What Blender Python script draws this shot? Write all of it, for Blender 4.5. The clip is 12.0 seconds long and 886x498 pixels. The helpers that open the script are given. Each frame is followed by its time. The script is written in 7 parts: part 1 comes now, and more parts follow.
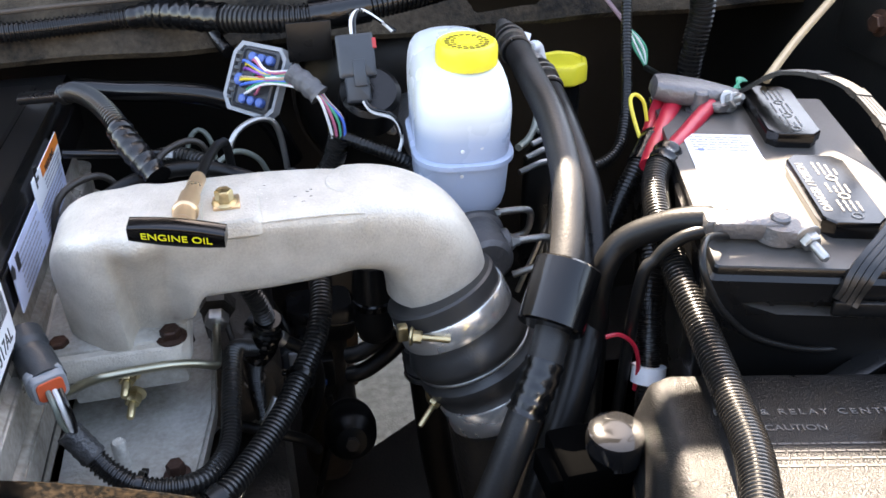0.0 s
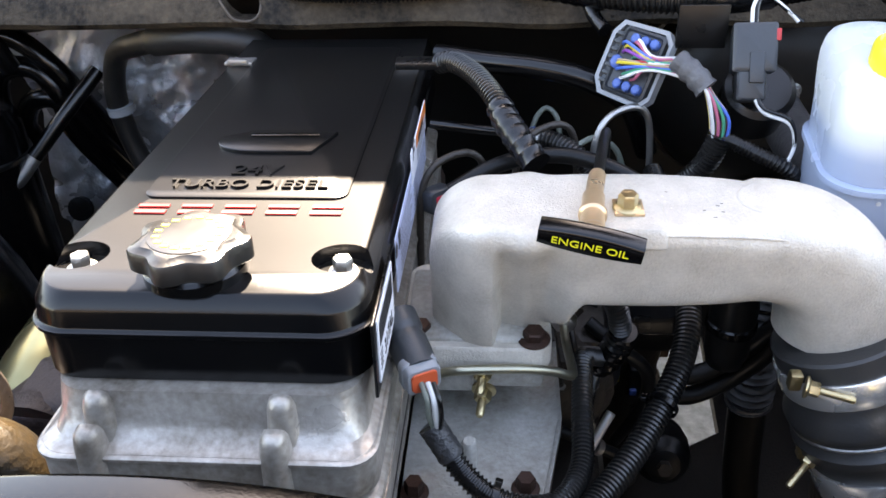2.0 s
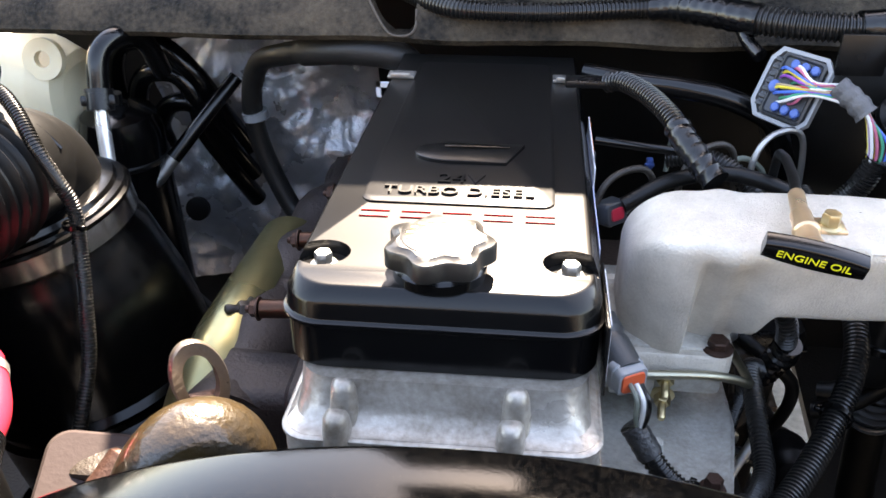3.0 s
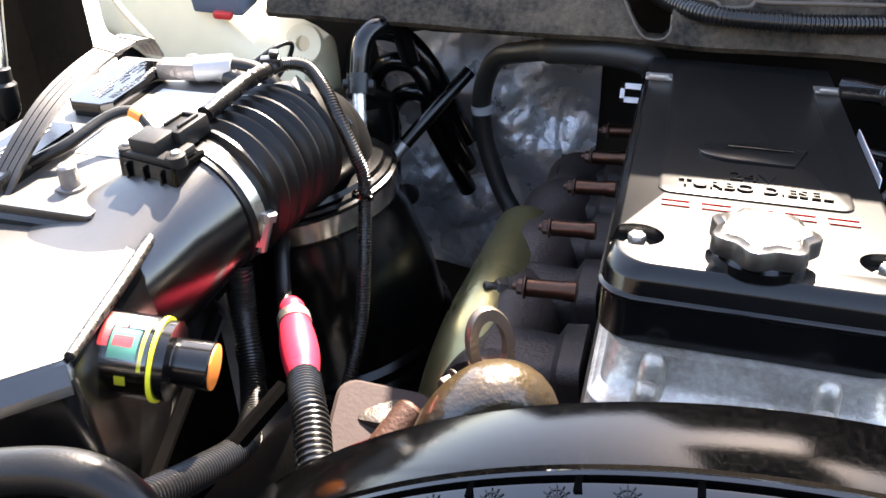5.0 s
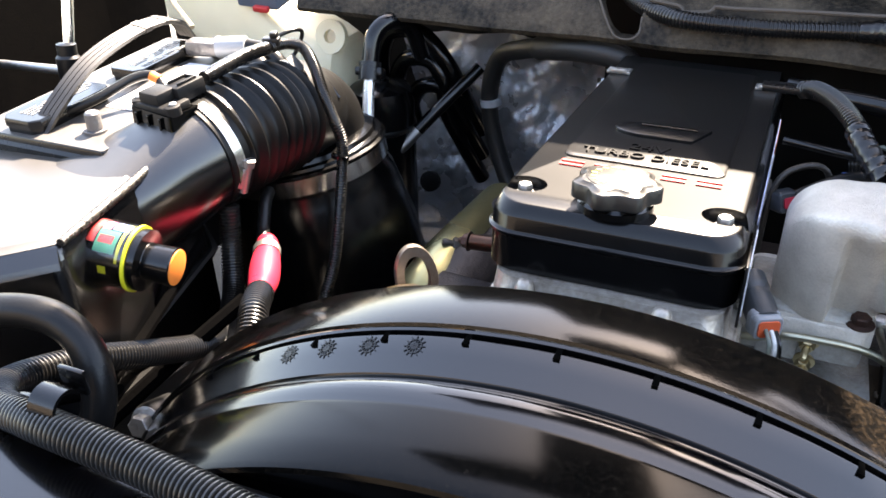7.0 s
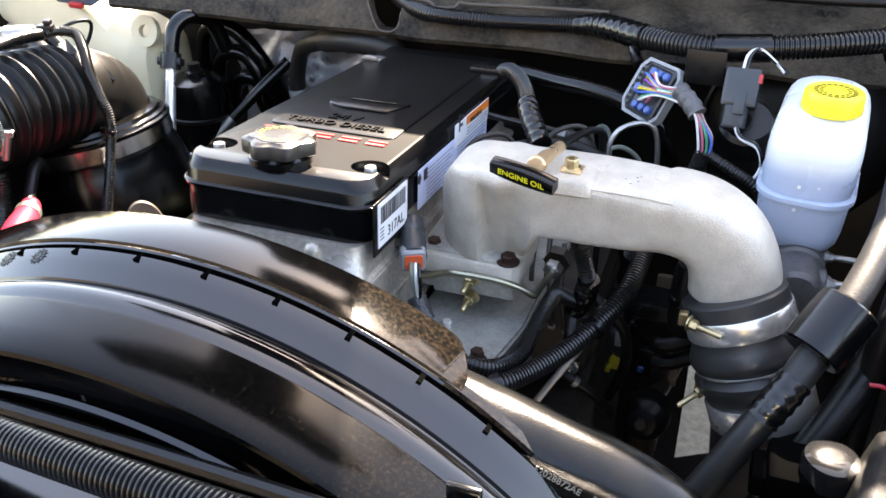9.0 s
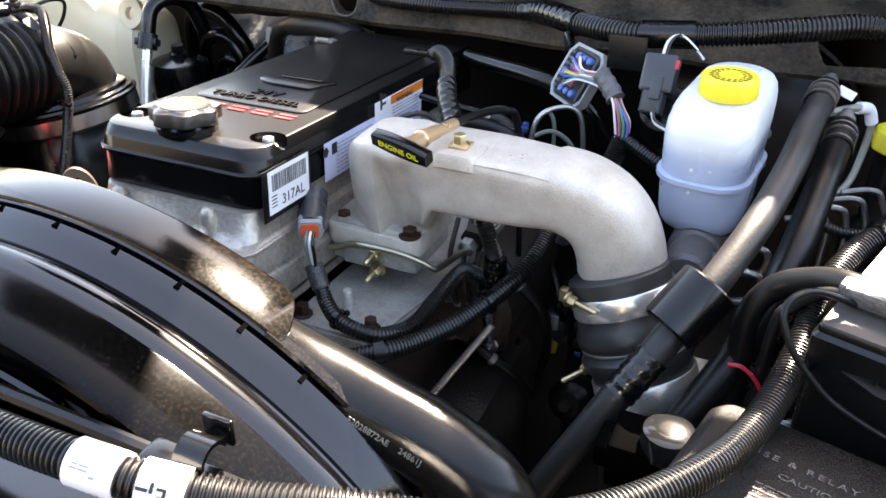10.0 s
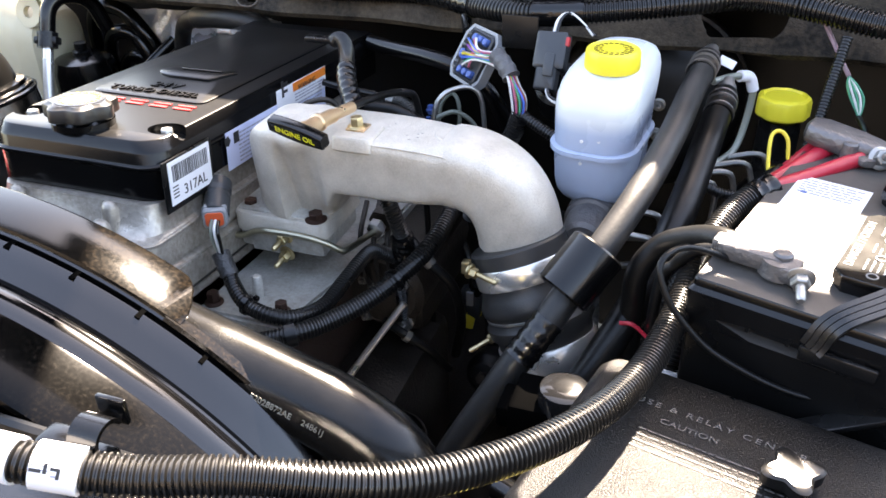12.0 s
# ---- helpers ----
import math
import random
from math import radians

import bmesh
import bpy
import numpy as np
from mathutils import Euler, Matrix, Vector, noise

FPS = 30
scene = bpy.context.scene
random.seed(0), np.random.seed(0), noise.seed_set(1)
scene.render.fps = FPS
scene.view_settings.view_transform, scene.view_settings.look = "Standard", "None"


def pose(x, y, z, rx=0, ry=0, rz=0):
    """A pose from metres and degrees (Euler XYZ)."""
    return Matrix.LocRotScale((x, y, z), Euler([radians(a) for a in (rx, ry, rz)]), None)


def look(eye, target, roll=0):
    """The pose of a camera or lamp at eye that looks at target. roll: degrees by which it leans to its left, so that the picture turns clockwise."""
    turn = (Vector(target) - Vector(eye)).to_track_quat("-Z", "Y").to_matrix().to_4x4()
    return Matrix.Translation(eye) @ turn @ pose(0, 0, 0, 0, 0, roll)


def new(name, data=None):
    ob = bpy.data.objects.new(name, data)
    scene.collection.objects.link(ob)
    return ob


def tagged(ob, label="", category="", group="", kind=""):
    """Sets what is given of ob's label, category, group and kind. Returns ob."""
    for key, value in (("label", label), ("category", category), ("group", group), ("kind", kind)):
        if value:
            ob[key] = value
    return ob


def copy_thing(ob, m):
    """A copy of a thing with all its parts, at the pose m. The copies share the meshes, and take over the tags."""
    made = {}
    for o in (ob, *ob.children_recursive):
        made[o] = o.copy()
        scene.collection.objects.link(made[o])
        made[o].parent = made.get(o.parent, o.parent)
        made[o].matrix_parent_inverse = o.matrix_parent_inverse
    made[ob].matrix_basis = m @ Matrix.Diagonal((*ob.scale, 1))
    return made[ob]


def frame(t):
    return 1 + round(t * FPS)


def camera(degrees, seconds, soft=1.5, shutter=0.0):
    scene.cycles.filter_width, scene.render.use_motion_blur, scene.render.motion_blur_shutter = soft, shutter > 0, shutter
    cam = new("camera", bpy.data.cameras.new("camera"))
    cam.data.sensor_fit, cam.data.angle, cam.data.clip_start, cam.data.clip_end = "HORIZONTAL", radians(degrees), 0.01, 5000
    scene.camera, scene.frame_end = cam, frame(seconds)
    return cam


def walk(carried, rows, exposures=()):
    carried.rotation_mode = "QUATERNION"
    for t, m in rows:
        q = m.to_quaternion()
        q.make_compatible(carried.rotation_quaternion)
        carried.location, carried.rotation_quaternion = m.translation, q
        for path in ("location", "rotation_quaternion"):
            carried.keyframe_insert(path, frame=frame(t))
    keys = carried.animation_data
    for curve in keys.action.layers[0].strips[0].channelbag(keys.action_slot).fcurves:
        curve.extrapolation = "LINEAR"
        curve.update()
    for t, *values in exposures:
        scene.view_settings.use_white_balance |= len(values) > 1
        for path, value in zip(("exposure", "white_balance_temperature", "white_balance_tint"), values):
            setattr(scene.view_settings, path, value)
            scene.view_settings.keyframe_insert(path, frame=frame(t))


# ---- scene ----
# Lengths below are layout units; U metres each, which gives the engine its true size.
U = 0.85
cam = camera(55.3, 12.0, soft=1.6)
METRES, EYE, TILT, LEAN, TURN = 1.5 * U, 0.75 * U, -33.0, 0.0, -14.0
ROWS = [
    (0.0, 0.0, 0.0, 0.0, 0.0, 0.0, -0.0),
    (0.5, 0.0378, 0.0287, 0.0091, -0.22, -0.76, -0.17),
    (1.0, 0.02, 0.0414, 0.0283, 5.4, -1.18, -2.13),
    (1.5, -0.0379, 0.0551, 0.0189, 12.47, -2.29, -5.62),
    (2.0, -0.0932, 0.0407, 0.0159, 15.86, -3.23, -8.07),
    (2.5, -0.1415, 0.0093, 0.0112, 16.62, -2.98, -9.18),
    (4.5, -0.2484, -0.0585, -0.0269, 23.12, -3.26, -13.55),
    (5.0, -0.2595, -0.0777, -0.0371, 25.78, -3.91, -14.76),
    (5.5, -0.242, -0.092, -0.0397, 28.33, -3.94, -15.7),
    (6.0, -0.2082, -0.1061, -0.0433, 31.12, -4.18, -17.18),
    (6.5, -0.1507, -0.1049, -0.046, 33.59, -4.87, -18.19),
    (8.5, 0.0242, -0.1163, -0.0461, 29.11, -2.53, -16.5),
    (9.0, 0.1093, -0.0925, -0.031, 29.66, -2.52, -17.64),
    (9.5, 0.1868, -0.0621, -0.0155, 32.23, -3.42, -18.99),
    (10.0, 0.2251, -0.0453, -0.0098, 34.04, -3.98, -19.5),
    (10.5, 0.2351, -0.0381, -0.0095, 34.47, -4.3, -19.2),
    (11.0, 0.235, -0.0462, -0.0151, 32.67, -4.27, -17.71),
    (11.5, 0.2314, -0.0611, -0.021, 28.71, -3.41, -15.52),
    (12.0, 0.2578, -0.0465, -0.0089, 29.45, -3.26, -16.58),
]
walk(cam, [(t, pose(0, 0, EYE, TILT, LEAN, TURN) @ pose(METRES * x, METRES * y, METRES * z, 90 + pitch, roll, yaw)) for t, x, y, z, yaw, pitch, roll in ROWS], [(0.0, 3.80, 8600, 16), (2.0, 3.86, 8700, 17), (4.5, 3.90, 8150, 16), (5.5, 3.80, 8000, 16), (6.5, 3.66, 8200, 16), (8.5, 3.92, 8650, 16), (9.5, 3.74, 8650, 16), (10.5, 3.66, 8600, 16), (11.5, 3.62, 8500, 16), (12.0, 3.74, 8550, 17)])

# ---- world and sun ----
SUN = Vector((0.05, 0.68, 0.73)).normalized()
world = bpy.data.worlds.new("sky")
scene.world = world
world.use_nodes = True
sky = world.node_tree.nodes.new("ShaderNodeTexSky")
sky.sky_type, sky.sun_disc = "NISHITA", False
sky.sun_elevation = math.asin(SUN.z)
sky.sun_rotation = math.atan2(SUN.x, SUN.y)
bg = world.node_tree.nodes["Background"]
bg.inputs["Strength"].default_value = 0.109
world.node_tree.links.new(sky.outputs[0], bg.inputs["Color"])
sun = new("sun", bpy.data.lights.new("sun", "SUN"))
sun.data.energy, sun.data.angle, sun.data.color = 5.0, radians(0.5), (1.0, 0.985, 0.96)
sun.matrix_world = look(SUN * 10, (0, 0, 0))


# ---- materials ----
def material(name, color, rough=0.5, metal=0.0, color2=None, scale=60.0, amount=0.5, bump=0.0, bump_scale=300.0, spread=0.1, coat=0.0, trans=0.0, stretch=(1, 1, 1), spec=0.5, dust_glare=0.0, lo=0.5, hi=1.0, film_rough=0.0):
    """Principled surface: two scales of colour and roughness variation, fine relief."""
    m = bpy.data.materials.new(name)
    m.use_nodes = True
    n, l = m.node_tree.nodes, m.node_tree.links
    p = n["Principled BSDF"]
    co = n.new("ShaderNodeTexCoord")
    mp = n.new("ShaderNodeMapping")
    mp.inputs["Scale"].default_value = stretch
    l.new(co.outputs["Object"], mp.inputs["Vector"])
    big, fine = n.new("ShaderNodeTexNoise"), n.new("ShaderNodeTexNoise")
    for tex, sc, det in ((big, scale * 0.25, 5), (fine, scale * 3, 4)):
        tex.inputs["Scale"].default_value, tex.inputs["Detail"].default_value = sc, det
        l.new(mp.outputs[0], tex.inputs["Vector"])
    c2 = color2 or tuple(min(1, c * 0.6) for c in color)
    mixed = n.new("ShaderNodeMath")
    mixed.operation = "MULTIPLY_ADD"
    l.new(fine.outputs["Fac"], mixed.inputs[0])
    mixed.inputs[1].default_value = 0.45
    l.new(big.outputs["Fac"], mixed.inputs[2])
    ramp = n.new("ShaderNodeMapRange")
    ramp.inputs["From Min"].default_value, ramp.inputs["From Max"].default_value = lo, hi
    ramp.inputs["To Max"].default_value = amount
    l.new(mixed.outputs[0], ramp.inputs["Value"])
    mix = n.new("ShaderNodeMix")
    mix.data_type = "RGBA"
    mix.inputs["A"].default_value, mix.inputs["B"].default_value = (*color, 1), (*c2, 1)
    l.new(ramp.outputs[0], mix.inputs["Factor"])
    shade = mix.outputs["Result"]
    if dust_glare:
        # settled dust on faces that look up, paled further to stand for sun glare
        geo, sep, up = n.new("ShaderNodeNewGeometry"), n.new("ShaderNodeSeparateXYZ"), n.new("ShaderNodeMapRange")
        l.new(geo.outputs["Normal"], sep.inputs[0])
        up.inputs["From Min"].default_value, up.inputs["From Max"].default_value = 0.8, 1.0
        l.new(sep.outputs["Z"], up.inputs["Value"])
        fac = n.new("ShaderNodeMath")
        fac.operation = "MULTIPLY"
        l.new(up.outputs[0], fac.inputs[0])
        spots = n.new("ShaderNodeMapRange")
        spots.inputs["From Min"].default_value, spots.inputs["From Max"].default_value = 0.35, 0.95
        spots.inputs["To Min"].default_value, spots.inputs["To Max"].default_value = dust_glare * 0.6, dust_glare
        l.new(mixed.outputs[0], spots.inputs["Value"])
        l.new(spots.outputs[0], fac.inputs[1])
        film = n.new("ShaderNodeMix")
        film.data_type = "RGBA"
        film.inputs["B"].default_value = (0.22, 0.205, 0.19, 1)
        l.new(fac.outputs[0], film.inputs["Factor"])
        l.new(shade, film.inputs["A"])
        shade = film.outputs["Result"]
    l.new(shade, p.inputs["Base Color"])
    rr = n.new("ShaderNodeMapRange")
    rr.inputs["From Min"].default_value, rr.inputs["From Max"].default_value = 0.3, 0.7
    rr.inputs["To Min"].default_value, rr.inputs["To Max"].default_value = max(0.02, rough - spread), min(1, rough + spread)
    l.new(big.outputs["Fac"], rr.inputs["Value"])
    gloss = rr.outputs[0]
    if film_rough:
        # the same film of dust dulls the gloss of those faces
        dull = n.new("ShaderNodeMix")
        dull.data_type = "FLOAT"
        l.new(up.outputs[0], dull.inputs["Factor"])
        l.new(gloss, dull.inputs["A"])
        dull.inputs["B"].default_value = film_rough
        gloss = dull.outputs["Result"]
    l.new(gloss, p.inputs["Roughness"])
    p.inputs["Metallic"].default_value = metal
    p.inputs["Coat Weight"].default_value = coat
    p.inputs["Coat Roughness"].default_value = 0.08
    p.inputs["Specular IOR Level"].default_value = spec
    if trans:
        p.inputs["Subsurface Weight"].default_value = trans
        p.inputs["Subsurface Radius"].default_value = (0.02, 0.02, 0.02)
        p.inputs["Subsurface Scale"].default_value = 0.5
    if bump:
        bt, bn = n.new("ShaderNodeTexNoise"), n.new("ShaderNodeBump")
        bt.inputs["Scale"].default_value, bt.inputs["Detail"].default_value = bump_scale, 6
        l.new(mp.outputs[0], bt.inputs["Vector"])
        bn.inputs["Strength"].default_value, bn.inputs["Distance"].default_value = bump, 0.002
        l.new(bt.outputs["Fac"], bn.inputs["Height"])
        l.new(bn.outputs[0], p.inputs["Normal"])
    return m


GLOSS = material("glossy_black_plastic", (0.0015, 0.0015, 0.0017), 0.18, color2=(0.003, 0.003, 0.003), bump=0.03, bump_scale=900, spread=0.06, spec=0.4)
# real dust on the lid, with its top paled in colour for sun glare
LIDMAT = material("dusty_sun_glare_lid", (0.002, 0.002, 0.0022), 0.28, color2=(0.006, 0.0055, 0.005), bump=0.03, bump_scale=900, spread=0.1, dust_glare=0.3, spec=0.4, film_rough=0.46)
COVER = material("dusty_black_cover", (0.002, 0.002, 0.0023), 0.2, color2=(0.004, 0.0038, 0.0036), bump=0.03, bump_scale=900, spread=0.04, dust_glare=0.02, spec=0.3, film_rough=0.34)
PLASTIC = material("black_plastic", (0.0045, 0.0045, 0.0047), 0.3, color2=(0.0055, 0.0052, 0.0048), bump=0.06, bump_scale=900, dust_glare=0.008, spec=0.35)
# dusty plastic whose upward faces are coloured paler to imitate glare from the sun
BOXPLASTIC = material("dusty_sun_glare_box_plastic", (0.001, 0.001, 0.0012), 0.22, color2=(0.002, 0.0019, 0.0018), bump=0.03, bump_scale=900, dust_glare=0.12, spec=0.85, spread=0.05, film_rough=0.44)
DUSTY = material("dusty_dark_plastic", (0.008, 0.0072, 0.0062), 0.5, color2=(0.085, 0.066, 0.046), amount=1.0, scale=55, lo=0.55, hi=1.0, bump=0.8, bump_scale=350, spec=0.1)
SHROUD = material("satin_black_shroud", (0.0012, 0.0012, 0.0014), 0.13, color2=(0.002, 0.0017, 0.0015), amount=0.3, scale=25, spec=0.6, spread=0.04)
SHROUD_RIM = material("dusty_shroud_rim", (0.0022, 0.0021, 0.002), 0.115, color2=(0.018, 0.0125, 0.008), amount=0.8, scale=1500, bump=0.02, bump_scale=900, spec=0.25, spread=0.015, lo=0.66, hi=0.98)
RUBBER = material("black_rubber", (0.004, 0.004, 0.004), 0.36, color2=(0.008, 0.0077, 0.0075), bump=0.1, bump_scale=500, spec=0.25)
CANMAT = material("black_canister_plastic", (0.0012, 0.0012, 0.0013), 0.2, color2=(0.0022, 0.0021, 0.002), bump=0.03, bump_scale=700, spec=0.3, spread=0.05)
HOSE = material("grey_rubber_hose", (0.010, 0.0098, 0.0095), 0.46, color2=(0.02, 0.019, 0.0175), dust_glare=0.15, bump=0.15, bump_scale=450, spec=0.4)
CONDUIT = material("ribbed_black_conduit", (0.005, 0.0048, 0.0046), 0.28, color2=(0.012, 0.011, 0.0098), scale=30, dust_glare=0.05, spec=0.55)
TAPE = material("black_vinyl_tape", (0.0025, 0.0025, 0.0027), 0.2, color2=(0.005, 0.005, 0.005), bump=0.4, bump_scale=120, spec=0.45)
HORN = material("cast_aluminium_grey", (0.57, 0.525, 0.455), 0.42, 0.2, color2=(0.34, 0.305, 0.255), scale=160, amount=0.75, bump=0.5, bump_scale=650)
CAST = material("weathered_cast_aluminium", (0.5, 0.49, 0.45), 0.5, 0.3, color2=(0.2, 0.175, 0.14), scale=80, amount=0.9, bump=0.5, bump_scale=350)
HEADMAT = material("tarnished_head_casting", (0.45, 0.41, 0.36), 0.34, 0.5, color2=(0.13, 0.10, 0.07), scale=70, amount=1.0, bump=0.2, bump_scale=260, lo=0.55, hi=1.0)
IRON = material("rusty_iron_block", (0.05, 0.032, 0.024), 0.7, 0.2, color2=(0.09, 0.045, 0.028), scale=30, bump=0.5, bump_scale=250)
DARKIRON = material("oily_dark_iron", (0.028, 0.024, 0.020), 0.45, 0.3, color2=(0.045, 0.03, 0.02), scale=30, bump=0.5, bump_scale=250)
RUST = material("rusted_steel", (0.065, 0.03, 0.02), 0.5, 0.6, color2=(0.03, 0.016, 0.012), scale=90, amount=0.9, bump=0.4)
MANIFOLD = material("heat_browned_iron", (0.017, 0.012, 0.012), 0.6, 0.3, color2=(0.010, 0.007, 0.007), scale=40, bump=0.5)
STEEL = material("bright_steel_band", (0.78, 0.76, 0.72), 0.3, 0.8, color2=(0.5, 0.48, 0.45), scale=40, bump=0.05)
DULL = material("dull_grey_steel", (0.42, 0.42, 0.41), 0.42, 1.0, color2=(0.2, 0.19, 0.17), scale=60, bump=0.3)
ZINC = material("yellow_zinc_bolt", (0.55, 0.45, 0.26), 0.35, 1.0, color2=(0.33, 0.24, 0.13), scale=120, bump=0.2)
LEAD = material("dull_lead_terminal", (0.16, 0.155, 0.155), 0.45, 0.7, color2=(0.08, 0.075, 0.075), scale=70, bump=0.6, bump_scale=250)
BRASS = material("heat_tanned_brass", (0.68, 0.47, 0.28), 0.34, 0.75, color2=(0.55, 0.37, 0.23), scale=80)
FOIL = material("crinkled_foil", (0.74, 0.76, 0.80), 0.28, 0.6, color2=(0.55, 0.56, 0.6), scale=60, bump=1.0, bump_scale=130)
SHIELD = material("tarnished_heat_shield", (0.26, 0.245, 0.13), 0.3, 0.9, color2=(0.13, 0.12, 0.055), scale=20, bump=0.1, bump_scale=120)
TANK = material("aged_cream_plastic", (0.76, 0.68, 0.48), 0.4, color2=(0.64, 0.56, 0.38), scale=12, amount=0.6, trans=0.25)
YELLOW = material("yellow_cap_plastic", (0.80, 0.68, 0.05), 0.38, color2=(0.72, 0.58, 0.03), amount=0.4, bump=0.1)
RED = material("red_rubber", (0.42, 0.016, 0.034), 0.35, color2=(0.34, 0.01, 0.025), amount=0.5)
ORANGE = material("orange_seal", (0.7, 0.1, 0.03), 0.5)
GREYPLASTIC = material("grey_connector_plastic", (0.03, 0.034, 0.038), 0.4, color2=(0.02, 0.022, 0.024), bump=0.1)
LIGHTGREY = material("light_grey_plastic", (0.24, 0.255, 0.27), 0.42, color2=(0.17, 0.18, 0.19), bump=0.1)
PAPER = material("white_label_paper", (0.72, 0.73, 0.76), 0.5, color2=(0.62, 0.62, 0.64), amount=0.3)
BLUELABEL = material("pale_blue_label", (0.5, 0.55, 0.72), 0.4, color2=(0.45, 0.5, 0.66), amount=0.3)
INK = material("black_ink", (0.02, 0.02, 0.022), 0.5)
GREYINK = material("grey_ink", (0.3, 0.31, 0.36), 0.5)
PALEINK = material("pale_grey_print", (0.075, 0.072, 0.069), 0.6)
CAPWHITE = material("raised_white_print", (0.2, 0.195, 0.185), 0.6)
BOXINK = material("worn_box_print", (0.085, 0.082, 0.076), 0.6)
HOSEINK = material("faded_hose_print", (0.2, 0.19, 0.16), 0.6)
BAND = material("polished_dark_band", (0.6, 0.59, 0.57), 0.2, 1.0, color2=(0.4, 0.39, 0.38), scale=40)
BOOTMAT = material("grey_black_boot_rubber", (0.020, 0.0195, 0.019), 0.48, color2=(0.026, 0.025, 0.024), scale=50, bump=0.1, bump_scale=400)
MATTE = material("black_moulded_tab", (0.0015, 0.0015, 0.0015), 0.8, spec=0.0)
EYESTEEL = material("worn_eye_steel", (0.2, 0.165, 0.135), 0.35, 0.8, color2=(0.09, 0.06, 0.045), scale=90, bump=0.3)
CAPINK = material("faint_cap_print", (0.16, 0.11, 0.015), 0.5)
FRONTBAND = material("brown_black_band", (0.0012, 0.0011, 0.001), 0.14, color2=(0.014, 0.011, 0.008), amount=0.5, scale=1500, spec=0.12, spread=0.01, lo=0.72, hi=1.1)
WALLMAT = material("dirty_black_panel", (0.0012, 0.0012, 0.0013), 0.95, color2=(0.003, 0.0027, 0.0024), scale=20, bump=0.2, spec=0.0)
YELLOWINK = material("yellow_print", (0.75, 0.7, 0.03), 0.5)
REDINK = material("red_print", (0.5, 0.03, 0.03), 0.4)
ORANGEINK = material("orange_print", (0.85, 0.22, 0.03), 0.5)
BLUE = material("blue_plastic_plug", (0.045, 0.11, 0.34), 0.4)
GREEN = material("green_insulation", (0.03, 0.3, 0.17), 0.4)
PINK = material("pink_insulation", (0.5, 0.12, 0.2), 0.45)
MAUVE = material("faded_mauve_insulation", (0.24, 0.15, 0.17), 0.5)
PURPLE = material("purple_insulation", (0.25, 0.06, 0.35), 0.4)
WIREWHITE = material("white_insulation", (0.7, 0.7, 0.68), 0.4)
WIREGREY = material("grey_green_insulation", (0.16, 0.18, 0.15), 0.4)
WIREBLUE = material("blue_insulation", (0.05, 0.15, 0.55), 0.4)
WIREYELLOW = material("yellow_insulation", (0.7, 0.55, 0.05), 0.4)
WIRETAN = material("tan_insulation", (0.4, 0.3, 0.18), 0.4)
CONCRETE = material("weathered_concrete", (0.24, 0.23, 0.215), 0.85, color2=(0.12, 0.115, 0.105), scale=220, amount=0.9, bump=0.5, bump_scale=200)
PAINT = material("white_body_paint", (0.75, 0.75, 0.74), 0.25, coat=0.6, amount=0.1)
INNER = material("black_body_paint", (0.005, 0.005, 0.005), 0.4, color2=(0.012, 0.011, 0.010), scale=20, bump=0.1, spec=0.3)
CHROME = material("polished_rod", (0.8, 0.8, 0.8), 0.12, 1.0, amount=0.1)


# ---- builders ----
def thing(name, at, label, category, group="", kind="", turn=0):
    ob = new(name)
    ob.empty_display_size = 0.02
    ob.matrix_world = Matrix.Translation(Vector(at) * U)
    return tagged(ob, label, category, group, kind)


def part(name, bm, mat, parent, label="", m=None, flat=False, kind=""):
    """Link a bmesh, drawn in layout units, as one mesh object under a thing or a part."""
    if m is not None:
        bm.transform(m)
    bm.transform(Matrix.Scale(U, 4))
    home = Matrix.Identity(4)
    p = parent
    while p is not None:
        home = p.matrix_basis @ home
        p = p.parent
    bm.transform(home.inverted())
    bmesh.ops.recalc_face_normals(bm, faces=bm.faces)
    me = bpy.data.meshes.new(name)
    for f in bm.faces:
        f.smooth = not flat
    bm.to_mesh(me)
    bm.free()
    if not flat:
        me.set_sharp_from_angle(angle=radians(38))
    me.materials.append(mat)
    ob = new(name, me)
    ob.parent = parent
    return tagged(ob, label, kind=kind)


def rod_frame(a, b):
    """A pose whose z runs from a to b."""
    a, b = Vector(a), Vector(b)
    return Matrix.Translation(a) @ (b - a).to_track_quat("Z", "Y").to_matrix().to_4x4()


def box(sx, sy, sz, at=(0, 0, 0), bevel=0.0, seg=2):
    """A block with rounded edges; at is the middle of its base."""
    bm = bmesh.new()
    bmesh.ops.create_cube(bm, size=1)
    bm.transform(Matrix.Translation((at[0], at[1], at[2] + sz / 2)) @ Matrix.Diagonal((sx, sy, sz, 1)))
    if bevel:
        bmesh.ops.bevel(bm, geom=bm.edges, offset=bevel, segments=seg, profile=0.5, affect="EDGES")
    return bm


def join(*bms):
    out = bms[0]
    for b in bms[1:]:
        me = bpy.data.meshes.new("join")
        b.to_mesh(me)
        b.free()
        out.from_mesh(me)
        bpy.data.meshes.remove(me)
    return out


def rings(loops, closed=True, cap=True):
    """Skin over a run of point loops of one length."""
    bm = bmesh.new()
    vs = [[bm.verts.new(p) for p in lp] for lp in loops]
    n = len(vs[0])
    for a, b in zip(vs, vs[1:]):
        for i in range(n if closed else n - 1):
            j = (i + 1) % n
            try:
                bm.faces.new((a[i], a[j], b[j], b[i]))
            except ValueError:
                pass
    if cap:
        bm.faces.new(vs[0][::-1])
        bm.faces.new(vs[-1])
    return bm


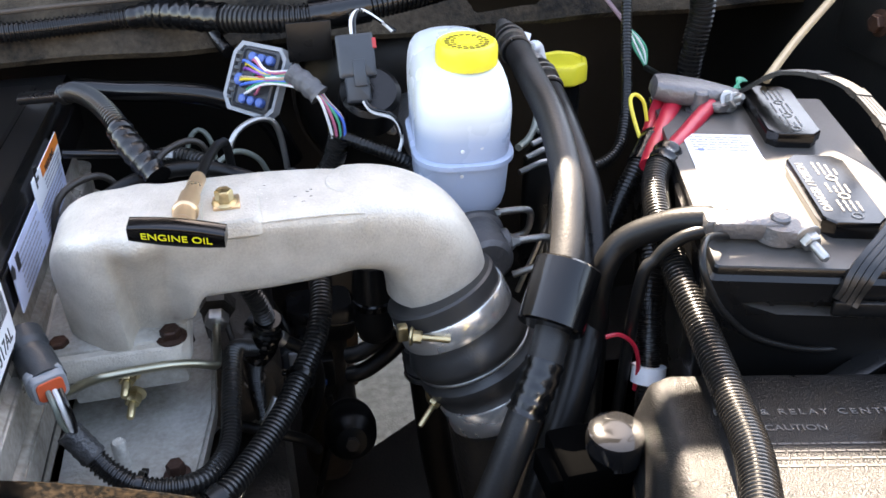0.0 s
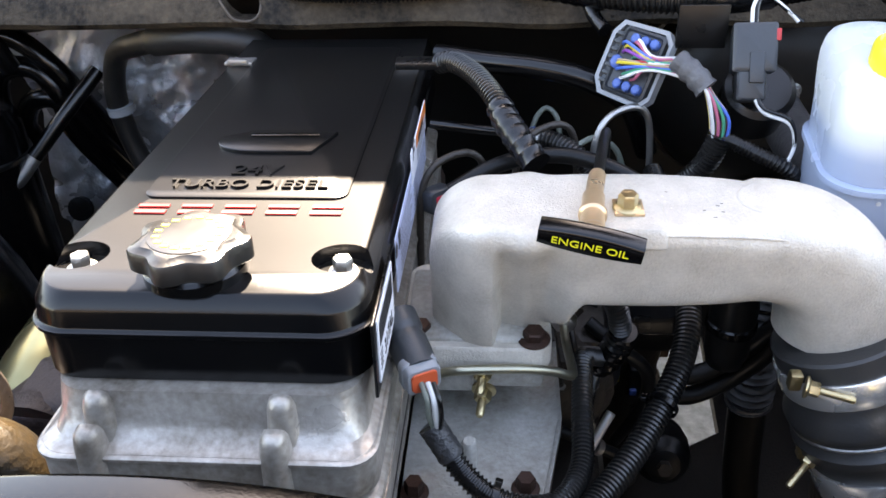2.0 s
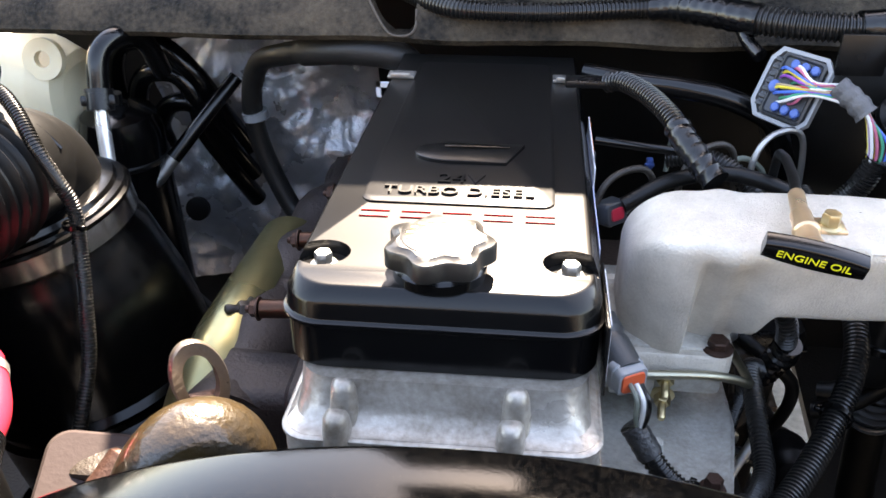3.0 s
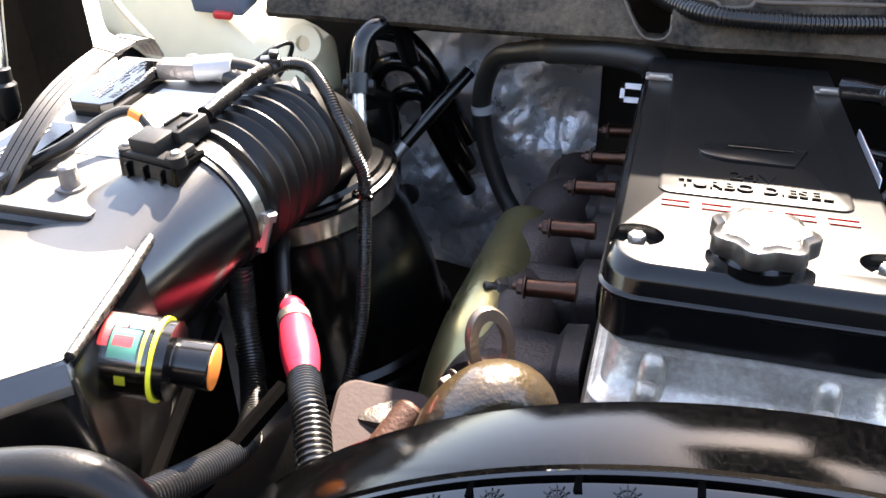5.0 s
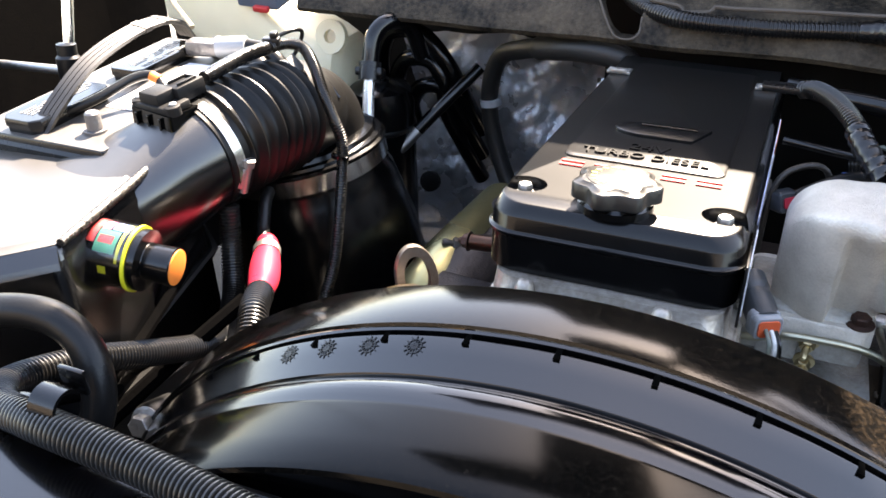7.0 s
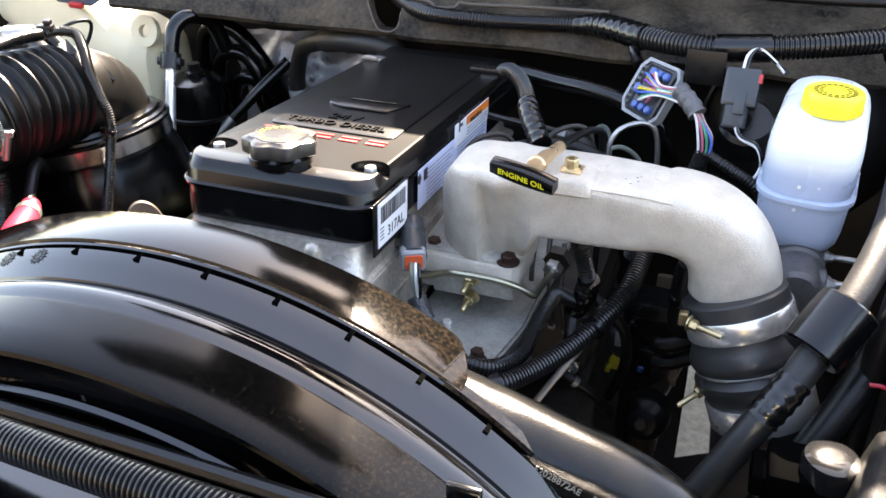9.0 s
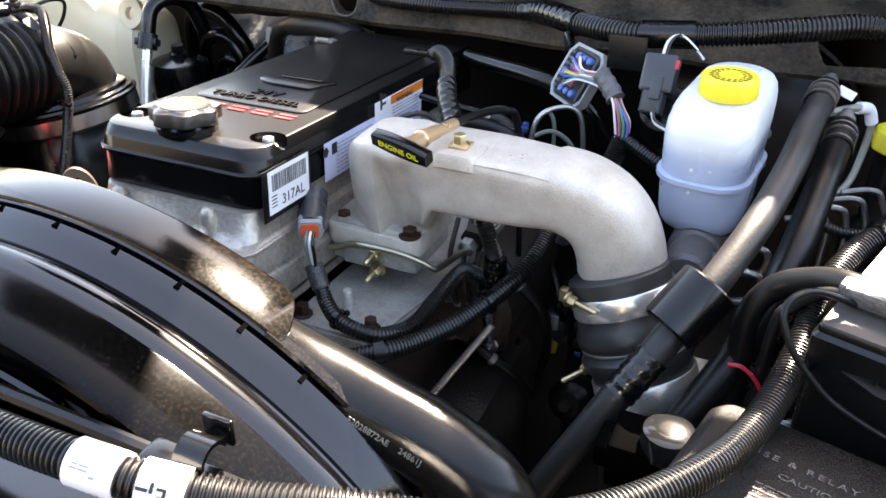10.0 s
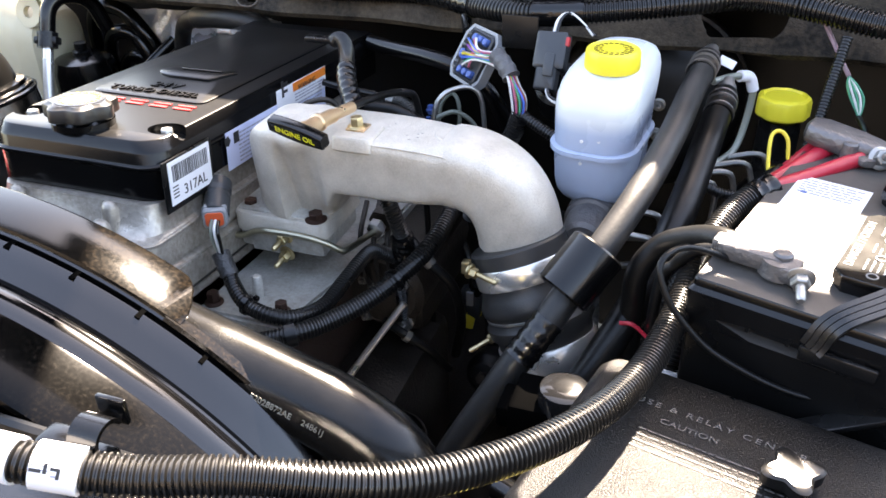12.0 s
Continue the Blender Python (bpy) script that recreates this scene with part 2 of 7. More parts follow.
def lathe(profile, n=32, lobes=0, depth=0.0, cap=True):
    """Turn (z, r) pairs about z; lobes waves the radius like a grip."""
    loops = []
    for z, r in profile:
        loop = []
        for i in range(n):
            a = math.tau * i / n
            k = r * (1 + depth * math.cos(lobes * a)) if lobes else r
            loop.append((k * math.cos(a), k * math.sin(a), z))
        loops.append(loop)
    return rings(loops, cap=cap)


def spline(points, step):
    """Even samples of a smooth curve through points."""
    p = [Vector(q) for q in points]
    p = [2 * p[0] - p[1]] + p + [2 * p[-1] - p[-2]]
    fine = []
    for a, b, c, d in zip(p, p[1:], p[2:], p[3:]):
        for i in range(24):
            t = i / 24
            fine.append(0.5 * (2 * b + (c - a) * t + (2 * a - 5 * b + 4 * c - d) * t * t + (3 * b - a - 3 * c + d) * t ** 3))
    fine.append(p[-2])
    out, run = [fine[0]], 0.0
    for a, b in zip(fine, fine[1:]):
        seg = (b - a).length
        while run + seg >= step:
            k = (step - run) / seg
            a = a.lerp(b, k)
            out.append(a.copy())
            seg = (b - a).length
            run = 0.0
        run += seg
    if (out[-1] - fine[-1]).length > step * 0.3:
        out.append(fine[-1])
    return out


def tube(points, r, n=14, step=0.008, radius=None, squash=1.0):
    """A round run along a smooth curve; radius(i, s) may vary it."""
    pts = spline(points, step)
    loops, up = [], None
    for i, q in enumerate(pts):
        d = (pts[min(i + 1, len(pts) - 1)] - pts[max(i - 1, 0)]).normalized()
        if up is None:
            up = d.orthogonal().normalized()
        up = (up - d * up.dot(d)).normalized()
        side = d.cross(up)
        k = radius(i, i * step) if radius else r
        loops.append([q + (up * math.cos(math.tau * j / n) + side * math.sin(math.tau * j / n) * squash) * k for j in range(n)])
    return rings(loops)


def ribbed(points, r, pitch=0.0042, n=16, depth=0.16):
    """Split-loom conduit: rounded rings with narrow grooves."""
    wave = (1.0, 1.0, 1 - depth, 1 - depth)
    return tube(points, r, n, pitch / 4, lambda i, s: r * wave[i % 4])


def hexbolt(at, axis, r=0.009, h=0.008, flange=True, stud=0.0):
    prof_f = rod_frame(at, Vector(at) + Vector(axis))
    bms = []
    z = 0.0
    if flange:
        bms.append(lathe([(0, r * 1.45), (0.0015, r * 1.45), (0.003, r * 1.15)], 20))
        z = 0.0028
    bms.append(lathe([(z, r), (z + h * 0.85, r), (z + h, r * 0.86)], 6))
    if stud:
        bms.append(lathe([(z + h * 0.9, r * 0.5), (z + h + stud, r * 0.5), (z + h + stud + 0.002, r * 0.35)], 10))
    bm = join(*bms)
    bm.transform(prof_f)
    return bm


def letters(body, size, m, mat, parent, name="lettering", depth=0.0006, align="LEFT", label="", space=1.0):
    """Raised lettering in the built-in font, turned into a mesh."""
    cu = bpy.data.curves.new(name, "FONT")
    cu.body, cu.size, cu.extrude, cu.align_x, cu.align_y = body, size, depth, align, "CENTER"
    cu.space_character = space
    tmp = bpy.data.objects.new("tmp", cu)
    me = bpy.data.meshes.new_from_object(tmp)
    bpy.data.objects.remove(tmp)
    bpy.data.curves.remove(cu)
    bm = bmesh.new()
    bm.from_mesh(me)
    bpy.data.meshes.remove(me)
    return part(name, bm, mat, parent, label, m, flat=True)


def bars(rows, m, mat, parent, name="small_print", t=0.0006, label=""):
    """Plain bars (x, y, width, height) standing for small print."""
    return part(name, join(*[box(w, h, t, (x + w / 2, y, 0)) for x, y, w, h in rows]), mat, parent, label, m, flat=True)


def print_rows(x, y, w, h, n, seed, fill=0.62):
    rng = random.Random(seed)
    out = []
    for i in range(n):
        yy, xx = y - i * h, x
        while xx < x + w - 0.003:
            k = rng.uniform(0.003, 0.011)
            k = min(k, x + w - xx)
            out.append((xx, yy, k, h * fill * 0.6))
            xx += k + 0.0018
        if rng.random() < 0.3:
            out.pop()
    return out


def cut(ob, bm, m=None):
    """Take the shape bm, in layout units, out of the mesh ob."""
    if m is not None:
        bm.transform(m)
    bm.transform(Matrix.Scale(U, 4))
    bmesh.ops.recalc_face_normals(bm, faces=bm.faces)
    me = bpy.data.meshes.new("cutter")
    bm.to_mesh(me)
    bm.free()
    tool = new("cutter", me)
    mod = ob.modifiers.new("cut", "BOOLEAN")
    mod.operation, mod.solver, mod.object = "DIFFERENCE", "EXACT", tool
    bpy.context.view_layer.update()
    done = bpy.data.meshes.new_from_object(ob.evaluated_get(bpy.context.evaluated_depsgraph_get()))
    ob.modifiers.remove(mod)
    old = ob.data
    ob.data = done
    done.set_sharp_from_angle(angle=radians(38))
    bpy.data.objects.remove(tool)
    bpy.data.meshes.remove(me)
    bpy.data.meshes.remove(old)


def plate(axis_u, axis_v, at):
    """A pose whose x runs along axis_u and y along axis_v, for things laid on a face."""
    u, v = Vector(axis_u).normalized(), Vector(axis_v).normalized()
    w = u.cross(v).normalized()
    v = w.cross(u)
    return Matrix(((u.x, v.x, w.x, at[0]), (u.y, v.y, w.y, at[1]), (u.z, v.z, w.z, at[2]), (0, 0, 0, 1)))


def rounded(hx, hy, r, n=6, chamfer=False):
    """Corner points of a rounded rectangle about the middle."""
    out = []
    for cx, cy, a0 in ((hx - r, hy - r, 0), (-hx + r, hy - r, 90), (-hx + r, -hy + r, 180), (hx - r, -hy + r, 270)):
        for i in range(n + 1):
            a = radians(a0 + 90 * i / n)
            out.append((cx + r * math.cos(a), cy + r * math.sin(a)))
    return out


def stack(layers, at=(0, 0, 0)):
    """Skin rounded rectangles (hx, hy, r, z, dx, dy) one over another."""
    return rings([[(x + at[0] + (l[4] if len(l) > 4 else 0), y + at[1] + (l[5] if len(l) > 5 else 0), l[3] + at[2]) for x, y in rounded(l[0], l[1], l[2])] for l in layers])


# ---- setting: ground, bay walls, cowl, hood ----
tagged(part("ground", box(60, 60, 0.1, (0, 0, -1.05)), CONCRETE, None), "pale concrete driveway under the truck", "ground", kind="structure")


def panel(name, pts, thick, mat, label):
    """A flat sheet through corner points, with thickness."""
    bm = bmesh.new()
    f = bm.faces.new([bm.verts.new(p) for p in pts])
    f.normal_update()
    n = f.normal.copy()
    got = bmesh.ops.extrude_face_region(bm, geom=[f])
    bmesh.ops.translate(bm, vec=n * thick, verts=[v for v in got["geom"] if isinstance(v, bmesh.types.BMVert)])
    return tagged(part(name, bm, mat, None, flat=True), label, name.split("_")[0], kind="structure")


panel("wall_firewall", [(-1.5, 1.42, -0.368), (0.95, 1.42, -0.368), (0.95, 1.42, 0.5), (-1.5, 1.42, 0.5)], 0.02, INNER, "black painted firewall behind the engine")
panel("wall_right", [(0.82, -0.1, -0.6), (0.82, 1.42, -0.6), (0.82, 1.42, 0.5), (0.82, -0.1, 0.42)], 0.02, INNER, "black inner fender beside the battery")
EDGE = [(-1.32, -0.3, 0.355), (-1.32, 0.45, 0.365), (-1.36, 0.63, 0.378), (-1.44, 0.85, 0.398), (-1.58, 1.25, 0.43), (-1.64, 1.5, 0.45)]
tagged(part("wall_left", rings([[(x, y, -0.6), (x, y, z), (x - 0.02, y, z), (x - 0.02, y, -0.6)] for x, y, z in EDGE]), WALLMAT, None, flat=True), "black inner fender beside the air box", "wall", kind="structure")
tagged(part("fender_left", rings([[(x - 0.012, y, z - 0.012), (x - 0.012, y, z + 0.004), (x - 0.03, y, z + 0.006), (x - 0.6, y, z - 0.02), (x - 0.9, y, z - 0.4), (x - 0.9, y, z - 0.42)] for x, y, z in EDGE]), PAINT, None), "white painted fender top", "fender", kind="structure")
panel("fender_right", [(0.83, 1.6, 0.51), (0.83, -0.3, 0.43), (1.3, -0.3, 0.4), (1.3, 1.6, 0.48)], 0.02, PAINT, "white painted fender top")
# dark sheet added to hide the bright ground, with one gap left open
BAYSHEET = [(-1.7, 0.0), (0.8, 0.0), (0.8, 1.42), (0.27, 1.42), (0.25, 1.12), (0.13, 1.05), (0.125, 1.42), (-1.7, 1.42)]
panel("floor_tray", [(x, y, -0.37) for x, y in BAYSHEET], 0.02, DARKIRON, "dark sheet added under the engine to keep the bay bottom black")
# out of view behind the firewall, added to keep the sun off the ground
panel("floor_cab", [(-1.6, 1.46, -0.28), (1.1, 1.46, -0.28), (1.1, 3.6, -0.28), (-1.6, 3.6, -0.28)], 0.02, INNER, "unseen dark sheet for the cab's underside, added to shade the ground")
panel("frame_rail", [(0.42, 0.0, -0.45), (0.42, 1.4, -0.45), (0.42, 1.4, -0.28), (0.42, 0.0, -0.28)], 0.1, DARKIRON, "dark steel frame rail under the bay")

# unseen dark wall added behind the camera to keep bright horizon out of reflections
DARKBACK = material("dark_backdrop", (0.09, 0.075, 0.06), 0.8, color2=(0.05, 0.04, 0.032), scale=4, amount=0.8, bump=0.3, stretch=(8, 8, 0.4))
tagged(part("unseen_dark_wall", box(16, 0.15, 3.6, (0, -5.5, -0.95)), DARKBACK, None), "unseen plain dark wall added behind the camera to darken reflections", "wall", kind="structure")

# cowl: a dusty moulded lip that runs across the back of the bay
cowl_profile = [(1.10, 0.380), (1.083, 0.374), (1.078, 0.382), (1.09, 0.405), (1.115, 0.432), (1.16, 0.447), (1.3, 0.462), (1.5, 0.49), (1.5, 0.478), (1.3, 0.45), (1.16, 0.435), (1.125, 0.42), (1.105, 0.4)]
loops = []
for i in range(90):
    x = -0.99 + 2.0 * i / 89
    wob = 0.006 * noise.noise(Vector((x * 7, 0, 0)))
    loops.append([(x, y + wob, z + 0.6 * wob) for y, z in cowl_profile])
cowl = tagged(part("cowl", rings(loops), DUSTY, None), "dusty dark plastic cowl lip with mounting slots", "cowl", kind="structure")
slot = [(-0.505, 0.462), (-0.487, 0.437), (-0.470, 0.411), (-0.456, 0.393), (-0.445, 0.3855), (-0.425, 0.3855), (-0.4155, 0.395), (-0.4155, 0.413), (-0.418, 0.462)]
cut(cowl, rings([[(x, y, z) for x, z in slot] for y in (1.03, 1.148)]))
c = stack([(0.06, 0.03, 0.018, -0.1), (0.06, 0.03, 0.018, 0.1)])
c.transform(Matrix.Translation((0.36, 1.125, 0.42)) @ Matrix.Rotation(radians(-18), 4, "X"))
cut(cowl, c)
CHALK_SUNLIT = material("chalky_lip_sunlit_edge", (0.06, 0.046, 0.034), 0.7, color2=(0.05, 0.038, 0.028), scale=90, bump=0.3)
lip = tube([(x, 1.077 + max(0, z - 0.384) * 0.72, z) for x, z in slot[:8]], 0.0018, 10, 0.004)
tagged(part("cowl_slot_lip", lip, CHALK_SUNLIT, None), "chalky rim of the opening in the cowl", "trim", kind="structure")
# sunlight along the cowl's edge, painted as a thin tan line
rim_edge = tube([(-0.408, 1.103, 0.4375), (-0.366, 1.103, 0.432), (-0.357, 1.098, 0.426), (-0.322, 1.098, 0.429), (-0.318, 1.103, 0.435), (-0.292, 1.104, 0.4345), (-0.208, 1.106, 0.4375), (-0.08, 1.11, 0.440)], 0.003, 8, 0.006)
tagged(part("cowl_sunlit_edge", rim_edge, CHALK_SUNLIT, None), "thin tan line painted for the sunlit edge of the cowl", "trim", kind="structure")
seal = tube([(-0.25, 1.2, 0.475), (0.0, 1.1, 0.492), (0.2, 1.06, 0.495), (0.45, 1.09, 0.5), (0.8, 1.12, 0.5)], 0.007, 10, 0.02)
tagged(part("hood_seal", seal, RUBBER, None), "black rubber hood seal along the cowl", "seal", kind="structure")

# raised hood out of view, hinged behind the cowl
HINGE, LIFT = Vector((0, 1.45, 0.52)), 86


def on_hood(u, v):
    """A place on the hood: u across the truck, v up from the hinge."""
    return (u, HINGE.y - v * math.cos(radians(LIFT)), HINGE.z + v * math.sin(radians(LIFT)))


# made-up outline: steps and bars block the sun and darken reflections where wanted
hood = [(-1.02, -0.045), (0.9, -0.045), (0.9, 0.61), (0.27, 0.622), (0.284, 0.79), (0.75, 0.79), (0.75, 0.93), (0.29, 0.808), (0.292, 0.935), (-0.12, 0.91), (0.075, 1.25), (0.12, 1.42), (0.95, 1.42), (0.95, 2.4), (-1.6, 2.4), (-1.6, 1.42), (-0.62, 1.42), (-0.62, 0.87), (-0.135, 0.865), (-0.16, 0.622), (-0.55, 0.62), (-0.66, 0.38), (-1.0, 0.28)]
panel("hood", [on_hood(u, v) for u, v in hood], 0.03, WALLMAT, "unseen raised black hood, its outline cut to shape sun patches and reflections")

# ---- engine block and head ----
ENG = pose(-0.323, 0.492, 0.408, -4.9, 0, 0)

block = thing("engine_block", (-0.32, 0.8, -0.3), "rust-brown iron engine block under the cylinder head", "engine")
part("block_casting", box(0.25, 0.62, 0.42, (0, 0.32, -0.60), 0.012), IRON, block, m=ENG)
part("front_case", box(0.30, 0.05, 0.5, (0.0, 0.02, -0.72), 0.015), DARKIRON, block, m=ENG)
part("manifold_side", box(0.10, 0.5, 0.16, (0.165, 0.34, -0.41), 0.012), IRON, block, m=ENG)

head = thing("cylinder_head", (-0.32, 0.8, 0.235), "tarnished grey cast cylinder head with bosses and flange", "cylinder head")
hl = [(0.121, 0.300, 0.02, -0.178), (0.121, 0.300, 0.02, -0.1460), (0.119, 0.298, 0.02, -0.1430), (0.1145, 0.292, 0.02, -0.1410), (0.1145, 0.292, 0.02, -0.1380), (0.1175, 0.296, 0.022, -0.1360), (0.1170, 0.2955, 0.022, -0.1070), (0.1155, 0.294, 0.022, -0.1035), (0.1105, 0.284, 0.024, -0.1005), (0.1085, 0.276, 0.025, -0.09), (0.107, 0.270, 0.026, -0.0685)]
part("casting", stack(hl, (0.003, 0.278, 0)), HEADMAT, head, m=ENG)


def lug(bx, y0, levels):
    """A rounded upright lug cast onto the front of the head."""
    return rings([[(bx + w * math.cos(a), y0 - d * max(-0.3, math.sin(a)), z) for a in [math.tau * k / 20 for k in range(20)]] for z, w, d in levels])


for bx in (-0.071, 0.055):
    part("lug", lug(bx, -0.012, ((-0.1385, 0.0135, 0.0165), (-0.1290, 0.0115, 0.0155), (-0.0970, 0.0105, 0.0135), (-0.0880, 0.0095, 0.0115), (-0.0835, 0.007, 0.008), (-0.0815, 0.003, 0.003))), HEADMAT, head, m=ENG)
    part("boss", lug(bx + 0.003, 0.003, ((-0.1010, 0.0125, 0.013), (-0.0870, 0.0105, 0.0115), (-0.0740, 0.0095, 0.010), (-0.0675, 0.0075, 0.0075), (-0.0645, 0.0035, 0.003))), HEADMAT, head, m=ENG)
part("ledge_lip", stack([(0.1180, 0.2965, 0.022, -0.1085), (0.1188, 0.2975, 0.022, -0.1075), (0.1188, 0.2975, 0.022, -0.1050), (0.1175, 0.2960, 0.022, -0.1038)], (0.003, 0.278, 0)), HEADMAT, head, "cast lip along the ledge", m=ENG)
part("lower_lip", stack([(0.1222, 0.3012, 0.02, -0.150), (0.1222, 0.3012, 0.02, -0.1465)], (0.003, 0.278, 0)), HEADMAT, head, m=ENG)
part("gasket_line", stack([(0.1245, 0.3025, 0.02, -0.181), (0.1245, 0.3025, 0.02, -0.178)], (0, 0.278, 0)), DARKIRON, head, "dark gasket edge", m=ENG)
part("lower_flange", box(0.25, 0.6, 0.05, (0, 0.28, -0.232), 0.006), HEADMAT, head, "chalky grey gasket flange", m=ENG)

# ---- valve cover ----
cover = thing("valve_cover", (-0.32, 0.8, 0.335), "glossy black plastic valve cover, dusty on top, with labels", "engine cover")


def cover_loop(inset, z, front=0.0):
    hx, ln, r = 0.121 - inset, 0.60, 0.032
    y0 = inset + front
    arc = [(-hx + r - r * math.cos(radians(9 * k)), y0 + r - r * math.sin(radians(9 * k))) for k in range(11)]
    pts = [(-hx, ln)] + arc
    pts += [(-x, y) for x, y in reversed(pts)]
    return [(x, y, z) for x, y in pts]


shell = [cover_loop(*a) for a in ((0.007, -0.0685, 0.0145), (0.0045, -0.067, 0.0145), (0.0045, -0.0335, 0.0145), (0.006, -0.0325, 0.0145), (0.006, -0.0313, 0.0145), (0.0018, -0.0306, 0.0145), (0.0018, -0.0280, 0.0145), (0.0040, -0.0268, 0.0145), (0.0046, -0.0255, 0.0145), (0.0052, -0.0135, 0.0145), (0.0060, -0.0118, 0.0145), (0.0108, -0.0012, 0.0142), (0.0128, 0.0, 0.0142))]
top = part("shell", rings(shell), COVER, cover, m=ENG)
for sx in (-0.0935, 0.0935):
    c = lathe([(-0.012, 0.021), (0.02, 0.022)], 24)
    c.transform(ENG @ Matrix.Translation((sx, 0.072, 0)) @ Matrix.Diagonal((1.0, 0.9, 1, 1)))
    cut(top, c)
    part("pocket_liner", lathe([(-0.0118, 0.020), (-0.0115, 0.0195)], 24), PLASTIC, cover, m=ENG @ Matrix.Translation((sx, 0.072, 0)))
    part("cover_bolt", hexbolt((sx, 0.072, -0.0112), (0, 0, 1), 0.0072, 0.0085), DULL, cover, "bright hex bolt in its pocket", m=ENG)
panel_top = stack([(0.082, 0.20, 0.012, -0.002), (0.082, 0.20, 0.012, 0.0018), (0.079, 0.197, 0.010, 0.003)], (0, 0.36, 0))
part("raised_panel", panel_top, COVER, cover, m=ENG)
for sx in (-0.098, 0.098):
    part("rear_clip", join(box(0.032, 0.022, 0.004, (sx, 0.505, 0.0), 0.001), box(0.024, 0.003, 0.006, (sx, 0.493, 0.002), 0.001)), DULL, cover, "worn metal clip", m=ENG)
# emblem: a plain bullet-shaped plaque with a slanted end
def plaque(grow, z):
    arc = [radians(95 + 170 * i / 18) for i in range(19)]
    pts = [(-0.012 + (0.037 + grow) * math.cos(a), 0.262 + (0.022 + grow) * math.sin(a)) for a in arc]
    pts += [(0.038 + grow, 0.240 - grow), (0.054 + grow, 0.284 + grow)]
    return [(x, y, z) for x, y in pts]


emblem = part("emblem", rings([plaque(0.0, 0.002), plaque(0.0, 0.0062), plaque(-0.0015, 0.0072)]), COVER, cover, "raised black emblem plaque", m=ENG)
part("emblem_bar", box(0.062, 0.0035, 0.002, (0.014, 0.2705, 0.0076), 0.0008), GLOSS, emblem, m=ENG @ Matrix.Rotation(radians(1), 4, "Z"))
letters("24V", 0.026, ENG @ Matrix.Translation((0.0, 0.205, 0.0035)), COVER, cover, depth=0.0015, align="CENTER")
letters("TURBO DIESEL", 0.020, ENG @ Matrix.Translation((0.0, 0.178, 0.004)), COVER, cover, depth=0.0015, align="CENTER")
red_bars = [(-0.078 + 0.034 * i, 0.136 + dy, 0.024, h) for i in range(5) for dy, h in ((0, 0.005), (0.010, 0.004))]
for row in red_bars:
    bars([row], ENG @ Matrix.Translation((0, 0, 0.0004)), REDINK, cover, "red_bar", 0.0012)
# labels on the side face
SIDE = ENG @ plate((0, 1, 0), (0, 0, 1), (0.1195, 0, 0))
part("label_tab", box(0.092, 0.060, 0.0025, (0.066, -0.050, 0), 0.001), PLASTIC, cover, m=SIDE @ Matrix.Translation((0, 0, -0.001)))
tag = part("barcode_label", box(0.078, 0.050, 0.001, (0.067, -0.0475, 0.0016)), PAPER, cover, "white barcode label reading 317AL", m=SIDE)
letters("317AL", 0.017, SIDE @ Matrix.Translation((0.051, -0.0615, 0.0028)), INK, tag, depth=0.0002)
rng = random.Random(3)
stripes, x = [], 0.034
while x < 0.100:
    w = rng.choice((0.0008, 0.0012, 0.002))
    stripes.append((x, -0.037, w, 0.019))
    x += w + rng.choice((0.0009, 0.0014))
bars(stripes, SIDE @ Matrix.Translation((0, 0, 0.0026)), INK, tag, "barcode", 0.0003)
bars([(0.032, -0.052 - 0.004 * i, 0.010, 0.0014) for i in range(4)], SIDE @ Matrix.Translation((0, 0, 0.0026)), INK, tag, t=0.0003)
big = part("spec_label", box(0.262, 0.048, 0.001, (0.275, -0.050, 0.0002), 0.0), BLUELABEL, cover, "pale blue specification label with small print", m=SIDE)
bars(print_rows(0.17, -0.034, 0.09, 0.0050, 8, 5) + print_rows(0.28, -0.040, 0.115, 0.0050, 7, 6), SIDE @ Matrix.Translation((0, 0, 0.0012)), GREYINK, big, t=0.0003)
part("maker_mark", lathe([(0, 0.007), (0.0003, 0.007)], 5), INK, big, m=SIDE @ Matrix.Translation((0.146, -0.037, 0.0012)))
part("maker_mark", box(0.012, 0.014, 0.0003, (0.166, -0.037, 0)), INK, big, m=SIDE @ Matrix.Translation((0.0, 0, 0.0012)))
warn = part("warning_label", box(0.14, 0.030, 0.001, (0.338, 0.008, 0)), PAPER, cover, "white and orange warning label", m=SIDE @ Matrix.Translation((0, -0.0315, 0.0009)))
part("orange_band", box(0.096, 0.012, 0.0004, (0.359, 0.0168, 0.001)), ORANGEINK, warn, m=SIDE @ Matrix.Translation((0, -0.0315, 0.0009)))
letters("WARNING", 0.0105, SIDE @ Matrix.Translation((0.325, -0.0185, 0.0025)), INK, warn, depth=0.0002)
bars(print_rows(0.315, -0.002, 0.09, 0.0042, 3, 9), SIDE @ Matrix.Translation((0, -0.0235, 0.0021)), GREYINK, warn, t=0.0003)
part("pictogram", join(box(0.006, 0.022, 0.0004, (0.284, 0.009, 0)), box(0.014, 0.006, 0.0004, (0.291, 0.014, 0)), box(0.010, 0.004, 0.0004, (0.292, 0.005, 0))), INK, warn, m=SIDE @ Matrix.Translation((0, -0.019, 0.0016)) )

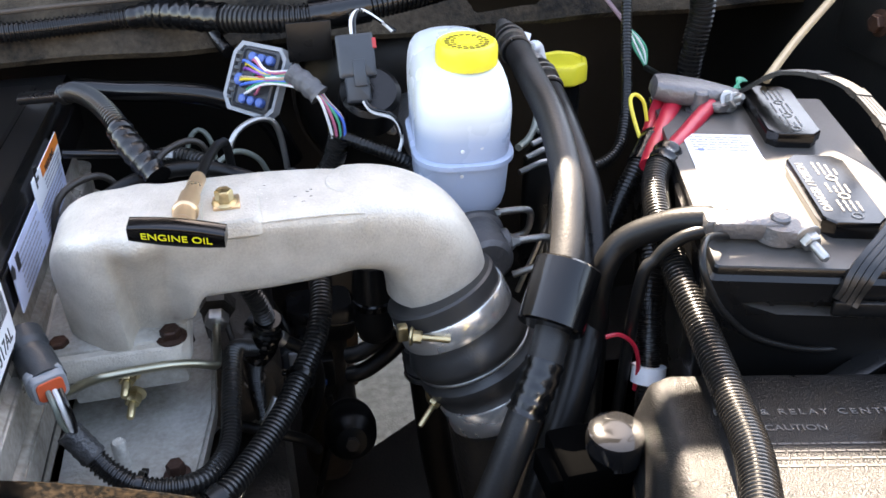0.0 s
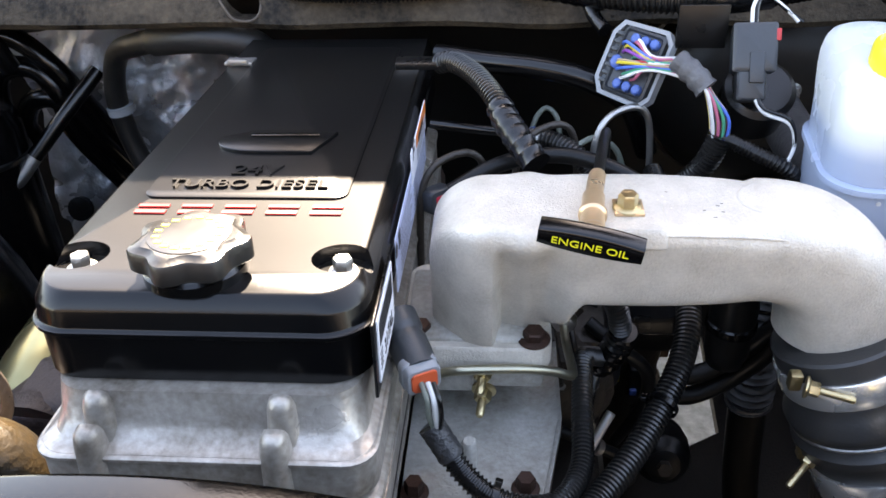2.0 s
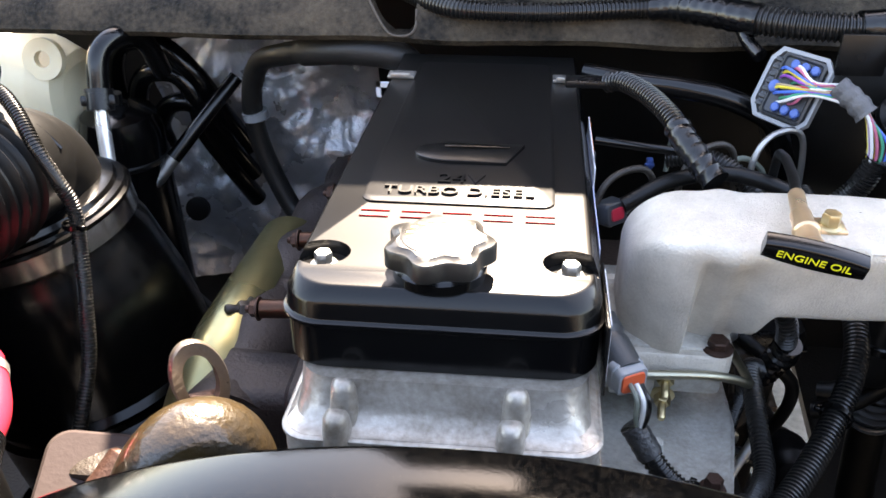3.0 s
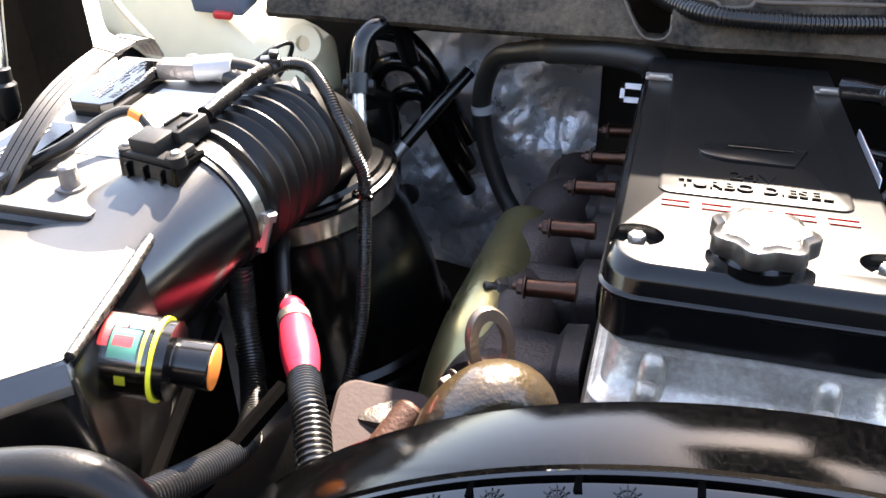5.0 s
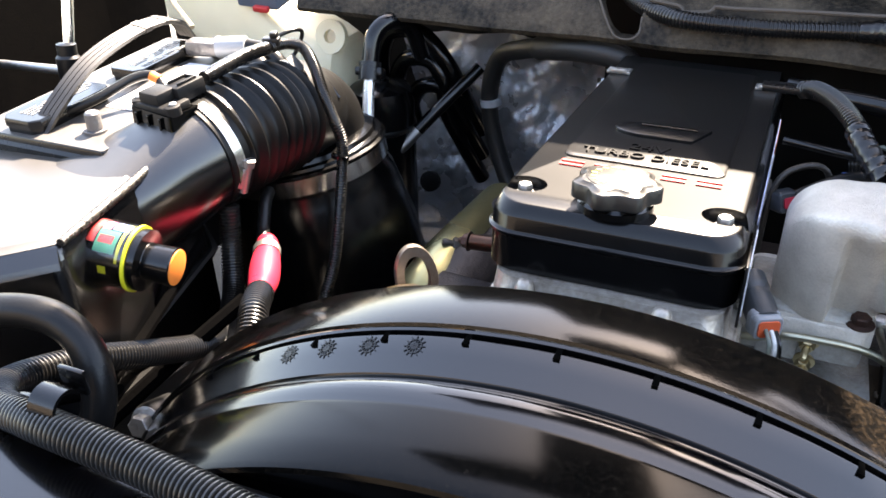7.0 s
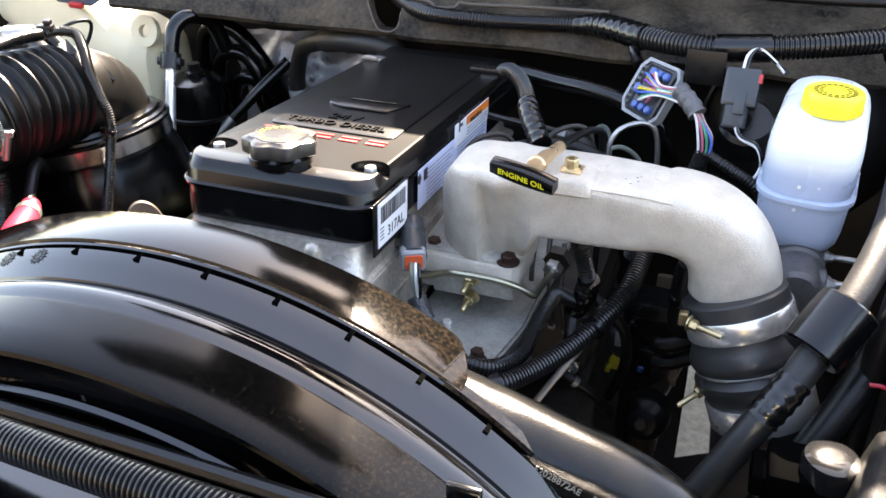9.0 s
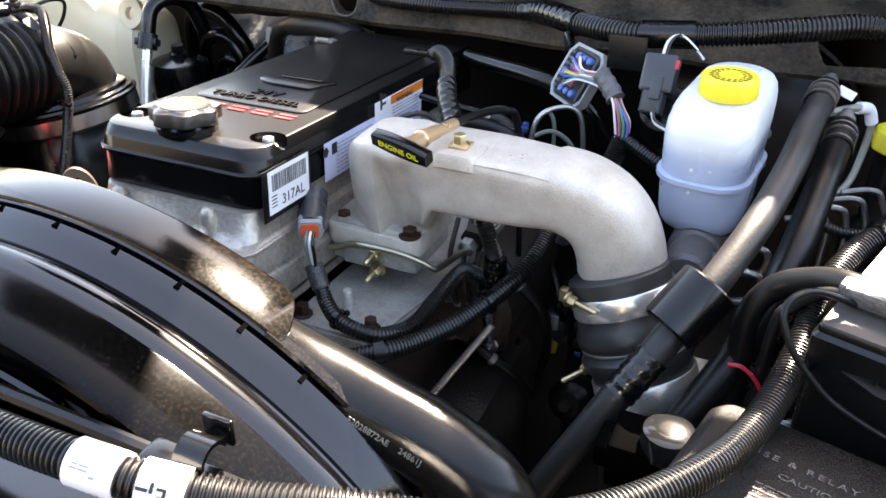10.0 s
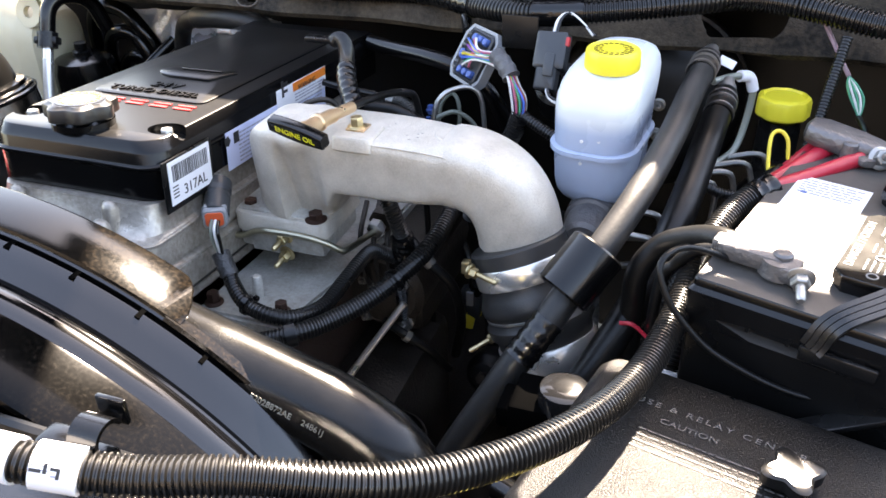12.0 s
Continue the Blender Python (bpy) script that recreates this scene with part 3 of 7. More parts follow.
# ---- oil filler cap ----
cap = thing("oil_filler_cap", (-0.325, 0.54, 0.405), "dark grey lobed oil filler cap on the valve cover", "oil cap")
CAPM = ENG @ Matrix.Translation((-0.002, 0.052, 0))
part("collar", lathe([(0.0, 0.0345), (0.007, 0.0345), (0.009, 0.032), (0.013, 0.031)], 40), GLOSS, cap, m=CAPM)
part("grip", lathe([(0.0105, 0.034), (0.0112, 0.0365), (0.0125, 0.0378), (0.0245, 0.0378), (0.0262, 0.0368), (0.0275, 0.033), (0.029, 0.031)], 112, 7, 0.085), material("grey_cap_plastic", (0.0035, 0.0035, 0.0036), 0.38, color2=(0.008, 0.0075, 0.007), bump=0.1, dust_glare=0.03), cap, m=CAPM)
part("disc", lathe([(0.0285, 0.0275), (0.0296, 0.0275), (0.0299, 0.026)], 40), material("worn_cap_disc", (0.012, 0.0115, 0.011), 0.34, color2=(0.02, 0.019, 0.017), scale=120, spec=0.6), cap, "worn grey printed disc", m=CAPM)
ring = [(0.021 * math.cos(radians(a)) - 0.003, 0.021 * math.sin(radians(a)), 0.005, 0.003) for a in range(0, 360, 22)]
bars(ring, CAPM @ Matrix.Translation((0, 0, 0.0300)), YELLOWINK, cap, "yellow_print", 0.0003)

# ---- intake horn: a flattened casting that runs across and turns down ----
horn = thing("intake_horn", (-0.12, 0.65, 0.27), "sand-cast grey aluminium intake horn with a downturned elbow", "intake horn")


def squircle(c, a_dir, b_dir, a, b, e, n=40):
    out = []
    for i in range(n):
        t = math.tau * i / n
        ct, st = math.cos(t), math.sin(t)
        out.append(c + a_dir * (a * math.copysign(abs(ct) ** (2 / e), ct)) + b_dir * (b * math.copysign(abs(st) ** (2 / e), st)))
    return out


X, Y, Z = Vector((1, 0, 0)), Vector((0, 1, 0)), Vector((0, 0, 1))
loops = []
for i in range(96):
    x = -0.178 + 0.248 * (i / 95) ** 1.15
    d = max(0.0, -0.129 - x)
    zt = 0.396 - (0.049 - math.sqrt(max(0, 0.049 ** 2 - min(d, 0.0489) ** 2)))
    k = min(1, max(0, (x + 0.084) / 0.03))
    zb = 0.264 + (0.318 - 0.264) * (k * k * (3 - 2 * k))
    bulge = 0.006 * math.exp(-((x + 0.10) / 0.012) ** 2)
    q = min(1, d / 0.049) ** 2
    loops.append(squircle(Vector((x, 0.653 + 0.016 * q, (zt + zb) / 2)), Z, Y, (zt - zb) / 2, 0.047 - 0.018 * q + bulge, 9.0 if x < 0 else 9.0 - 72 * x, 64))
p0, p1, p2, p3 = Vector((0.07, 0.653, 0.3585)), Vector((0.125, 0.653, 0.36)), Vector((0.152, 0.65, 0.335)), Vector((0.158, 0.645, 0.272))
for i in range(1, 25):
    t = i / 24
    c = p0 * (1 - t) ** 3 + p1 * 3 * t * (1 - t) ** 2 + p2 * 3 * t * t * (1 - t) + p3 * t ** 3
    d = ((p1 - p0) * (1 - t) ** 2 + (p2 - p1) * 2 * t * (1 - t) + (p3 - p2) * t * t).normalized()
    a_dir = Y.cross(d).normalized() * -1
    b_dir = d.cross(a_dir).normalized()
    if b_dir.y < 0:
        b_dir = -b_dir
    a, b = 0.0405 + 0.009 * t, 0.047 + 0.0025 * t
    loops.append(squircle(c, a_dir if a_dir.z > 0 or t > 0.5 else -a_dir, b_dir, a, b, 3.9 - 1.9 * t, 64))
# a shallow bolt channel in the front of the leg: steep towards the corner, soft towards the arm
for loop in loops:
    for k, v in enumerate(loop):
        if v.y < 0.63 and v.x < 0.0:
            a = min(1, max(0, (v.x + 0.127) / 0.008))
            b = min(1, max(0, (-0.062 - v.x) / 0.030, (0.302 - v.z) / 0.025))
            c = min(1, max(0, (0.384 - v.z) / 0.035))
            a, b, c = (q * q * (3 - 2 * q) for q in (a, b, c))
            loop[k] = v + Vector((0, (0.017 + 0.011 * min(1, max(0, (0.33 - v.z) / 0.05))) * a * b * c, 0))
        # the leg leans back towards its foot
        loop[k] = loop[k] + Vector((0, 0.016 * min(1, max(0, (0.385 - v.z) / 0.12)), 0))
part("casting", rings(loops), HORN, horn)
part("parting_line", tube([(-0.005, 0.6085, 0.3925), (0.03, 0.6085, 0.3925), (0.06, 0.6095, 0.391), (0.085, 0.611, 0.388)], 0.0011, 8, 0.006), HORN, horn)
part("foot_flange", stack([(0.064, 0.060, 0.018, 0.247), (0.064, 0.060, 0.018, 0.268), (0.062, 0.058, 0.017, 0.271)], (-0.1415, 0.680, 0)), HORN, horn)
part("foot_bolt", hexbolt((-0.0925, 0.6335, 0.271), (0, 0, 1), 0.0095, 0.0075), RUST, horn, "rusted flange bolt")
part("foot_bolt", hexbolt((-0.1875, 0.642, 0.271), (0, 0, 1), 0.0085, 0.006), RUST, horn, "rusted flange bolt")
part("foot_seat", lathe([(0.2705, 0.0135), (0.2725, 0.0128)], 24), HORN, horn, m=Matrix.Translation((-0.0925, 0.6335, 0)))
part("bolt_pad", stack([(0.018, 0.012, 0.006, 0.362, 0, 0.008), (0.025, 0.024, 0.007, 0.384), (0.024, 0.023, 0.007, 0.3965), (0.022, 0.021, 0.006, 0.399)], (-0.024, 0.628, 0.0)), HORN, horn)
part("cast_disc", lathe([(0.390, 0.021), (0.3965, 0.0208), (0.3972, 0.0195), (0.3968, 0.0175)], 28), HORN, horn, m=Matrix.Translation((0.078, 0.656, 0)))

heater = thing("heater_block", (-0.125, 0.655, 0.195), "grey cast intake heater block with studs", "engine part")
part("body", box(0.118, 0.100, 0.056, (-0.142, 0.678, 0.219), 0.006), CAST, heater)
part("gasket", box(0.119, 0.101, 0.0022, (-0.142, 0.678, 0.2465)), DARKIRON, heater, "dark gasket edge")
part("cast_step", box(0.040, 0.006, 0.040, (-0.163, 0.628, 0.217), 0.003), CAST, heater)
for z in (0.2505, 0.2255):
    part("stud", hexbolt((-0.134, 0.6265, z - 0.006), (-0.12, -1, -0.20), 0.0075, 0.009, True, 0.014), ZINC, heater, "yellow zinc terminal stud")
intake_plate = thing("intake_plate", (-0.14, 0.6, 0.16), "dusty grey cast intake cover plate with rusted bolts", "engine part")
bm = bmesh.new()
f = bm.faces.new([bm.verts.new(p) for p in ((-0.212, 0.515, 0.172), (-0.085, 0.515, 0.172), (-0.066, 0.62, 0.172), (-0.066, 0.9, 0.15), (-0.212, 0.9, 0.15))])
got = bmesh.ops.extrude_face_region(bm, geom=[f])
bmesh.ops.translate(bm, vec=(0, 0, 0.022), verts=[v for v in got["geom"] if isinstance(v, bmesh.types.BMVert)])
bmesh.ops.bevel(bm, geom=bm.edges, offset=0.004, segments=2, affect="EDGES")
part("plate", bm, CAST, intake_plate)
for bx, by in ((-0.187, 0.534), (-0.099, 0.541)):
    part("plate_bolt", hexbolt((bx, by, 0.194), (0, 0, 1), 0.008, 0.012), RUST, intake_plate, "rusted hex bolt")
part("pin", lathe([(0.19, 0.0065), (0.218, 0.0065), (0.220, 0.005)], 16), CAST, intake_plate, m=Matrix.Translation((-0.1445, 0.567, 0)))

# bolt, bracket and dipstick
dip = thing("oil_dipstick", (-0.02, 0.64, 0.40), "black T-handled engine oil dipstick in a tan metal tube", "dipstick")
hd = plate((0.066, -0.013, -0.008), (-0.02, -0.3, 1), (-0.0615, 0.5615, 0.4205))
h = rings([[(x, y * (1 - 0.3 * (x / 0.035) ** 2), z) for y, z in rounded(0.0105, 0.0065, 0.0028, 3)] for x in [-0.035 + 0.070 * i / 12 for i in range(13)]])
handle = part("handle", h, GLOSS, dip, "black plastic handle with yellow lettering", m=hd)
letters("ENGINE OIL", 0.0096, hd @ Matrix.Translation((0, 0, 0.0068)), YELLOWINK, handle, depth=0.0002, align="CENTER")
part("sleeve", tube([(-0.060, 0.568, 0.419), (-0.055, 0.62, 0.414), (-0.048, 0.665, 0.41)], 0.009, 16, 0.002, lambda i, s: 0.0095 if s < 0.008 else 0.0085 if s < 0.030 else 0.0102 if s < 0.035 else 0.0082 if s < 0.062 else 0.0066), BRASS, dip)
part("tube", tube([(-0.050, 0.65, 0.411), (-0.040, 0.71, 0.405), (-0.030, 0.775, 0.388), (-0.024, 0.81, 0.355), (-0.02, 0.82, 0.2), (-0.02, 0.84, -0.1)], 0.0045, 12, 0.006), RUBBER, dip)
part("bracket", box(0.022, 0.022, 0.003, (-0.027, 0.635, 0.3985), 0.001), BRASS, dip)
part("bracket_bolt", hexbolt((-0.028, 0.634, 0.4002), (0, 0, 1), 0.0075, 0.010), ZINC, dip, "tan zinc hex bolt")

# ---- boot under the horn ----
boot = thing("intake_boot", (0.19, 0.6, 0.1), "black rubber intake boot with two steel band clamps", "hose")
AX = rod_frame((0.158, 0.645, 0.276), (0.208, 0.616, 0.160))
part("sleeve", lathe([(-0.004, 0.0535), (-0.002, 0.056), (0.013, 0.056), (0.042, 0.0555), (0.050, 0.058), (0.062, 0.063), (0.070, 0.062), (0.0745, 0.0575), (0.079, 0.058), (0.086, 0.063), (0.096, 0.0625), (0.106, 0.056), (0.150, 0.055), (0.152, 0.05)], 48), BOOTMAT, boot, m=AX)
part("ring", lathe([(0.074, 0.059), (0.075, 0.0603), (0.0768, 0.0603), (0.0778, 0.059)], 48, cap=False), DULL, boot, m=AX)
for z0, sz in ((0.014, 0.024), (0.114, 0.030)):
    part("band", lathe([(z0, 0.0555), (z0, 0.0578), (z0 + 0.001, 0.0585), (z0 + sz - 0.001, 0.0585), (z0 + sz, 0.0578), (z0 + sz, 0.0555)], 56, cap=False), STEEL, boot, "bright steel band clamp", m=AX)
for at, axis in (((0.117, 0.592, 0.264), (0.9, -0.32, -0.05)), ((0.146, 0.604, 0.172), (-0.6, -0.6, -0.25))):
    part("clamp_bolt", join(hexbolt(at, axis, 0.0062, 0.008, True, 0.024), box(0.010, 0.010, 0.016, (at[0] - 0.006, at[1] + 0.007, at[2] - 0.008), 0.002)), ZINC, boot, "yellow zinc T-bolt")
pipe = thing("charge_pipe", (0.2, 0.55, -0.3), "dull grey metal charge pipe below the boot", "pipe")
part("tube", tube([(0.207, 0.617, 0.150), (0.215, 0.607, 0.08), (0.24, 0.55, -0.1), (0.26, 0.3, -0.3)], 0.05, 28, 0.02), DARKIRON, pipe)

# ---- injector harness plug and looms in front of the plate ----
plug = thing("injector_plug", (-0.19, 0.58, 0.3), "grey plug with an orange seal on three thin wires", "connector")
part("boot", tube([(-0.201, 0.602, 0.318), (-0.191, 0.581, 0.311), (-0.180, 0.558, 0.303)], 0.0155, 22, 0.003, lambda i, s: 0.0158 if s < 0.018 else 0.0142 if s < 0.022 else 0.0153), GREYPLASTIC, plug)
PL = rod_frame((-0.183, 0.562, 0.303), (-0.171, 0.539, 0.303))
part("shell", stack([(0.0145, 0.0128, 0.006, 0), (0.0145, 0.0128, 0.006, 0.007), (0.0135, 0.0118, 0.0055, 0.008), (0.0135, 0.0118, 0.0055, 0.0145), (0.0125, 0.0108, 0.005, 0.016)]), LIGHTGREY, plug, m=PL)
part("seal", stack([(0.0105, 0.0088, 0.004, 0.0155), (0.010, 0.0083, 0.004, 0.0175)]), ORANGE, plug, m=PL)
for dx, ink in ((-0.004, WIREGREY), (0.001, WIREWHITE), (0.005, TAPE)):
    part("wire", tube([(-0.174 + dx, 0.546, 0.303), (-0.169 + dx, 0.534, 0.297), (-0.168 + dx, 0.534, 0.279), (-0.167, 0.54, 0.254)], 0.0021, 8, 0.003), ink, plug)
loom = thing("injector_loom", (-0.1, 0.53, 0.2), "black ribbed loom with a frayed taped end", "cable")
path = [(-0.162, 0.537, 0.248), (-0.148, 0.525, 0.232), (-0.126, 0.512, 0.220), (-0.098, 0.508, 0.214), (-0.072, 0.522, 0.206), (-0.054, 0.56, 0.200), (-0.050, 0.61, 0.204), (-0.047, 0.655, 0.208), (-0.044, 0.683, 0.206), (-0.034, 0.70, 0.194), (-0.02, 0.716, 0.178)]
part("conduit", ribbed(path, 0.0095), CONDUIT, loom)
part("taped_end", tube([(-0.172, 0.543, 0.262), (-0.166, 0.539, 0.254), (-0.156, 0.532, 0.240)], 0.0115, 14, 0.003, lambda i, s: 0.0108 + 0.0004 * math.sin(i * 2.3)), material("frayed_grey_tape", (0.008, 0.008, 0.009), 0.35, color2=(0.12, 0.12, 0.12), scale=160, bump=0.8), loom)
loom2 = thing("main_loom", (0.0, 0.6, 0.2), "long black ribbed wiring loom with a clip", "cable")
path = [(-0.16, 0.47, 0.165), (-0.11, 0.485, 0.185), (-0.067, 0.503, 0.196), (-0.040, 0.535, 0.196), (-0.010, 0.575, 0.203), (0.014, 0.613, 0.215), (0.037, 0.655, 0.233), (0.048, 0.70, 0.25), (0.05, 0.78, 0.27), (0.04, 0.9, 0.28)]
part("conduit", ribbed(path, 0.0115), CONDUIT, loom2)
part("clip", tube([(-0.072, 0.500, 0.195), (-0.062, 0.507, 0.196)], 0.0145, 14, 0.002), PLASTIC, loom2)
loom3 = thing("down_loom", (-0.03, 0.75, 0.2), "black ribbed loom dropping beside the horn", "cable")
part("conduit", ribbed([(-0.045, 0.72, 0.335), (-0.028, 0.70, 0.285), (-0.015, 0.697, 0.250), (-0.010, 0.705, 0.215), (-0.018, 0.715, 0.180)], 0.0105), CONDUIT, loom3)
part("tape_wrap", tube([(-0.008, 0.700, 0.226), (-0.010, 0.706, 0.206), (-0.016, 0.714, 0.182), (-0.024, 0.722, 0.164)], 0.014, 16, 0.003, lambda i, s: 0.0135 + 0.0015 * math.sin(i * 2.3)), GLOSS, loom3, "wrinkled black tape wrap")
part("lower_conduit", ribbed([(-0.024, 0.722, 0.166), (-0.03, 0.735, 0.12), (-0.03, 0.75, 0.04)], 0.009), CONDUIT, loom3)

fuel = thing("fuel_line", (-0.1, 0.62, 0.24), "bent zinc-plated fuel line with a hex fitting", "pipe")
part("pipe", tube([(-0.215, 0.622, 0.236), (-0.185, 0.615, 0.243), (-0.162, 0.607, 0.257), (-0.14, 0.607, 0.260), (-0.10, 0.613, 0.2565), (-0.075, 0.622, 0.246), (-0.061, 0.630, 0.2345), (-0.058, 0.640, 0.231), (-0.060, 0.70, 0.214), (-0.060, 0.735, 0.206)], 0.0042, 12, 0.003), material("zinc_pipe", (0.42, 0.4, 0.3), 0.4, 1.0, color2=(0.25, 0.23, 0.17), scale=60), fuel)
NUTM = rod_frame((-0.0605, 0.724, 0.2075), (-0.056, 0.765, 0.217))
part("fitting", lathe([(0, 0.007), (0.003, 0.0118), (0.004, 0.0125), (0.015, 0.0125), (0.016, 0.0118)], 6), DULL, fuel, "dull steel hex nut", m=NUTM)
part("backing_nut", lathe([(0.022, 0.0185), (0.036, 0.0185)], 6), DARKIRON, fuel, m=NUTM)

# ---- brake fluid reservoir ----
res = thing("brake_fluid_reservoir", (0.22, 0.82, 0.275), "milky plastic brake fluid reservoir, half full, with a yellow cap", "reservoir")
MILK = material("milky_reservoir", (0.56, 0.60, 0.62), 0.28, color2=(0.51, 0.55, 0.57), scale=20, amount=0.3, trans=0.2)
nt = MILK.node_tree
tc, sp, rp, mx = nt.nodes.new("ShaderNodeTexCoord"), nt.nodes.new("ShaderNodeSeparateXYZ"), nt.nodes.new("ShaderNodeMapRange"), nt.nodes.new("ShaderNodeMix")
mx.data_type = "RGBA"
nt.links.new(tc.outputs["Object"], sp.inputs[0])
nt.links.new(sp.outputs["Z"], rp.inputs["Value"])
rp.inputs["From Min"].default_value, rp.inputs["From Max"].default_value = 0.101 * U, 0.118 * U
old = nt.nodes["Principled BSDF"].inputs["Base Color"].links[0].from_socket
nt.links.new(rp.outputs[0], mx.inputs["Factor"])
mx.inputs["A"].default_value = (0.36, 0.43, 0.55, 1)
nt.links.new(old, mx.inputs["B"])
nt.links.new(mx.outputs["Result"], nt.nodes["Principled BSDF"].inputs["Base Color"])
RES = pose(0.219, 0.812, 0.0, 0, 0, -6)
part("lower_shell", stack([(0.026, 0.040, 0.024, 0.277), (0.036, 0.052, 0.03, 0.2785), (0.042, 0.059, 0.034, 0.283), (0.0455, 0.064, 0.036, 0.290), (0.0475, 0.068, 0.037, 0.302), (0.0495, 0.071, 0.037, 0.345)]), MILK, res, "plastic shell tinted blue by the fluid", m=RES)
part("seam", stack([(0.0495, 0.072, 0.037, 0.345), (0.0535, 0.0755, 0.038, 0.3465), (0.0535, 0.0755, 0.038, 0.352), (0.0495, 0.072, 0.037, 0.3535)]), MILK, res, m=RES)
part("upper_shell", stack([(0.0492, 0.071, 0.037, 0.354), (0.0498, 0.0735, 0.037, 0.385, 0, 0.001), (0.0498, 0.078, 0.037, 0.400, 0, 0.005), (0.0490, 0.081, 0.037, 0.412, 0, 0.011), (0.0472, 0.081, 0.037, 0.423, 0, 0.019), (0.0440, 0.077, 0.036, 0.432, 0, 0.027), (0.0395, 0.070, 0.034, 0.438, 0, 0.033), (0.033, 0.060, 0.030, 0.4415, 0, 0.037), (0.02, 0.04, 0.018, 0.4435, 0, 0.041)]), MILK, res, m=RES)
part("neck", lathe([(0.42, 0.026), (0.438, 0.026)], 28), MILK, res, m=Matrix.Translation((0.224, 0.800, 0.008)))
ycap = part("cap", lathe([(0.430, 0.0305), (0.432, 0.032), (0.449, 0.0315), (0.453, 0.030), (0.4545, 0.0275), (0.4525, 0.026), (0.4525, 0.012), (0.4545, 0.0115), (0.455, 0.004)], 60, 30, 0.012), YELLOW, res, "yellow ribbed screw cap with printing", m=Matrix.Translation((0.224, 0.800, 0.008)))
pr = [(0.0205 * math.cos(radians(a)) - 0.002, 0.0205 * math.sin(radians(a)), 0.0045, 0.003) for a in range(0, 360, 18)]
pr += [(0.0150 * math.cos(radians(a)) - 0.0015, 0.0150 * math.sin(radians(a)), 0.0035, 0.002) for a in range(8, 368, 24)]
bars(pr, Matrix.Translation((0.224, 0.800, 0.4606)), CAPINK, ycap, t=0.0005)
part("hex_mark", lathe([(0.4526, 0.0080), (0.4532, 0.0080), (0.4532, 0.0062), (0.4526, 0.0062)], 6, cap=False), CAPINK, ycap, m=Matrix.Translation((0.224, 0.800, 0.008)))
for dx, z in ((-0.014, 0.368), (0.006, 0.370), (-0.014, 0.339), (0.006, 0.341)):
    part("level_mark", lathe([(0, 0.0022), (0.0012, 0.0018)], 10), WIREWHITE, res, m=Matrix.Translation((0.219 + dx, 0.7405 if z > 0.35 else 0.742, z)) @ Matrix.Rotation(radians(90), 4, "X"))

mc = thing("master_cylinder", (0.22, 0.9, 0.23), "grey cast brake master cylinder with steel lines", "brake part")
MCM = rod_frame((0.222, 0.690, 0.262), (0.222, 1.1, 0.262))
part("body", lathe([(0, 0.022), (0.004, 0.027), (0.05, 0.028), (0.052, 0.032), (0.09, 0.032), (0.094, 0.028), (0.4, 0.028)], 28), LEAD, mc, m=MCM)
part("boss", box(0.05, 0.05, 0.03, (0.222, 0.76, 0.25), 0.006), LEAD, mc)
part("port", lathe([(0, 0.016), (0.03, 0.016), (0.032, 0.012)], 18), LEAD, mc, m=rod_frame((0.222, 0.725, 0.262), (0.26, 0.725, 0.262)))
for i, (dy, dz) in enumerate(((0.0, 0.0), (0.07, -0.005))):
    part("brake_line", tube([(0.25, 0.725 + dy, 0.262 + dz), (0.275, 0.722 + dy, 0.265 + dz), (0.297, 0.72 + dy, 0.264 + dz), (0.302, 0.722 + dy, 0.25 + dz), (0.295, 0.724 + dy, 0.23 + dz), (0.262, 0.73 + dy, 0.215)], 0.0042, 10, 0.004), DULL, mc)
    part("line_nut", lathe([(0, 0.009), (0.012, 0.009), (0.016, 0.0055), (0.02, 0.0055)], 6), DULL, mc, m=rod_frame((0.245, 0.725 + dy, 0.262 + dz), (0.27, 0.723 + dy, 0.264 + dz)))
for k in range(4):
    lines = thing("brake_lines", (0.35, 0.9, 0.2), "bent steel brake pipe behind the hoses", "pipe", "brake pipes")
    part("pipe", tube([(0.31 + 0.02 * k, 0.86 + 0.035 * k, 0.27), (0.345 + 0.02 * k, 0.87 + 0.035 * k, 0.275), (0.36 + 0.02 * k, 0.872 + 0.035 * k, 0.262), (0.36 + 0.022 * k, 0.872 + 0.035 * k, 0.2), (0.36, 0.89 + 0.03 * k, 0.0)], 0.004, 8, 0.006), DULL, lines)
booster = thing("brake_booster", (0.25, 1.25, 0.25), "black domed brake booster on the firewall", "brake part")
part("flange_ring", lathe([(0.085, 0.156), (0.088, 0.161), (0.1, 0.161), (0.103, 0.156)], 48, cap=False), DARKIRON, booster, m=rod_frame((0.23, 1.14, 0.24), (0.23, 1.4, 0.24)))
for k in range(4):
    part("stud", hexbolt((0.23 + 0.035 * math.cos(math.tau * k / 4 + 0.8), 1.142, 0.24 + 0.035 * math.sin(math.tau * k / 4 + 0.8)), (0, -1, 0), 0.008, 0.008, True, 0.008), DULL, booster)
part("drum", lathe([(0, 0.05), (0.01, 0.1), (0.05, 0.145), (0.10, 0.155), (0.16, 0.15)], 40), INNER, booster, m=rod_frame((0.23, 1.14, 0.24), (0.23, 1.4, 0.24)))

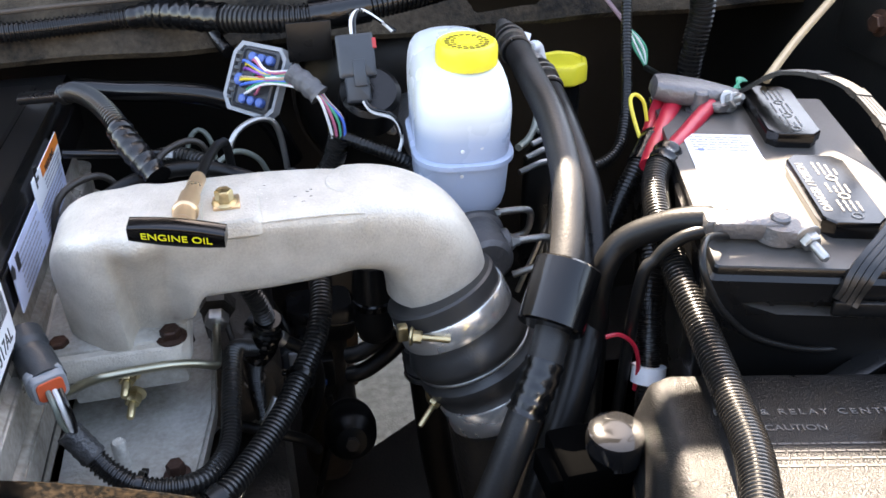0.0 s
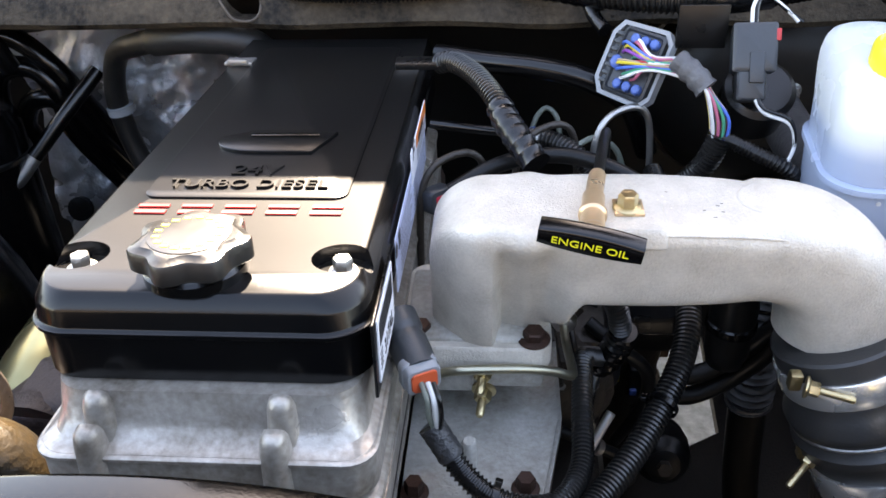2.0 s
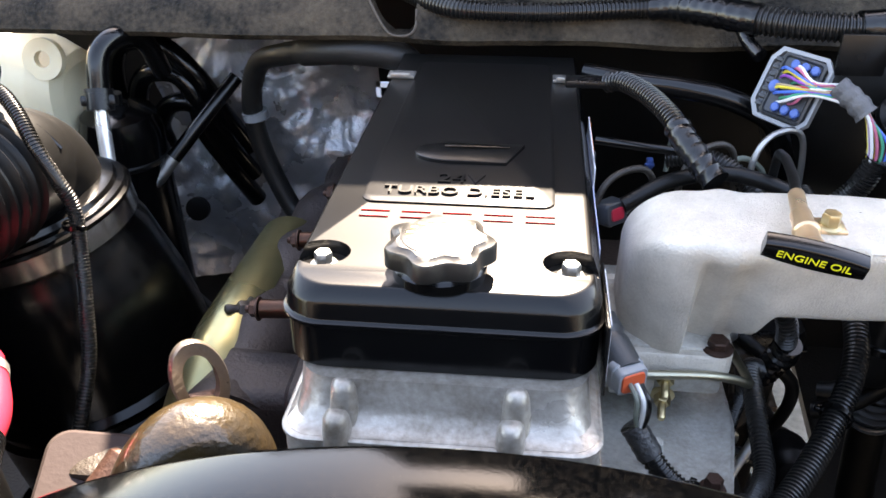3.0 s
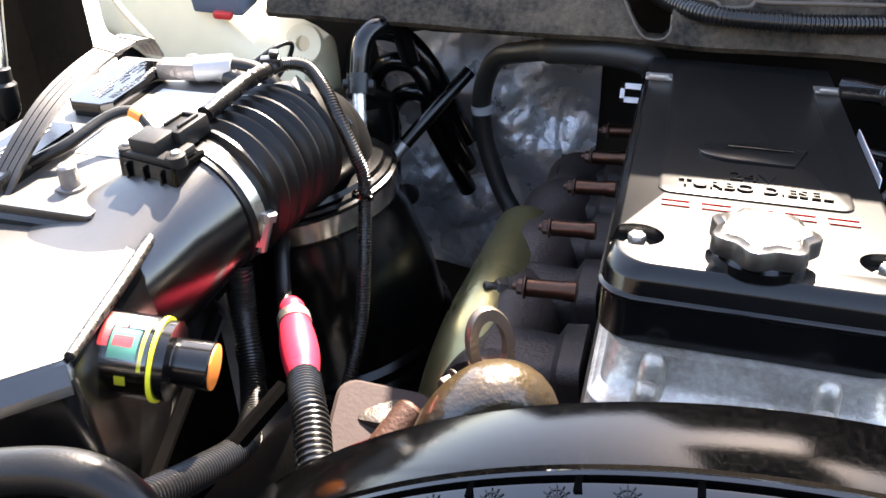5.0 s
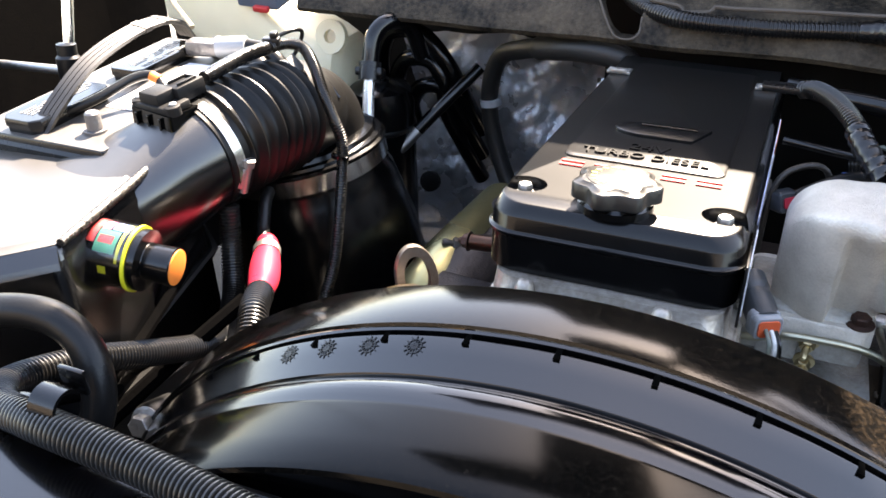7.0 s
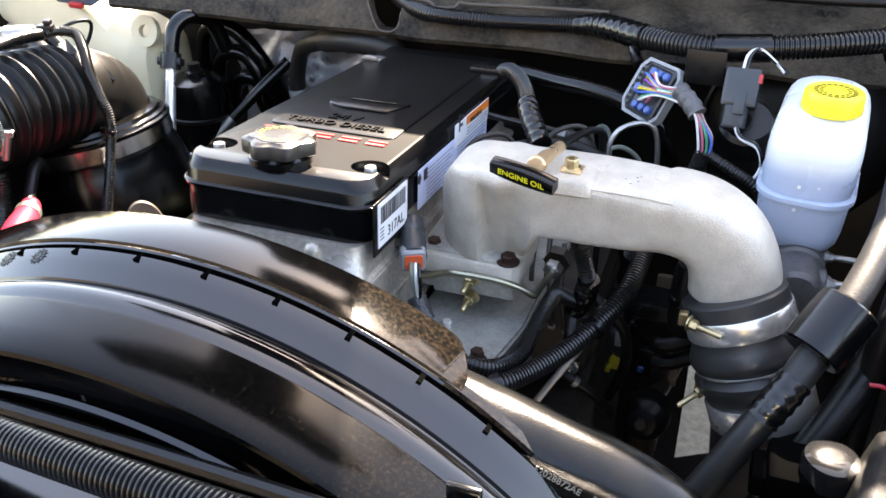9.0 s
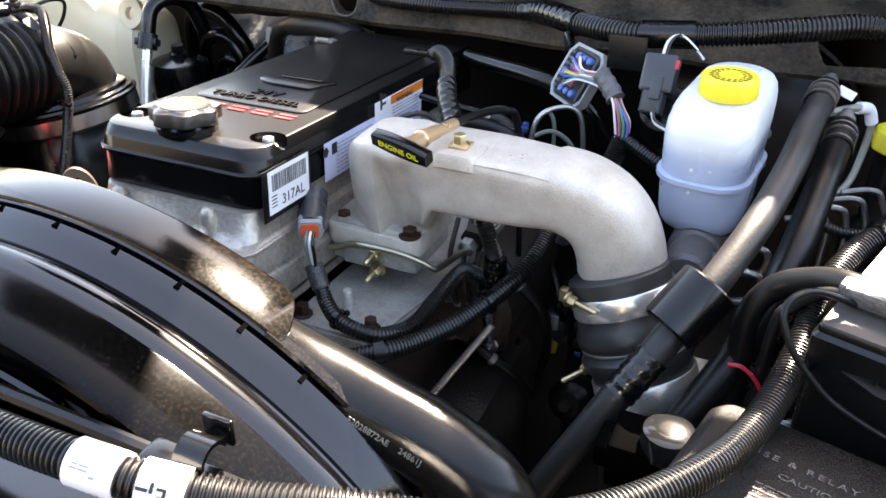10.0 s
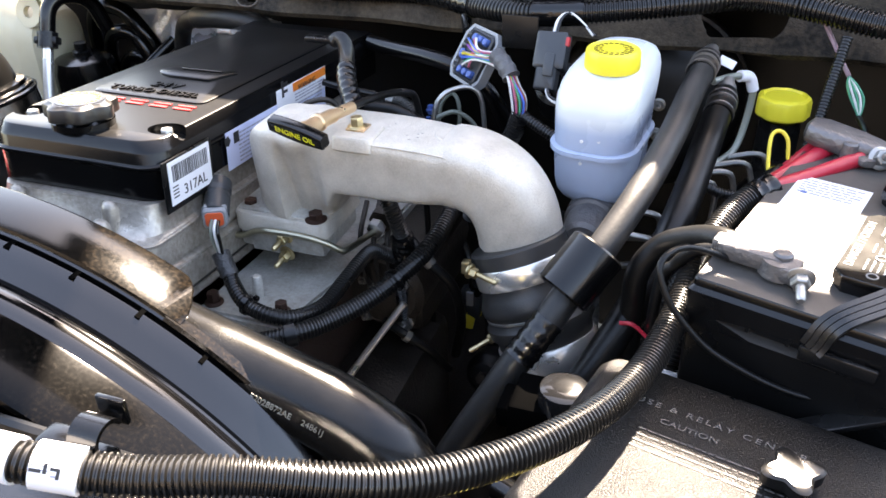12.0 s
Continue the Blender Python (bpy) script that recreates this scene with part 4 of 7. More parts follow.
# ---- wide wiring connector ----
con = thing("wiring_connector", (0.02, 0.93, 0.36), "open grey multi-pin connector full of coloured wires", "connector")
CM = plate((0.82, -0.56, -0.10), (0.12, 0.50, 0.82), (0.017, 0.936, 0.386)) @ Matrix.Diagonal((0.8, 0.94, 0.9, 1))
outline = [(-0.036, 0.042), (0.026, 0.044), (0.037, 0.032), (0.037, -0.032), (0.026, -0.044), (-0.034, -0.042), (-0.046, -0.026), (-0.046, 0.027)]
fr = rings([[(x * k, y * k, z) for x, y in outline] for z, k in ((-0.012, 1.0), (0.006, 1.0), (0.006, 0.89), (-0.004, 0.89), (-0.004, 0.02))])
part("frame", fr, LIGHTGREY, con, "light grey locking frame", m=CM)
for k in range(7):
    part("comb_tooth", box(0.009, 0.0045, 0.010, (-0.034, -0.027 + 0.009 * k, -0.002), 0.001), GREYPLASTIC, con, m=CM)
part("insert", stack([(0.029, 0.037, 0.006, -0.004), (0.029, 0.037, 0.006, 0.009), (0.026, 0.034, 0.005, 0.011), (0.024, 0.032, 0.004, 0.008)]), GREYPLASTIC, con, m=CM)
for r0, n0 in ((0.025, 3), (-0.026, 3)):
    for i in range(n0):
        part("blue_plug", lathe([(0.008, 0.0058), (0.017, 0.0056), (0.0185, 0.004)], 16), BLUE, con, m=CM @ Matrix.Translation((-0.009 + 0.0135 * i, r0, 0)))
part("blue_plug", lathe([(0.008, 0.0075), (0.014, 0.0072), (0.0155, 0.005)], 18), BLUE, con, m=CM @ Matrix.Translation((-0.023, -0.004, 0)))
rng = random.Random(11)
kinds = [WIREWHITE, PINK, GREEN, WIREBLUE, PURPLE, WIREYELLOW, WIRETAN, RED, WIREWHITE, GREEN, PURPLE, WIRETAN, WIREYELLOW, WIREBLUE, PINK, WIREWHITE]
for i, k in enumerate(kinds):
    x0, y0 = rng.uniform(-0.026, 0.006), -0.02 + 0.042 * i / 15
    p = [CM @ Vector(v) for v in ((x0, y0, 0.008), (x0 + 0.01, y0 + 0.002, 0.02), (0.026 + rng.uniform(-0.004, 0.004), 0.004 + y0 * 0.35, 0.026))]
    j = ((i % 4) - 1.5) * 0.0045
    jj = ((i // 4) - 1.5) * 0.0035
    p += [Vector((0.060 + j, 0.905 + jj, 0.395 + jj)), Vector((0.083 + j, 0.885 + jj, 0.378 - j)), Vector((0.094 + j * 1.2, 0.876 + jj, 0.356)), Vector((0.096 + j, 0.874 + jj, 0.335))]
    part("wire", tube(p, 0.0017, 6, 0.006), k, con)
part("wrap", tube([(0.052, 0.911, 0.402), (0.068, 0.898, 0.392), (0.08, 0.888, 0.381)], 0.0125, 14, 0.004, lambda i, s: 0.012 + 0.001 * math.sin(i * 1.9)), material("grey_cloth_tape", (0.06, 0.06, 0.064), 0.5, color2=(0.14, 0.14, 0.14), scale=150, bump=0.6), con)
lm = thing("connector_loom", (0.1, 0.88, 0.3), "black ribbed loom below the connector", "cable")
part("conduit", ribbed([(0.098, 0.874, 0.338), (0.085, 0.875, 0.30), (0.05, 0.88, 0.25), (0.02, 0.9, 0.15)], 0.013), CONDUIT, lm)
part("conduit", ribbed([(0.10, 0.874, 0.335), (0.13, 0.86, 0.325), (0.165, 0.85, 0.31), (0.18, 0.87, 0.28)], 0.008), CONDUIT, lm)

gc = thing("sensor_connector", (0.127, 0.908, 0.38), "grey sensor connector with a red lock and thin wires", "connector")
GM = plate((0.99, -0.1, 0.05), (0.1, 0.5, 0.86), (0.127, 0.912, 0.405))
part("body", stack([(0.021, 0.024, 0.003, -0.012), (0.021, 0.024, 0.003, 0.008), (0.018, 0.021, 0.003, 0.010)], (0, 0.008, 0)), GREYPLASTIC, gc, m=GM)
part("tail", stack([(0.014, 0.016, 0.003, -0.012), (0.014, 0.016, 0.003, 0.006), (0.012, 0.014, 0.003, 0.008)], (-0.002, -0.028, 0)), GREYPLASTIC, gc, m=GM)
part("rib", box(0.014, 0.03, 0.004, (0.002, -0.012, 0.008), 0.001), GREYPLASTIC, gc, m=GM)
part("lock", box(0.008, 0.012, 0.007, (0.020, 0.02, 0.002), 0.001), REDINK, gc, "red lock tab", m=GM)
for d in (0.0, 0.004):
    part("wire", tube([(0.125 + d, 0.928, 0.428), (0.128 + d, 0.945, 0.447), (0.142, 0.955, 0.452), (0.165, 0.95, 0.437), (0.175 + d, 0.945, 0.428)], 0.0020, 8, 0.004), WIREWHITE if d == 0 else TAPE, gc)
    part("wire", tube([(0.125 + d, 0.892, 0.378), (0.135, 0.876, 0.362 + d), (0.158, 0.862, 0.356 + d), (0.166, 0.858, 0.335), (0.16, 0.85, 0.318)], 0.0020, 8, 0.004), WIREWHITE if d == 0 else TAPE, gc)
pump = thing("round_solenoid", (0.14, 0.93, 0.32), "black round solenoid behind the connector", "engine part")
part("drum", lathe([(0, 0.033), (0.003, 0.036), (0.045, 0.036), (0.05, 0.03)], 32), PLASTIC, pump, m=rod_frame((0.142, 0.945, 0.33), (0.142, 0.915, 0.372)))
tab = thing("wiring_bracket", (0.078, 0.94, 0.4), "black stamped bracket under the loom", "bracket")
part("tab", box(0.05, 0.004, 0.045, (0.078, 0.935, 0.405), 0.001), PLASTIC, tab)

# ---- refrigerant hoses ----
def fitting(at, to, parent):
    m = rod_frame(at, to)
    part("ferrule", lathe([(0, 0.0125), (0.006, 0.0165), (0.02, 0.0165), (0.022, 0.0185), (0.030, 0.0185), (0.032, 0.0165), (0.05, 0.0165), (0.052, 0.018), (0.058, 0.018)], 24), PLASTIC, parent, m=m)
    for z in (0.0195, 0.0305, 0.0505):
        part("crimp_ring", lathe([(z, 0.0165), (z, 0.0192), (z + 0.0022, 0.0192), (z + 0.0022, 0.0165)], 28, cap=False), DULL, parent, "worn bright crimp ring", m=m)
    part("stub", lathe([(-0.03, 0.008), (-0.012, 0.008), (-0.012, 0.0125), (0.002, 0.0125)], 16), DULL, parent, "dull metal pipe stub", m=m)


hose = thing("refrigerant_hose", (0.2, 0.5, 0.2), "thick grey rubber hose with a black foam sleeve", "hose")
part("hose", tube([(0.320, 0.915, 0.401), (0.314, 0.86, 0.397), (0.305, 0.757, 0.385), (0.288, 0.662, 0.361), (0.262, 0.59, 0.325), (0.233, 0.541, 0.284), (0.218, 0.520, 0.260), (0.199, 0.503, 0.231), (0.176, 0.484, 0.19), (0.13, 0.45, 0.10), (0.1, 0.42, 0.0)], 0.0158, 20, 0.008), HOSE, hose)
fitting((0.324, 0.972, 0.404), (0.318, 0.91, 0.400), hose)
part("sleeve", lathe([(0.006, 0.016), (0.006, 0.028), (0.008, 0.030), (0.064, 0.030), (0.066, 0.028), (0.066, 0.016)], 36), GLOSS, hose, "glossy black foam sleeve", m=rod_frame((0.262, 0.580, 0.333), (0.226, 0.535, 0.284)))
part("tape_wrap", tube([(0.223, 0.526, 0.268), (0.212, 0.514, 0.251), (0.199, 0.503, 0.231)], 0.0178, 20, 0.004, lambda i, s: 0.0172 + 0.0009 * math.sin(i * 2.1)), TAPE, hose, "shiny black tape wrap")
hose2 = thing("refrigerant_hose", (0.3, 0.6, 0.2), "thick black rubber hose behind the grey one", "hose")
part("hose", tube([(0.347, 0.875, 0.362), (0.34, 0.80, 0.348), (0.328, 0.70, 0.318), (0.308, 0.62, 0.27), (0.27, 0.56, 0.2), (0.22, 0.51, 0.11), (0.18, 0.47, 0.0)], 0.0175, 18, 0.01), RUBBER, hose2)
fitting((0.352, 0.935, 0.372), (0.348, 0.872, 0.361), hose2)
acp = thing("refrigerant_pipe", (0.38, 1.05, 0.3), "bent pale metal refrigerant pipe with a paper tag", "pipe")
part("pipe", tube([(0.335, 0.955, 0.378), (0.358, 0.99, 0.375), (0.379, 1.012, 0.369), (0.387, 1.016, 0.355), (0.385, 1.01, 0.31), (0.376, 0.99, 0.272), (0.355, 0.96, 0.262), (0.335, 0.94, 0.262)], 0.0048, 14, 0.006), material("pale_alloy_pipe", (0.36, 0.38, 0.33), 0.5, 0.6, scale=40), acp)
part("paper_tag", tube([(0.366, 1.0, 0.373), (0.3795, 1.0125, 0.3685), (0.3868, 1.0155, 0.350)], 0.0078, 12, 0.004), PAPER, acp, "white paper tag")
tagw = thing("paper_tag", (0.345, 0.99, 0.4), "small white paper tag on the hose fitting", "tag")
part("sheet", box(0.022, 0.012, 0.0012, (0, 0, 0), 0.0), PAPER, tagw, m=plate((0.9, -0.2, -0.3), (0.2, 0.6, 0.7), (0.348, 0.985, 0.395)))

# ---- filler with a yellow cap, dip hook ----
fil = thing("fluid_filler", (0.43, 1.05, 0.2), "black filler neck with a yellow cap", "reservoir")
part("neck", lathe([(0.0, 0.045), (0.18, 0.045), (0.2, 0.03), (0.3, 0.028)], 28), PLASTIC, fil, m=Matrix.Translation((0.431, 1.05, 0.0)))
part("cap", lathe([(0.306, 0.034), (0.309, 0.0365), (0.328, 0.036), (0.333, 0.034), (0.335, 0.029), (0.332, 0.027), (0.332, 0.01)], 72, 9, 0.025), YELLOW, fil, "yellow ribbed cap", m=Matrix.Translation((0.431, 1.05, 0.0)))
hook = thing("yellow_wire_hook", (0.41, 0.76, 0.33), "thin yellow wire bent into a hook", "wire")
part("wire", tube([(0.432, 0.79, 0.355), (0.428, 0.797, 0.376), (0.418, 0.80, 0.384), (0.410, 0.792, 0.378), (0.412, 0.765, 0.35), (0.418, 0.748, 0.335)], 0.0022, 8, 0.004), WIREYELLOW, hook)

# ---- battery with its cables ----
BAT = pose(0.352, 0.500, 0.362, 0, 0, -17)
bat = thing("battery", (0.45, 0.6, 0.15), "black truck battery with a white label and two vent caps", "battery")
part("case", stack([(0.097, 0.177, 0.006, -0.21), (0.099, 0.179, 0.006, -0.205), (0.100, 0.180, 0.006, -0.046)], (0.1, 0.18, 0)), PLASTIC, bat, m=BAT)
blid = part("lid", stack([(0.102, 0.182, 0.006, -0.046), (0.102, 0.182, 0.006, -0.012), (0.0985, 0.1785, 0.005, -0.008), (0.0985, 0.1785, 0.005, -0.002), (0.097, 0.177, 0.004, 0.0)], (0.1, 0.18, 0)), LIDMAT, bat, m=BAT)
grip = [(0.028, -0.034), (0.060, -0.0305), (0.132, -0.0305), (0.164, -0.034), (0.132, -0.0445), (0.060, -0.0445)]
cut(blid, rings([[(x, y, z) for x, z in grip] for y in (-0.02, 0.012)]), BAT)
for k in range(3):
    part("grip_rib", box(0.003, 0.006, 0.012, (0.055 + 0.035 * k, 0.004, -0.038)), PLASTIC, bat, m=BAT)
lab = part("top_label", box(0.072, 0.165, 0.0008, (0.056, 0.170, 0.0002)), PAPER, bat, "white printed label", m=BAT)
bars(print_rows(0.026, 0.245, 0.06, 0.006, 6, 21), BAT @ Matrix.Translation((0, 0, 0.0012)), GREYINK, lab, t=0.0003)
bars([(0.03, 0.215, 0.006, 0.005)], BAT @ Matrix.Translation((0, 0, 0.0012)), BLUE, lab, "blue_mark", 0.0003)
for i, y0 in enumerate((0.112, 0.288)):
    vent = part("vent_cap", rings([[(0.129 + x * k, y0 + y * k2, z) for x, y in [(-0.018, -0.064), (0.018, -0.064), (0.027, -0.054), (0.027, 0.054), (0.018, 0.064), (-0.018, 0.064), (-0.027, 0.054), (-0.027, -0.054)]] for z, k, k2 in ((0.0, 0.94, 0.97), (0.006, 0.94, 0.97), (0.007, 1.0, 1.0), (0.0155, 1.0, 1.0), (0.017, 0.96, 0.985))]), GLOSS, bat, "black vent cap with raised warnings", m=BAT)
    VM = BAT @ plate((0, 1, 0), (-1, 0, 0), (0.129, y0, 0.0171))
    if i == 0:
        letters("DANGER / POISON", 0.0105, VM @ Matrix.Translation((0.0, 0.0185, 0.0)), CAPWHITE, vent, depth=0.0004, align="CENTER")
    for k in range(3):
        bars(print_rows(-0.045 + 0.034 * k, 0.006, 0.024, 0.0055, 4, 30 + k + 5 * i, 0.5), VM, CAPWHITE, vent, t=0.0005)
        part("pictogram", lathe([(0, 0.0052), (0.0006, 0.0052), (0.0006, 0.0038), (0, 0.0038)], 14, cap=False), CAPWHITE, vent, m=VM @ Matrix.Translation((-0.052 + 0.034 * k + 0.0, 0.006 - 0.009, 0)))
part("post", lathe([(0, 0.014), (0.003, 0.014), (0.003, 0.0095), (0.022, 0.0085), (0.024, 0.0065)], 24), LEAD, bat, m=BAT @ Matrix.Translation((0.062, 0.046, 0)))
part("post", lathe([(0, 0.014), (0.003, 0.014), (0.003, 0.0095), (0.022, 0.0085), (0.024, 0.0065)], 24), LEAD, bat, m=BAT @ Matrix.Translation((0.05, 0.315, 0)))
# black rubber, its upper faces given a pale colour for the sun's glare
STRAPMAT = material("sun_glare_strap_rubber", (0.006, 0.006, 0.006), 0.4, color2=(0.012, 0.011, 0.010), bump=0.1, bump_scale=500, spec=0.5, dust_glare=0.35, film_rough=0.5)
strap = thing("battery_strap", (0.5, 0.6, 0.37), "black ribbed rubber carrying strap arched over the battery", "strap")


def ribbon(points, parent, width=0.034, bars_at=()):
    """A four-strand flat strap along a curve."""
    pts = spline(points, 0.006)
    frames = []
    for i, q in enumerate(pts):
        d = (pts[min(i + 1, len(pts) - 1)] - pts[max(i - 1, 0)]).normalized()
        side = d.cross(Vector((0.25, -0.25, 1))).normalized()
        frames.append((q, side, side.cross(d).normalized()))
    for k in range(4):
        off, half = (-0.375 + 0.25 * k) * width, width * 0.105
        part("strand", rings([[q + s * (off + a) + n * b for a, b in ((-half, -0.002), (half, -0.002), (half, 0.002), (-half, 0.002))] for q, s, n in frames]), STRAPMAT, parent)
    part("backing", rings([[q + s * a + n * b for a, b in ((-width * 0.48, -0.0028), (width * 0.48, -0.0028), (width * 0.48, -0.0012), (-width * 0.48, -0.0012))] for q, s, n in frames[len(frames) // 2:]]), STRAPMAT, parent)
    for f in bars_at:
        q, s, n = frames[int(f * (len(frames) - 1))]
        part("cross_bar", rings([[q + s * (x * width * 0.5) + n * z + s.cross(n) * y for y, z in ((-0.007, -0.003), (0.007, -0.003), (0.007, 0.003), (-0.007, 0.003))] for x in (-1, 1)]), STRAPMAT, parent)


ribbon([(0.548, 0.80, 0.374), (0.575, 0.765, 0.408), (0.598, 0.705, 0.419), (0.600, 0.645, 0.410), (0.576, 0.568, 0.398), (0.520, 0.497, 0.383), (0.470, 0.466, 0.364), (0.455, 0.462, 0.335)], strap, 0.022, (0.1, 0.22, 0.34, 0.46))
part("end_block", box(0.062, 0.006, 0.014, (0.132, -0.006, -0.040), 0.002), PLASTIC, strap, m=BAT)

neg = thing("negative_terminal", (0.39, 0.54, 0.37), "lead clamp on the negative battery post with black cables", "battery terminal")
part("clamp", join(box(0.058, 0.030, 0.017, (0.035, 0.050, 0.004), 0.004), box(0.03, 0.012, 0.014, (0.074, 0.034, 0.004), 0.003), box(0.02, 0.02, 0.016, (0.01, 0.05, 0.004), 0.004)), LEAD, neg, m=BAT)
part("ring", lathe([(0.003, 0.019), (0.018, 0.0175), (0.019, 0.010)], 26), LEAD, neg, m=BAT @ Matrix.Translation((0.062, 0.046, 0)))
part("clamp_bolt", hexbolt((0.082, 0.034, 0.011), (0.35, -1, -0.2), 0.0085, 0.008, True, 0.016), DULL, neg, "steel clamp bolt", m=BAT)
part("cable", tube([(0.390, 0.548, 0.371), (0.372, 0.560, 0.369), (0.350, 0.578, 0.357), (0.319, 0.596, 0.332), (0.300, 0.592, 0.303), (0.297, 0.588, 0.26), (0.30, 0.58, 0.1), (0.3, 0.56, -0.1)], 0.0125, 16, 0.006), RUBBER, neg, "thick black cable")
part("thin_cable", tube([(0.375, 0.545, 0.368), (0.352, 0.553, 0.358), (0.335, 0.56, 0.335), (0.322, 0.56, 0.30), (0.318, 0.56, 0.1)], 0.006, 10, 0.006), RUBBER, neg)
part("thin_cable", tube([(0.385, 0.534, 0.366), (0.345, 0.505, 0.388), (0.326, 0.478, 0.385), (0.333, 0.468, 0.362), (0.352, 0.467, 0.335), (0.386, 0.467, 0.306), (0.451, 0.468, 0.281), (0.519, 0.468, 0.283), (0.60, 0.47, 0.294)], 0.003, 10, 0.006), RUBBER, neg)
pos = thing("positive_terminal", (0.48, 0.8, 0.36), "grey lead positive terminal clamp with red cables", "battery terminal")
part("body", rings([[(x, y * w, z * h) for y, z in rounded(0.022, 0.012, 0.009, 4)] for x, w, h in ((-0.048, 0.3, 0.5), (-0.044, 0.75, 0.9), (-0.03, 1.0, 1.0), (0.01, 0.95, 1.0), (0.04, 0.7, 0.85), (0.055, 0.55, 0.7), (0.058, 0.3, 0.4))]), LEAD, pos, m=pose(0.492, 0.806, 0.377, 0, 8, -17))
part("lug", join(box(0.03, 0.022, 0.008, (0, 0, 0), 0.003), lathe([(0, 0.014), (0.008, 0.014), (0.009, 0.012)], 20)), LEAD, pos, m=pose(0.512, 0.782, 0.366, 0, 0, 30))
part("nut", hexbolt((0.522, 0.778, 0.374), (0.25, -0.7, 0.5), 0.009, 0.009, True, 0.008), DULL, pos)
part("red_cable", tube([(0.505, 0.785, 0.369), (0.489, 0.772, 0.366), (0.452, 0.740, 0.360), (0.420, 0.712, 0.356), (0.40, 0.69, 0.352)], 0.0086, 16, 0.005), RED, pos, "thick red cable")
part("red_cable", tube([(0.480, 0.818, 0.372), (0.472, 0.808, 0.366), (0.449, 0.780, 0.357), (0.424, 0.748, 0.350), (0.40, 0.715, 0.340)], 0.0098, 16, 0.005), RED, pos, "thick red cable")
part("red_cable", tube([(0.466, 0.822, 0.370), (0.452, 0.81, 0.358), (0.43, 0.78, 0.345)], 0.0075, 12, 0.005), RED, pos)
for d in (0, 0.004, 0.008):
    part("green_wire", tube([(0.54 + d, 0.80, 0.378), (0.552, 0.806 + d, 0.384), (0.562, 0.81 + d, 0.382)], 0.0016, 6, 0.003), GREEN, pos)
cab = thing("taped_cable", (0.38, 0.72, 0.2), "black taped cable from the positive terminal", "cable")
part("conduit", ribbed([(0.43, 0.765, 0.35), (0.40, 0.735, 0.332), (0.365, 0.71, 0.29), (0.335, 0.68, 0.235), (0.31, 0.65, 0.16)], 0.0115), CONDUIT, cab)
part("tape_wrap", tube([(0.425, 0.76, 0.348), (0.40, 0.735, 0.332)], 0.0135, 14, 0.004), TAPE, cab)
cab2 = thing("upright_loom", (0.34, 0.55, 0.15), "black ribbed loom with a white tape collar", "cable")
part("conduit", ribbed([(0.40, 0.70, 0.335), (0.375, 0.64, 0.30), (0.352, 0.585, 0.25), (0.342, 0.553, 0.205), (0.335, 0.53, 0.14), (0.33, 0.51, 0.05)], 0.0115), CONDUIT, cab2)
part("white_collar", tube([(0.3435, 0.556, 0.212), (0.3405, 0.549, 0.197)], 0.0165, 18, 0.003), PAPER, cab2, "white tape collar")
rw = thing("red_wire", (0.32, 0.53, 0.2), "thin red wire beside the loom", "wire")
part("wire", tube([(0.29, 0.55, 0.262), (0.304, 0.55, 0.262), (0.320, 0.55, 0.247), (0.328, 0.55, 0.222), (0.328, 0.55, 0.19)], 0.0022, 8, 0.004), RED, rw)

main = thing("main_conduit", (0.2, 0.3, 0.33), "long thick ribbed black conduit with white tape labels", "cable")
MAINPATH = [(0.412, 0.703, 0.358), (0.386, 0.672, 0.349), (0.365, 0.619, 0.339), (0.353, 0.563, 0.328), (0.345, 0.508, 0.318), (0.335, 0.455, 0.313), (0.320, 0.397, 0.314), (0.296, 0.331, 0.326), (0.25, 0.255, 0.343), (0.187, 0.193, 0.361), (0.107, 0.150, 0.3835), (0.058, 0.131, 0.3855), (0.022, 0.1165, 0.3925), (-0.014, 0.1045, 0.402), (-0.046, 0.10, 0.4065), (-0.09, 0.0985, 0.407), (-0.15, 0.10, 0.406), (-0.35, 0.115, 0.396), (-0.52, 0.137, 0.390), (-0.62, 0.145, 0.387), (-0.690, 0.165, 0.368), (-0.722, 0.205, 0.345), (-0.722, 0.27, 0.315), (-0.722, 0.35, 0.265), (-0.726, 0.42, 0.222), (-0.745, 0.48, 0.195), (-0.775, 0.54, 0.20), (-0.795, 0.575, 0.24), (-0.80, 0.59, 0.29)]
part("conduit", ribbed(MAINPATH, 0.0136, 0.0042, 18, 0.17), CONDUIT, main)
for a, b in (((-0.046, 0.10, 0.4065), (-0.014, 0.1045, 0.402)), ((-0.004, 0.1078, 0.3993), (0.022, 0.1165, 0.3925))):
    wl = part("tape_label", tube([a, [(p + q) / 2 for p, q in zip(a, b)], b], 0.0152, 20, 0.005), PAPER, main, "white wrapped tape label")
    mid = Vector([(p + q) / 2 for p, q in zip(a, b)])
    d_ = (Vector(b) - Vector(a)).normalized()
    n_ = Vector((0.1, -0.75, 0.65))
    v_ = n_.cross(d_).normalized()
    bars([(-0.009, 0.0022, 0.004, 0.0008), (-0.004, 0.0022, 0.006, 0.0008), (-0.010, -0.0004, 0.005, 0.0008), (-0.004, -0.0004, 0.006, 0.0008), (0.004, -0.003, 0.003, 0.0012)], plate(d_, v_, mid + n_.normalized() * 0.01525), GREYINK, wl, t=0.0006)
